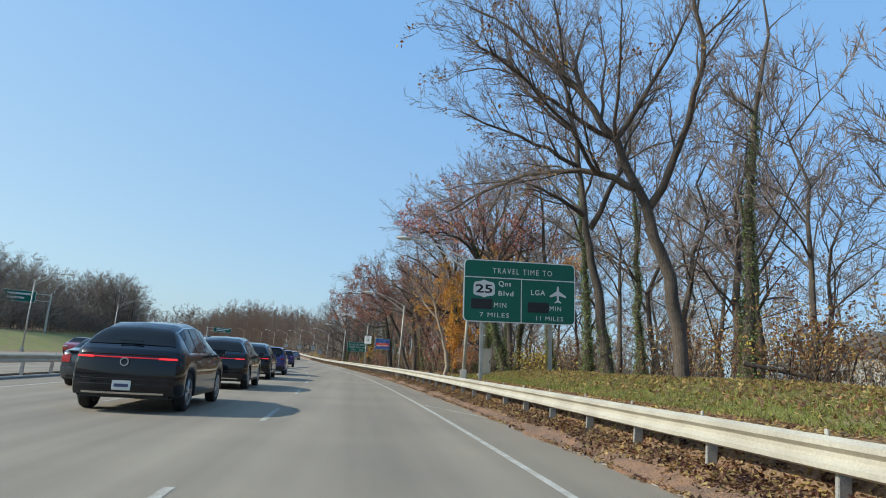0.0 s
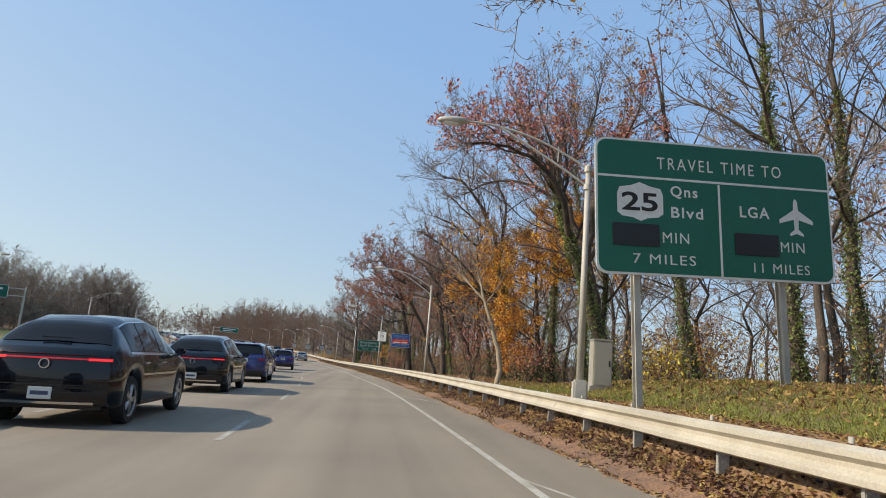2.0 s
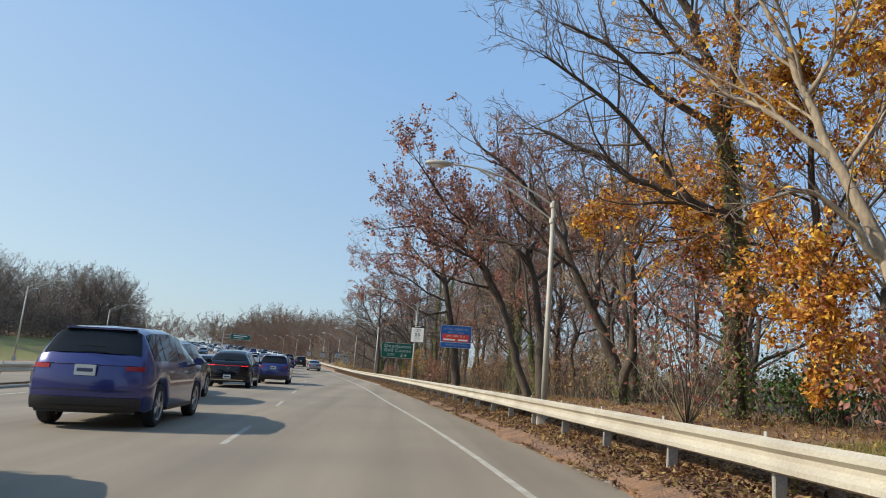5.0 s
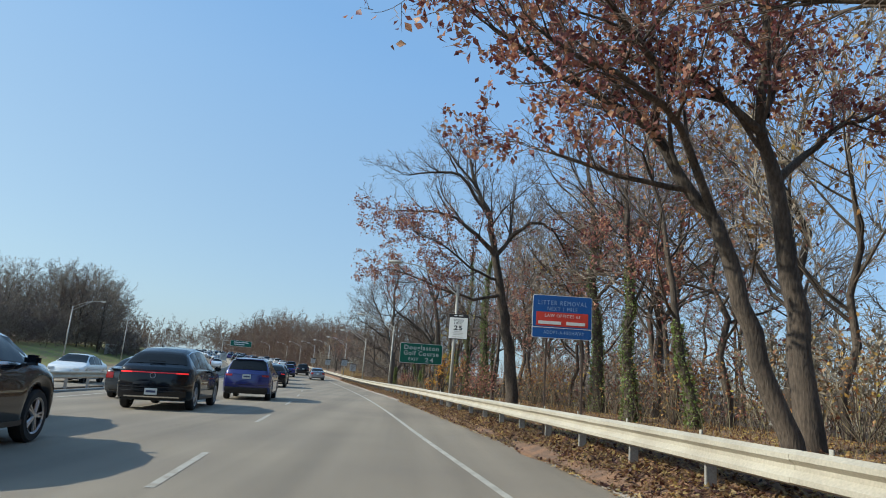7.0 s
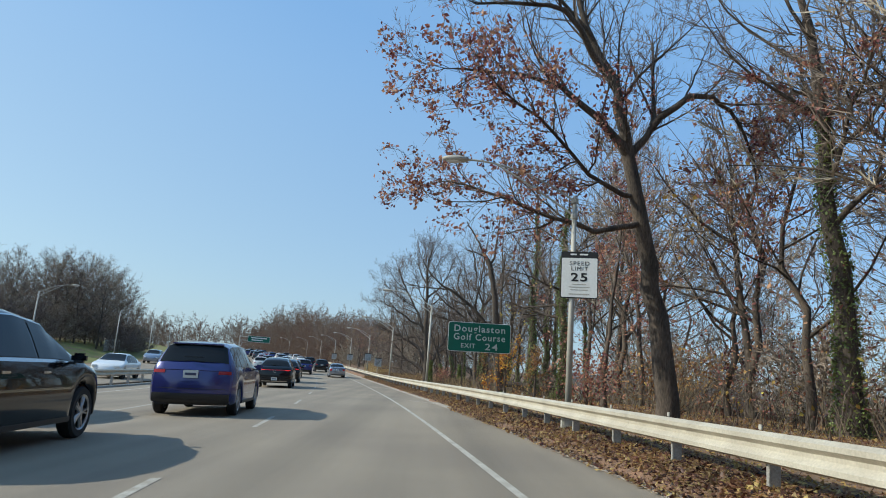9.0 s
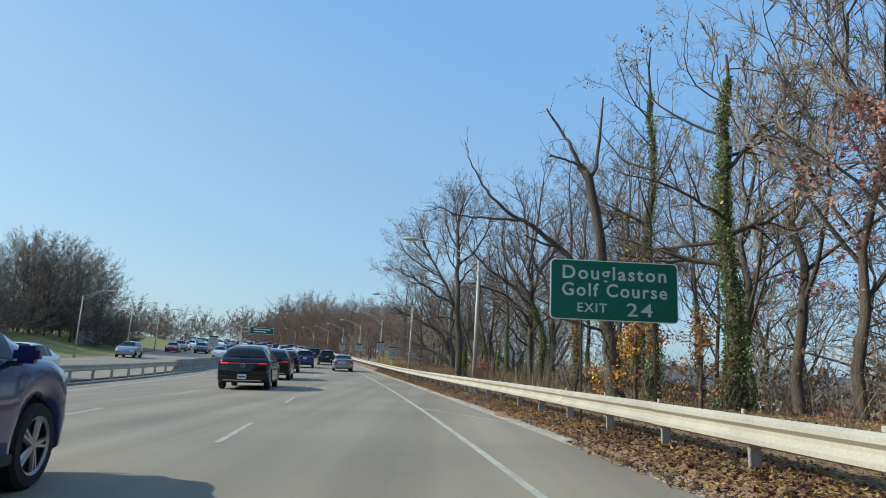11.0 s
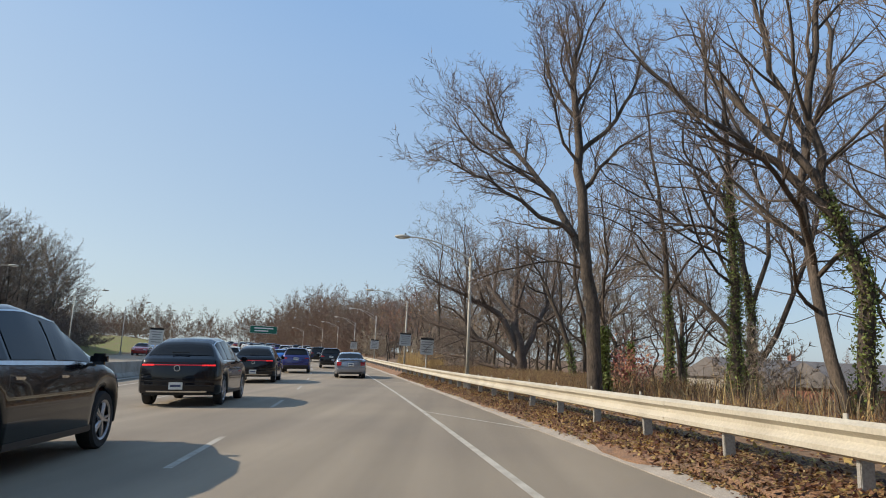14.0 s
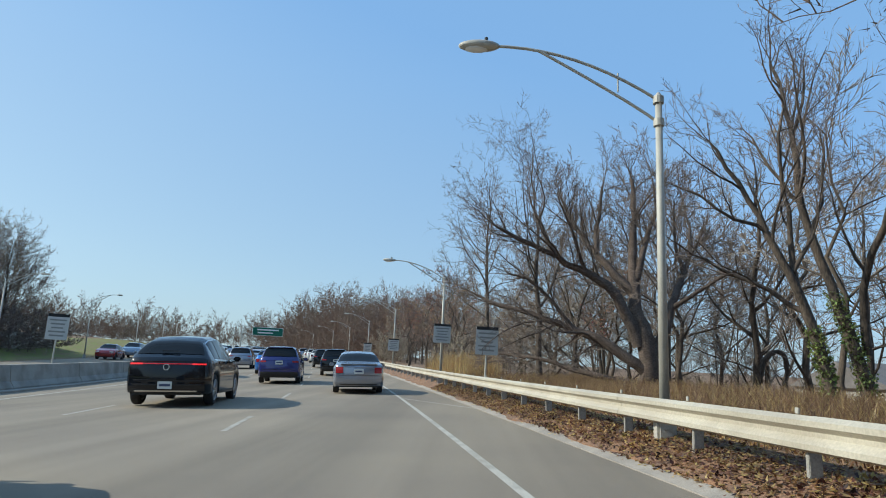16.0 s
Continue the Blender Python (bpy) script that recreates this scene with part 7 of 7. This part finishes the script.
def woods():
    data = [far_tree("wood_tree", "bare grey-brown tree of the woods", 101, 10.5, 42), far_tree("wood_tree", "bare upright tree of the woods", 102, 11.5, 34),
            far_tree("wood_tree", "bare wide-crowned tree of the woods", 103, 9.0, 52, start=0.15), far_tree("wood_tree", "bare tree of the woods with russet leaves", 104, 9.5, 45, "bark", "leaf_red", 500),
            far_tree("wood_tree", "bare tree of the woods with thin brown leaves", 105, 10.0, 46, "bark", "leaf_brown", 500)]
    protos = [plant(f) for f in data]
    for k, (h, w, low, label, hue) in enumerate(((13.5, 9.5, 0.30, "tall bare tree with a hazy rounded crown", "twig_haze"), (15, 9, 0.36, "tall bare tree of the far wood with fine twigs", "twig_haze"),
                                            (12, 10, 0.22, "wide bare tree of the far wood with fine twigs", "twig_haze"), (6.5, 8.5, 0.04, "dense brown thicket at the foot of the far wood", "twig_haze"),
                                            (4.6, 7.5, 0.02, "low tangle of brown bushes at the far wood edge", "twig_haze"), (5.5, 7, 0.04, "dense brown thicket between the trees", "twig_mid"), (4.6, 6.5, 0.03, "tangled brown bushes between the trees", "twig_mid"))):
        wood, tw, tips = full_crown(300 + k, h, w, 18, 13, 11 if low > 0.1 else 6, 0.018 if low > 0.1 else 0.034, low, 0.22, r=0.13 if low > 0.1 else 0.06)
        protos.append(plant(dict(name="wood_tree" if low > 0.1 else "thicket", label=label, bark="bark_grey" if low > 0.1 else "brush", wood=wood, twig=tw, leaf=None, seed=k, twigs=hue)))
    rng = random.Random(77)
    near = []
    for s in steps(14, 134, 4.0):                     # behind the rail
        for l in (13, 18.5, 25) if int(s / 4) % 2 else (13, 18.5):
            if not (98 < s < 126 and l > 15) and not (66 < s and rng.random() < 0.15) and not (84 < s < 118 and l < 15 and rng.random() < 0.7):
                near.append((s + rng.uniform(-1.6, 1.6), l + rng.uniform(-2, 2.5), rng.uniform(0.75, 1.1) * (1.08 if 88 < s < 104 else 0.9 if s > 104 else 1), (0, 1, 1, 3, 4, 2) if s < 72 else (0, 1, 2)))
    for s in (6, 9, 12):
        for l in (18, 24):
            near.append((s + rng.uniform(-1, 1), l + rng.uniform(-1.5, 1.5), rng.uniform(0.7, 0.9), (3, 4)))
    for s in steps(54, 84, 4.4):                     # slim trees and brush in the darker wood
        near.append((s + rng.uniform(-1, 1), 10.3 + rng.uniform(-0.8, 1.2), rng.uniform(0.7, 1.0), (0, 1, 3, 4) if s < 72 else (0, 1)))
    for s in steps(55, 80, 3.6):
        near.append((s + rng.uniform(-1, 1), 12.5 + rng.uniform(-1, 1.5), rng.uniform(0.5, 0.8), (10, 11)))
    for s in steps(80, 104, 4.0):
        near.append((s + rng.uniform(-1, 1), 13 + rng.uniform(-1, 2.5), rng.uniform(0.4, 0.6), (10, 11)))
        if s < 92:
            near.append((s + 2 + rng.uniform(-1, 1), 17.5 + rng.uniform(-1, 2), rng.uniform(0.7, 0.9), (0, 1, 2)))
    for s in steps(4, 134, 8.0):
        for l in (15.5, 21) if not 96 < s < 128 else ():
            near.append((s + rng.uniform(-2, 2), l + rng.uniform(-1.5, 1.5), rng.uniform(0.45, 0.75) * (1 if s < 86 else 0.6), (10, 11)))
    for s in steps(160, 181, 4.2):                    # a close group at the corner of the far grass
        for l, pick in ((-29.5, (9,)), (-32.0, (5, 7)), (-35.5, (8, 6)), (-39.5, (5, 6))):
            near.append((s + rng.uniform(-1.5, 1.5), l + rng.uniform(-1.2, 1.2), rng.uniform(0.88, 1.02), pick))
    for s in steps(130, 196, 4.6):                   # further on along the right
        for l, pick in ((7.5, (10, 3, 4, 7)), (12, (3, 4, 5, 7)), (18, (5, 5, 7))):
            near.append((s + rng.uniform(-2, 2), l + rng.uniform(-1.5, 2), (0.56 + 0.0026 * (s - 128)) * rng.uniform(0.85, 1.12), pick))
    for s in steps(56, 178, 5.6):                    # left of the oncoming lanes
        edge = -46 + 13 * smooth(60, 182, s)
        for l, pick in ((-1, (8, 8, 9)), (-3, (8,)), (-5, (8, 7)), (-8, (5, 8)), (-11, (5, 7)), (-17, (5, 6))):
            if s < 180 or l > -8:
                near.append((s + rng.uniform(-2, 2), edge + l + rng.uniform(-2, 2), rng.uniform(0.76, 1.04), pick))
    for s in steps(126, 141, 3.0):                   # close wood behind the great oak
        for l in (11.5, 14.5):
            near.append((s + rng.uniform(-1.2, 1.2), l + rng.uniform(-1.5, 1.5), rng.uniform(0.62, 0.8), (0, 1, 2)))
    for s, l, k, pick in near:
        o = protos[rng.choice(pick)]
        copy_thing(o, Matrix.Translation(at(s, l)) @ pose(0, 0, 0, 0, 0, rng.uniform(0, 360)) @ Matrix.Diagonal((k * rng.uniform(0.9, 1.15), k * rng.uniform(0.9, 1.15), k, 1)))
    for o in protos:
        for q in list(o.children_recursive) + [o]:
            bpy.data.objects.remove(q)
    mid_ = [full_crown(320 + k, h, w, 12, 13, 9, 0.02, low, 0.16, r=0.10) for k, (h, w, low) in enumerate(((11, 8, 0.28), (12, 8, 0.18), (9, 8, 0.08), (6, 8, 0.03)))]
    far_ = [full_crown(330 + k, h, w, 10, 12, 9, 0.036, low, 0.16, r=0.10) for k, (h, w, low) in enumerate(((11, 9, 0.2), (12, 9, 0.1), (8, 9, 0.04)))]
    foot = [full_crown(340 + k, 4.2, 9, 8, 10, 7, 0.05, 0.02, 0.3, r=0.04) for k in range(2)]
    distant = []
    for s in (292, 330):                             # brush along the foot of the far woods
        for l in steps(-100, -24, 5):
            distant.append((s, l, rng.uniform(0.8, 1.2), foot))
    for s in steps(192, 340, 6.0):
        distant.append((s, 6.5, rng.uniform(0.6, 0.9), foot))
        distant.append((s, 11, rng.uniform(0.8, 1.2), foot))
    for s in steps(10, 84, 6.0):
        distant.append((s, 34, rng.uniform(0.75, 1.0), mid_[:2]))
    for s in steps(84, 190, 6.0):                    # beyond the houses
        distant.append((s, 62, rng.uniform(0.45, 0.65), mid_[:2]))
    for s in steps(190, 300, 5.0):
        for l in (8, 13.5, 20, 28):
            distant.append((s, l, (1.0 + 0.36 * smooth(195, 255, s)) * rng.uniform(0.88, 1.12), mid_[:3]))
    for s in steps(300, 372, 7.0):
        for l in (8, 16, 24, 34, 46):
            distant.append((s, l, rng.uniform(1.1, 1.4), far_))
    for s in steps(60, 170, 7.0):
        distant.append((s, -80, rng.uniform(0.8, 1.0), mid_[:2]))
    for s in steps(300, 352, 8.0):                   # closing the distance across the bend
        for l in steps(-100, -26, 6):
            distant.append((s, l, rng.uniform(0.5, 0.74), far_))
    for s in steps(372, 400, 14.0):
        for l in steps(-130, 110, 6):
            distant.append((s, l, rng.uniform(0.9, 1.5), far_))
    VW, FW, VT, FT = [], [], [], []
    nw = nt_ = 0
    for s, l, k, pool in distant:
        wood, tw, tips = rng.choice(pool)
        m = np.array(Matrix.Translation(at(s + rng.uniform(-2.5, 2.5), l + rng.uniform(-2.5, 2.5))) @ pose(0, 0, 0, 0, 0, rng.uniform(0, 360)) @ Matrix.Diagonal((k * 1.1, k * 1.1, k, 1)))
        for (V, F), VV, FF, off in ((wood, VW, FW, nw), (tw, VT, FT, nt_)):
            VV.append(V @ m[:3, :3].T + m[:3, 3])
            FF.append(F + off)
        nw += len(wood[0])
        nt_ += len(tw[0])
    tagged(fast_mesh("far_woods", np.concatenate(VW), np.concatenate(FW), M["twig_far"]), "bare trunks and limbs of the distant woods", "woods", kind="stuff")
    tagged(fast_mesh("far_woods", np.concatenate(VT), np.concatenate(FT), M["twig_far"]), "hazy brown twigs of the distant bare woods", "woods", kind="stuff")


woods()

# ---- undergrowth, grass, leaves ----


def scatter(n, s0, s1, l0, l1, seed, up=0.0, power=1.0):
    r = np.random.default_rng(seed)
    ss = r.uniform(s0, s1, n)
    ls = l0 + (l1 - l0) * r.uniform(0, 1, n) ** power
    return np.array([tuple(at(float(a), float(b), up)) for a, b in zip(ss, ls)]), r


def blades(name, label, pts, r, h0, h1, width, material, lean=0.35):
    n = len(pts)
    a = r.uniform(0, 2 * np.pi, n)
    h = r.uniform(h0, h1, n)
    dx, dy = np.cos(a), np.sin(a)
    w = width * r.uniform(0.6, 1.3, n)
    b0 = pts + np.stack([-dy * w, dx * w, np.zeros(n)], 1)
    b1 = pts - np.stack([-dy * w, dx * w, np.zeros(n)], 1)
    k = r.normal(0, lean, (n, 2)) * h[:, None]
    tip = pts + np.stack([k[:, 0], k[:, 1], h], 1)
    V = np.stack([b0, b1, tip], 1).reshape(-1, 3)
    F = np.arange(3 * n).reshape(-1, 3)
    ob = fast_mesh(name, V, F, M[material])
    return tagged(ob, label, name.replace("_", " "), kind="stuff")


def stems(name, label, pts, r, h0, h1, rad, material):
    n = len(pts)
    h = r.uniform(h0, h1, n)
    k = r.normal(0, 0.62, (n, 2)) * h[:, None]
    a = r.uniform(0, np.pi, n)
    w = np.stack([np.cos(a), np.sin(a), np.zeros(n)], 1) * rad * 1.3
    q = pts + np.stack([k[:, 0] * 0.3, k[:, 1] * 0.3, h * 0.6], 1)
    e = pts + np.stack([k[:, 0], k[:, 1], h], 1)
    V = np.stack([pts - w, pts + w, q + w * 0.8, q - w * 0.8, e], 1).reshape(-1, 3)
    i = np.arange(n)[:, None] * 5
    F = np.concatenate([i + np.array([[0, 1, 2]]), i + np.array([[0, 2, 3]]), i + np.array([[3, 2, 4]])])
    return tagged(fast_mesh(name, V, F, M[material]), label, name.replace("_", " "), kind="stuff")


pts, r = scatter(80000, -4, 36, 4.5, 8.2, 1, 0.0, 1.2)
blades("grass", "short green grass on the bank behind the rail", pts, r, 0.04, 0.10, 0.006, "grass", 0.6)
pts, r = scatter(14000, 32, 86, 4.5, 8, 2)
blades("grass", "thin yellowed grass along the wood edge", pts, r, 0.05, 0.17, 0.006, "dry_grass", 0.6)
pts, r = scatter(60000, 103, 130, 4.5, 10.5, 3)
blades("dry_grass", "tall rust-brown dry grass behind the rail", pts, r, 0.16, 0.55, 0.007, "dry_grass", 0.6)
pts, r = scatter(3500, 129, 141, 4.9, 6.8, 4)
blades("reed_grass", "pale tall reed grass beside the road", pts, r, 0.7, 1.5, 0.012, "reed", 0.12)
pts, r = scatter(160, 88, 102, 6.2, 8.5, 5)
blades("reed_grass", "pale seed heads of dry reeds", pts, r, 0.4, 1.0, 0.010, "reed", 0.15)
pts, r = scatter(9000, 84, 104, 4.8, 10, 33)
blades("grass", "thin brown withered grass among fallen leaves", pts, r, 0.08, 0.3, 0.006, "dry_grass", 0.6)
pts, r = scatter(9000, 80, 106, 4.6, 11, 34, 0.03)
tagged(leaves_mesh("fallen_leaves", pts, 0.05, M["litter"], None, r, 0.7), "brown leaf litter below the bare trees", "leaves", kind="stuff")
pts, r = scatter(2200, 86, 106, 5.6, 10.5, 35, 0, 0.8)
stems("brushwood", "thin brown brambles behind the rail", pts, r, 0.25, 0.8, 0.005, "brush")
pts, r = scatter(26000, -6, 75, 3.1, 4.5, 6, 0.03, 0.8)
tagged(leaves_mesh("fallen_leaves", pts, 0.035, M["litter"], None, r, 0.75), "brown fallen leaves drifted along the rail", "leaves", kind="stuff")
pts, r = scatter(11000, 75, 128, 3.3, 4.4, 7, 0.03, 0.8)
tagged(leaves_mesh("fallen_leaves", pts, 0.035, M["litter"], None, r, 0.75), "fallen leaves in the gutter along the rail", "leaves", kind="stuff")
pts, r = scatter(45000, -6, 76, 3.15, 4.1, 38, 0.05, 0.8)
tagged(leaves_mesh("fallen_leaves", pts, 0.04, M["leaf_dry"], None, r, 0.55), "curled dry leaves heaped under the rail", "leaves", kind="stuff")
pts, r = scatter(26000, 76, 128, 3.35, 4.1, 39, 0.05, 0.8)
tagged(leaves_mesh("fallen_leaves", pts, 0.035, M["leaf_dry"], None, r, 0.55), "dry brown leaves and litter under the rail", "leaves", kind="stuff")
pts, r = scatter(16000, -4, 34, 5.2, 10, 40, 0.05, 0.8)
tagged(leaves_mesh("fallen_leaves", pts, 0.045, M["litter"], None, r, 0.5), "orange-brown leaves strewn over the green bank", "leaves", kind="stuff")
pts, r = scatter(34000, -4, 80, 5.0, 13, 8, 0.03, 0.9)
tagged(leaves_mesh("fallen_leaves", pts, 0.05, M["litter"], None, r, 0.7), "orange-brown leaf litter on the woodland floor", "leaves", kind="stuff")
pts, r = scatter(4400, 2, 80, 9.0, 22, 9, 0, 0.9)
stems("brushwood", "tangled brown brush under the trees", pts, r, 0.5, 2.2, 0.007, "brush")
pts, r = scatter(1500, 36, 90, 6.8, 10, 10, 0, 0.7)
stems("brushwood", "thin brown saplings and brambles at the wood edge", pts, r, 0.3, 1.3, 0.005, "brush")
pts, r = scatter(2200, 88, 132, 8.5, 20, 11, 0, 0.9)
stems("brushwood", "brown brush on the slope behind the dry grass", pts, r, 0.3, 1.1, 0.006, "brush")
pts, r = scatter(6000, 4, 80, 9.5, 18, 12, 0.3)
pts[:, 2] += r.uniform(0, 1.8, len(pts)) ** 1.3
tagged(leaves_mesh("undergrowth_leaves", pts, 0.055, M["leaf_brown"], None, r), "withered brown leaves clinging to the undergrowth", "undergrowth", kind="stuff")
pts, r = scatter(5000, 55, 78, 9.0, 17, 36, 0.3)
pts[:, 2] += r.uniform(0, 2.6, len(pts)) ** 1.2
tagged(leaves_mesh("undergrowth_leaves", pts, 0.05, M["leaf_red"], None, r), "dull red leaves of young trees in the undergrowth", "undergrowth", kind="stuff")
pts, r = scatter(13000, -6, 132, 3.9, 5.3, 37, 0.025, 1.2)
tagged(leaves_mesh("fallen_leaves", pts, 0.04, M["litter"], None, r, 0.6), "fallen leaves caught behind the rail", "leaves", kind="stuff")
pts, r = scatter(900, 8, 80, 8.5, 15, 13, 0.2)
pts[:, 2] += r.uniform(0, 1.4, len(pts))
tagged(leaves_mesh("undergrowth_leaves", pts, 0.06, M["leaf_yellow"], None, r), "yellowing leaves in the undergrowth", "undergrowth", kind="stuff")


def bush(s, l, w, h, material, label, n, seed):
    g = thing("bush", Matrix.Translation(at(s, l)), label, "bush")
    r = np.random.default_rng(seed)
    rng = random.Random(seed)
    ch = [branch(rng, Vector((0, 0, -0.05)), Vector((rng.gauss(0, 0.5), rng.gauss(0, 0.5), 1)), h * rng.uniform(0.7, 1.1), 0.012, 4, 0.15, 0.02) for k in range(22)]
    V, F = chains_to_mesh([(4, ch)])
    tagged(fast_mesh("stem", V, F, M["brush"], g), kind="stuff")
    p = r.normal(size=(n, 3)) * np.array([w / 2.6, w / 2.6, h / 4]) + np.array([0, 0, h * 0.55])
    p[:, 2] = np.abs(p[:, 2])
    tagged(leaves_mesh("foliage", p, 0.05, M[material], g, r), kind="stuff")


bush(39.7, 8.5, 1.5, 1.1, "leaf_green", "rounded green shrub at the wood edge", 1400, 61)
bush(36.0, 7.3, 1.5, 1.8, "leaf_red", "shrub with deep red leaves at the wood edge", 900, 62)
bush(39.0, 5.7, 1.6, 3.2, "leaf_red", "tall shrub with dark red leaves at the wood edge", 900, 66)
bush(70.8, 6.4, 1.2, 1.8, "leaf_red", "dark red-leaved shrub beside slim trunks", 900, 63)
bush(103.9, 7.6, 1.0, 1.3, "leaf_red", "small reddish shrub in dry grass", 700, 64)
bush(27.5, 8.6, 1.5, 1.2, "leaf_yellow", "yellowing shrub under the trees", 900, 65)
for k, (s_, l_) in enumerate(((9, 12), (12, 13.5), (5, 11.5), (14.5, 12.2), (17.5, 14.0), (20, 12.4), (30, 11), (71, 9), (74, 10.5), (52, 9.5), (58, 9))):
    bush(s_, l_, 2.4, 2.2, "leaf_brown", "tangled brown-leaved bush at the wood edge", 1300 if s_ < 32 else 480, 70 + k)

# ---- houses below the embankment ----


def house(s, l, w, d, h, roof_h, wall, turn, label):
    p = at(s, l, -0.1)
    g = thing("house", Matrix.Translation(p) @ pose(0, 0, 0, 0, 0, heading(s) + turn), label, "house", "houses beyond the trees")
    part("wall", box(bmesh.new(), 0, 0, h / 2, w, d, h), M[wall], g)
    bm = bmesh.new()
    e = 0.35
    v = [bm.verts.new(q) for q in ((-w / 2 - e, -d / 2 - e, h), (w / 2 + e, -d / 2 - e, h), (w / 2 + e, d / 2 + e, h), (-w / 2 - e, d / 2 + e, h), (-w / 2 - e, 0, h + roof_h), (w / 2 + e, 0, h + roof_h))]
    for f in ((0, 1, 5, 4), (2, 3, 4, 5), (1, 2, 5), (3, 0, 4), (3, 2, 1, 0)):
        bm.faces.new([v[i] for i in f])
    roof = part("roof", bm, M["roof"], g)
    part("chimney", box(bmesh.new(), w * 0.25, 0.4, h + roof_h, 0.5, 0.5, 1.2), M["brick"], roof)
    for side_ in (-1, 1):
        k = int(w / 2.2)
        for i in range(k):
            x = -w / 2 + (i + 0.5) * w / k
            fr = part("window", box(bmesh.new(), x, side_ * (d / 2 + 0.02), h * 0.62, 0.95, 0.06, 1.05), M["siding"], g)
            part("pane", box(bmesh.new(), x, side_ * (d / 2 + 0.045), h * 0.62, 0.80, 0.04, 0.90), M["glass"], fr)
    for side_ in (-1, 1):
        for y in (-d / 4, d / 4):
            fr = part("window", box(bmesh.new(), side_ * (w / 2 + 0.02), y, h * 0.62, 0.06, 0.9, 1.05), M["siding"], g)
            part("pane", box(bmesh.new(), side_ * (w / 2 + 0.045), y, h * 0.62, 0.04, 0.76, 0.90), M["glass"], fr)


house(110.6, 34, 11, 8, 3.2, 1.6, "siding", 10, "low pale-sided house with a grey roof beyond the trees")
house(125.8, 36, 10, 8, 3.2, 1.7, "brick", -5, "brick house with a grey roof beyond the trees")
house(98.2, 32, 9, 8, 3.0, 1.5, "brick", 5, "low brick house with white windows beyond the trees")
house(141.7, 40, 12, 9, 3.4, 1.8, "siding", 0, "pale house with a shallow grey roof beyond the trees")
house(83.5, 40, 12, 9, 3.4, 1.8, "siding", 0, "pale house with a wide roof behind the wood")
house(42.8, 48, 14, 10, 4.0, 2.0, "siding", 0, "light grey building behind the wood")


def board_fence(s0, s1, l):
    f = thing("board_fence", Matrix(), "weathered board fence above the far grass slope", "fence", kind="structure")
    bm = box(bmesh.new(), 0, 0, 0.8, 0.03, 0.24, 1.7)
    first = part("board", bm, M["fence"], f)
    s = s0
    k = 0
    while s < s1:
        o = first if k == 0 else new("board", first.data)
        o.parent = f
        o.matrix_basis = Matrix.Translation(at(s, l, random.uniform(-0.03, 0.03))) @ pose(0, 0, 0, 0, 0, heading(s))
        s += 0.27
        k += 1


board_fence(158, 186, -30.5)
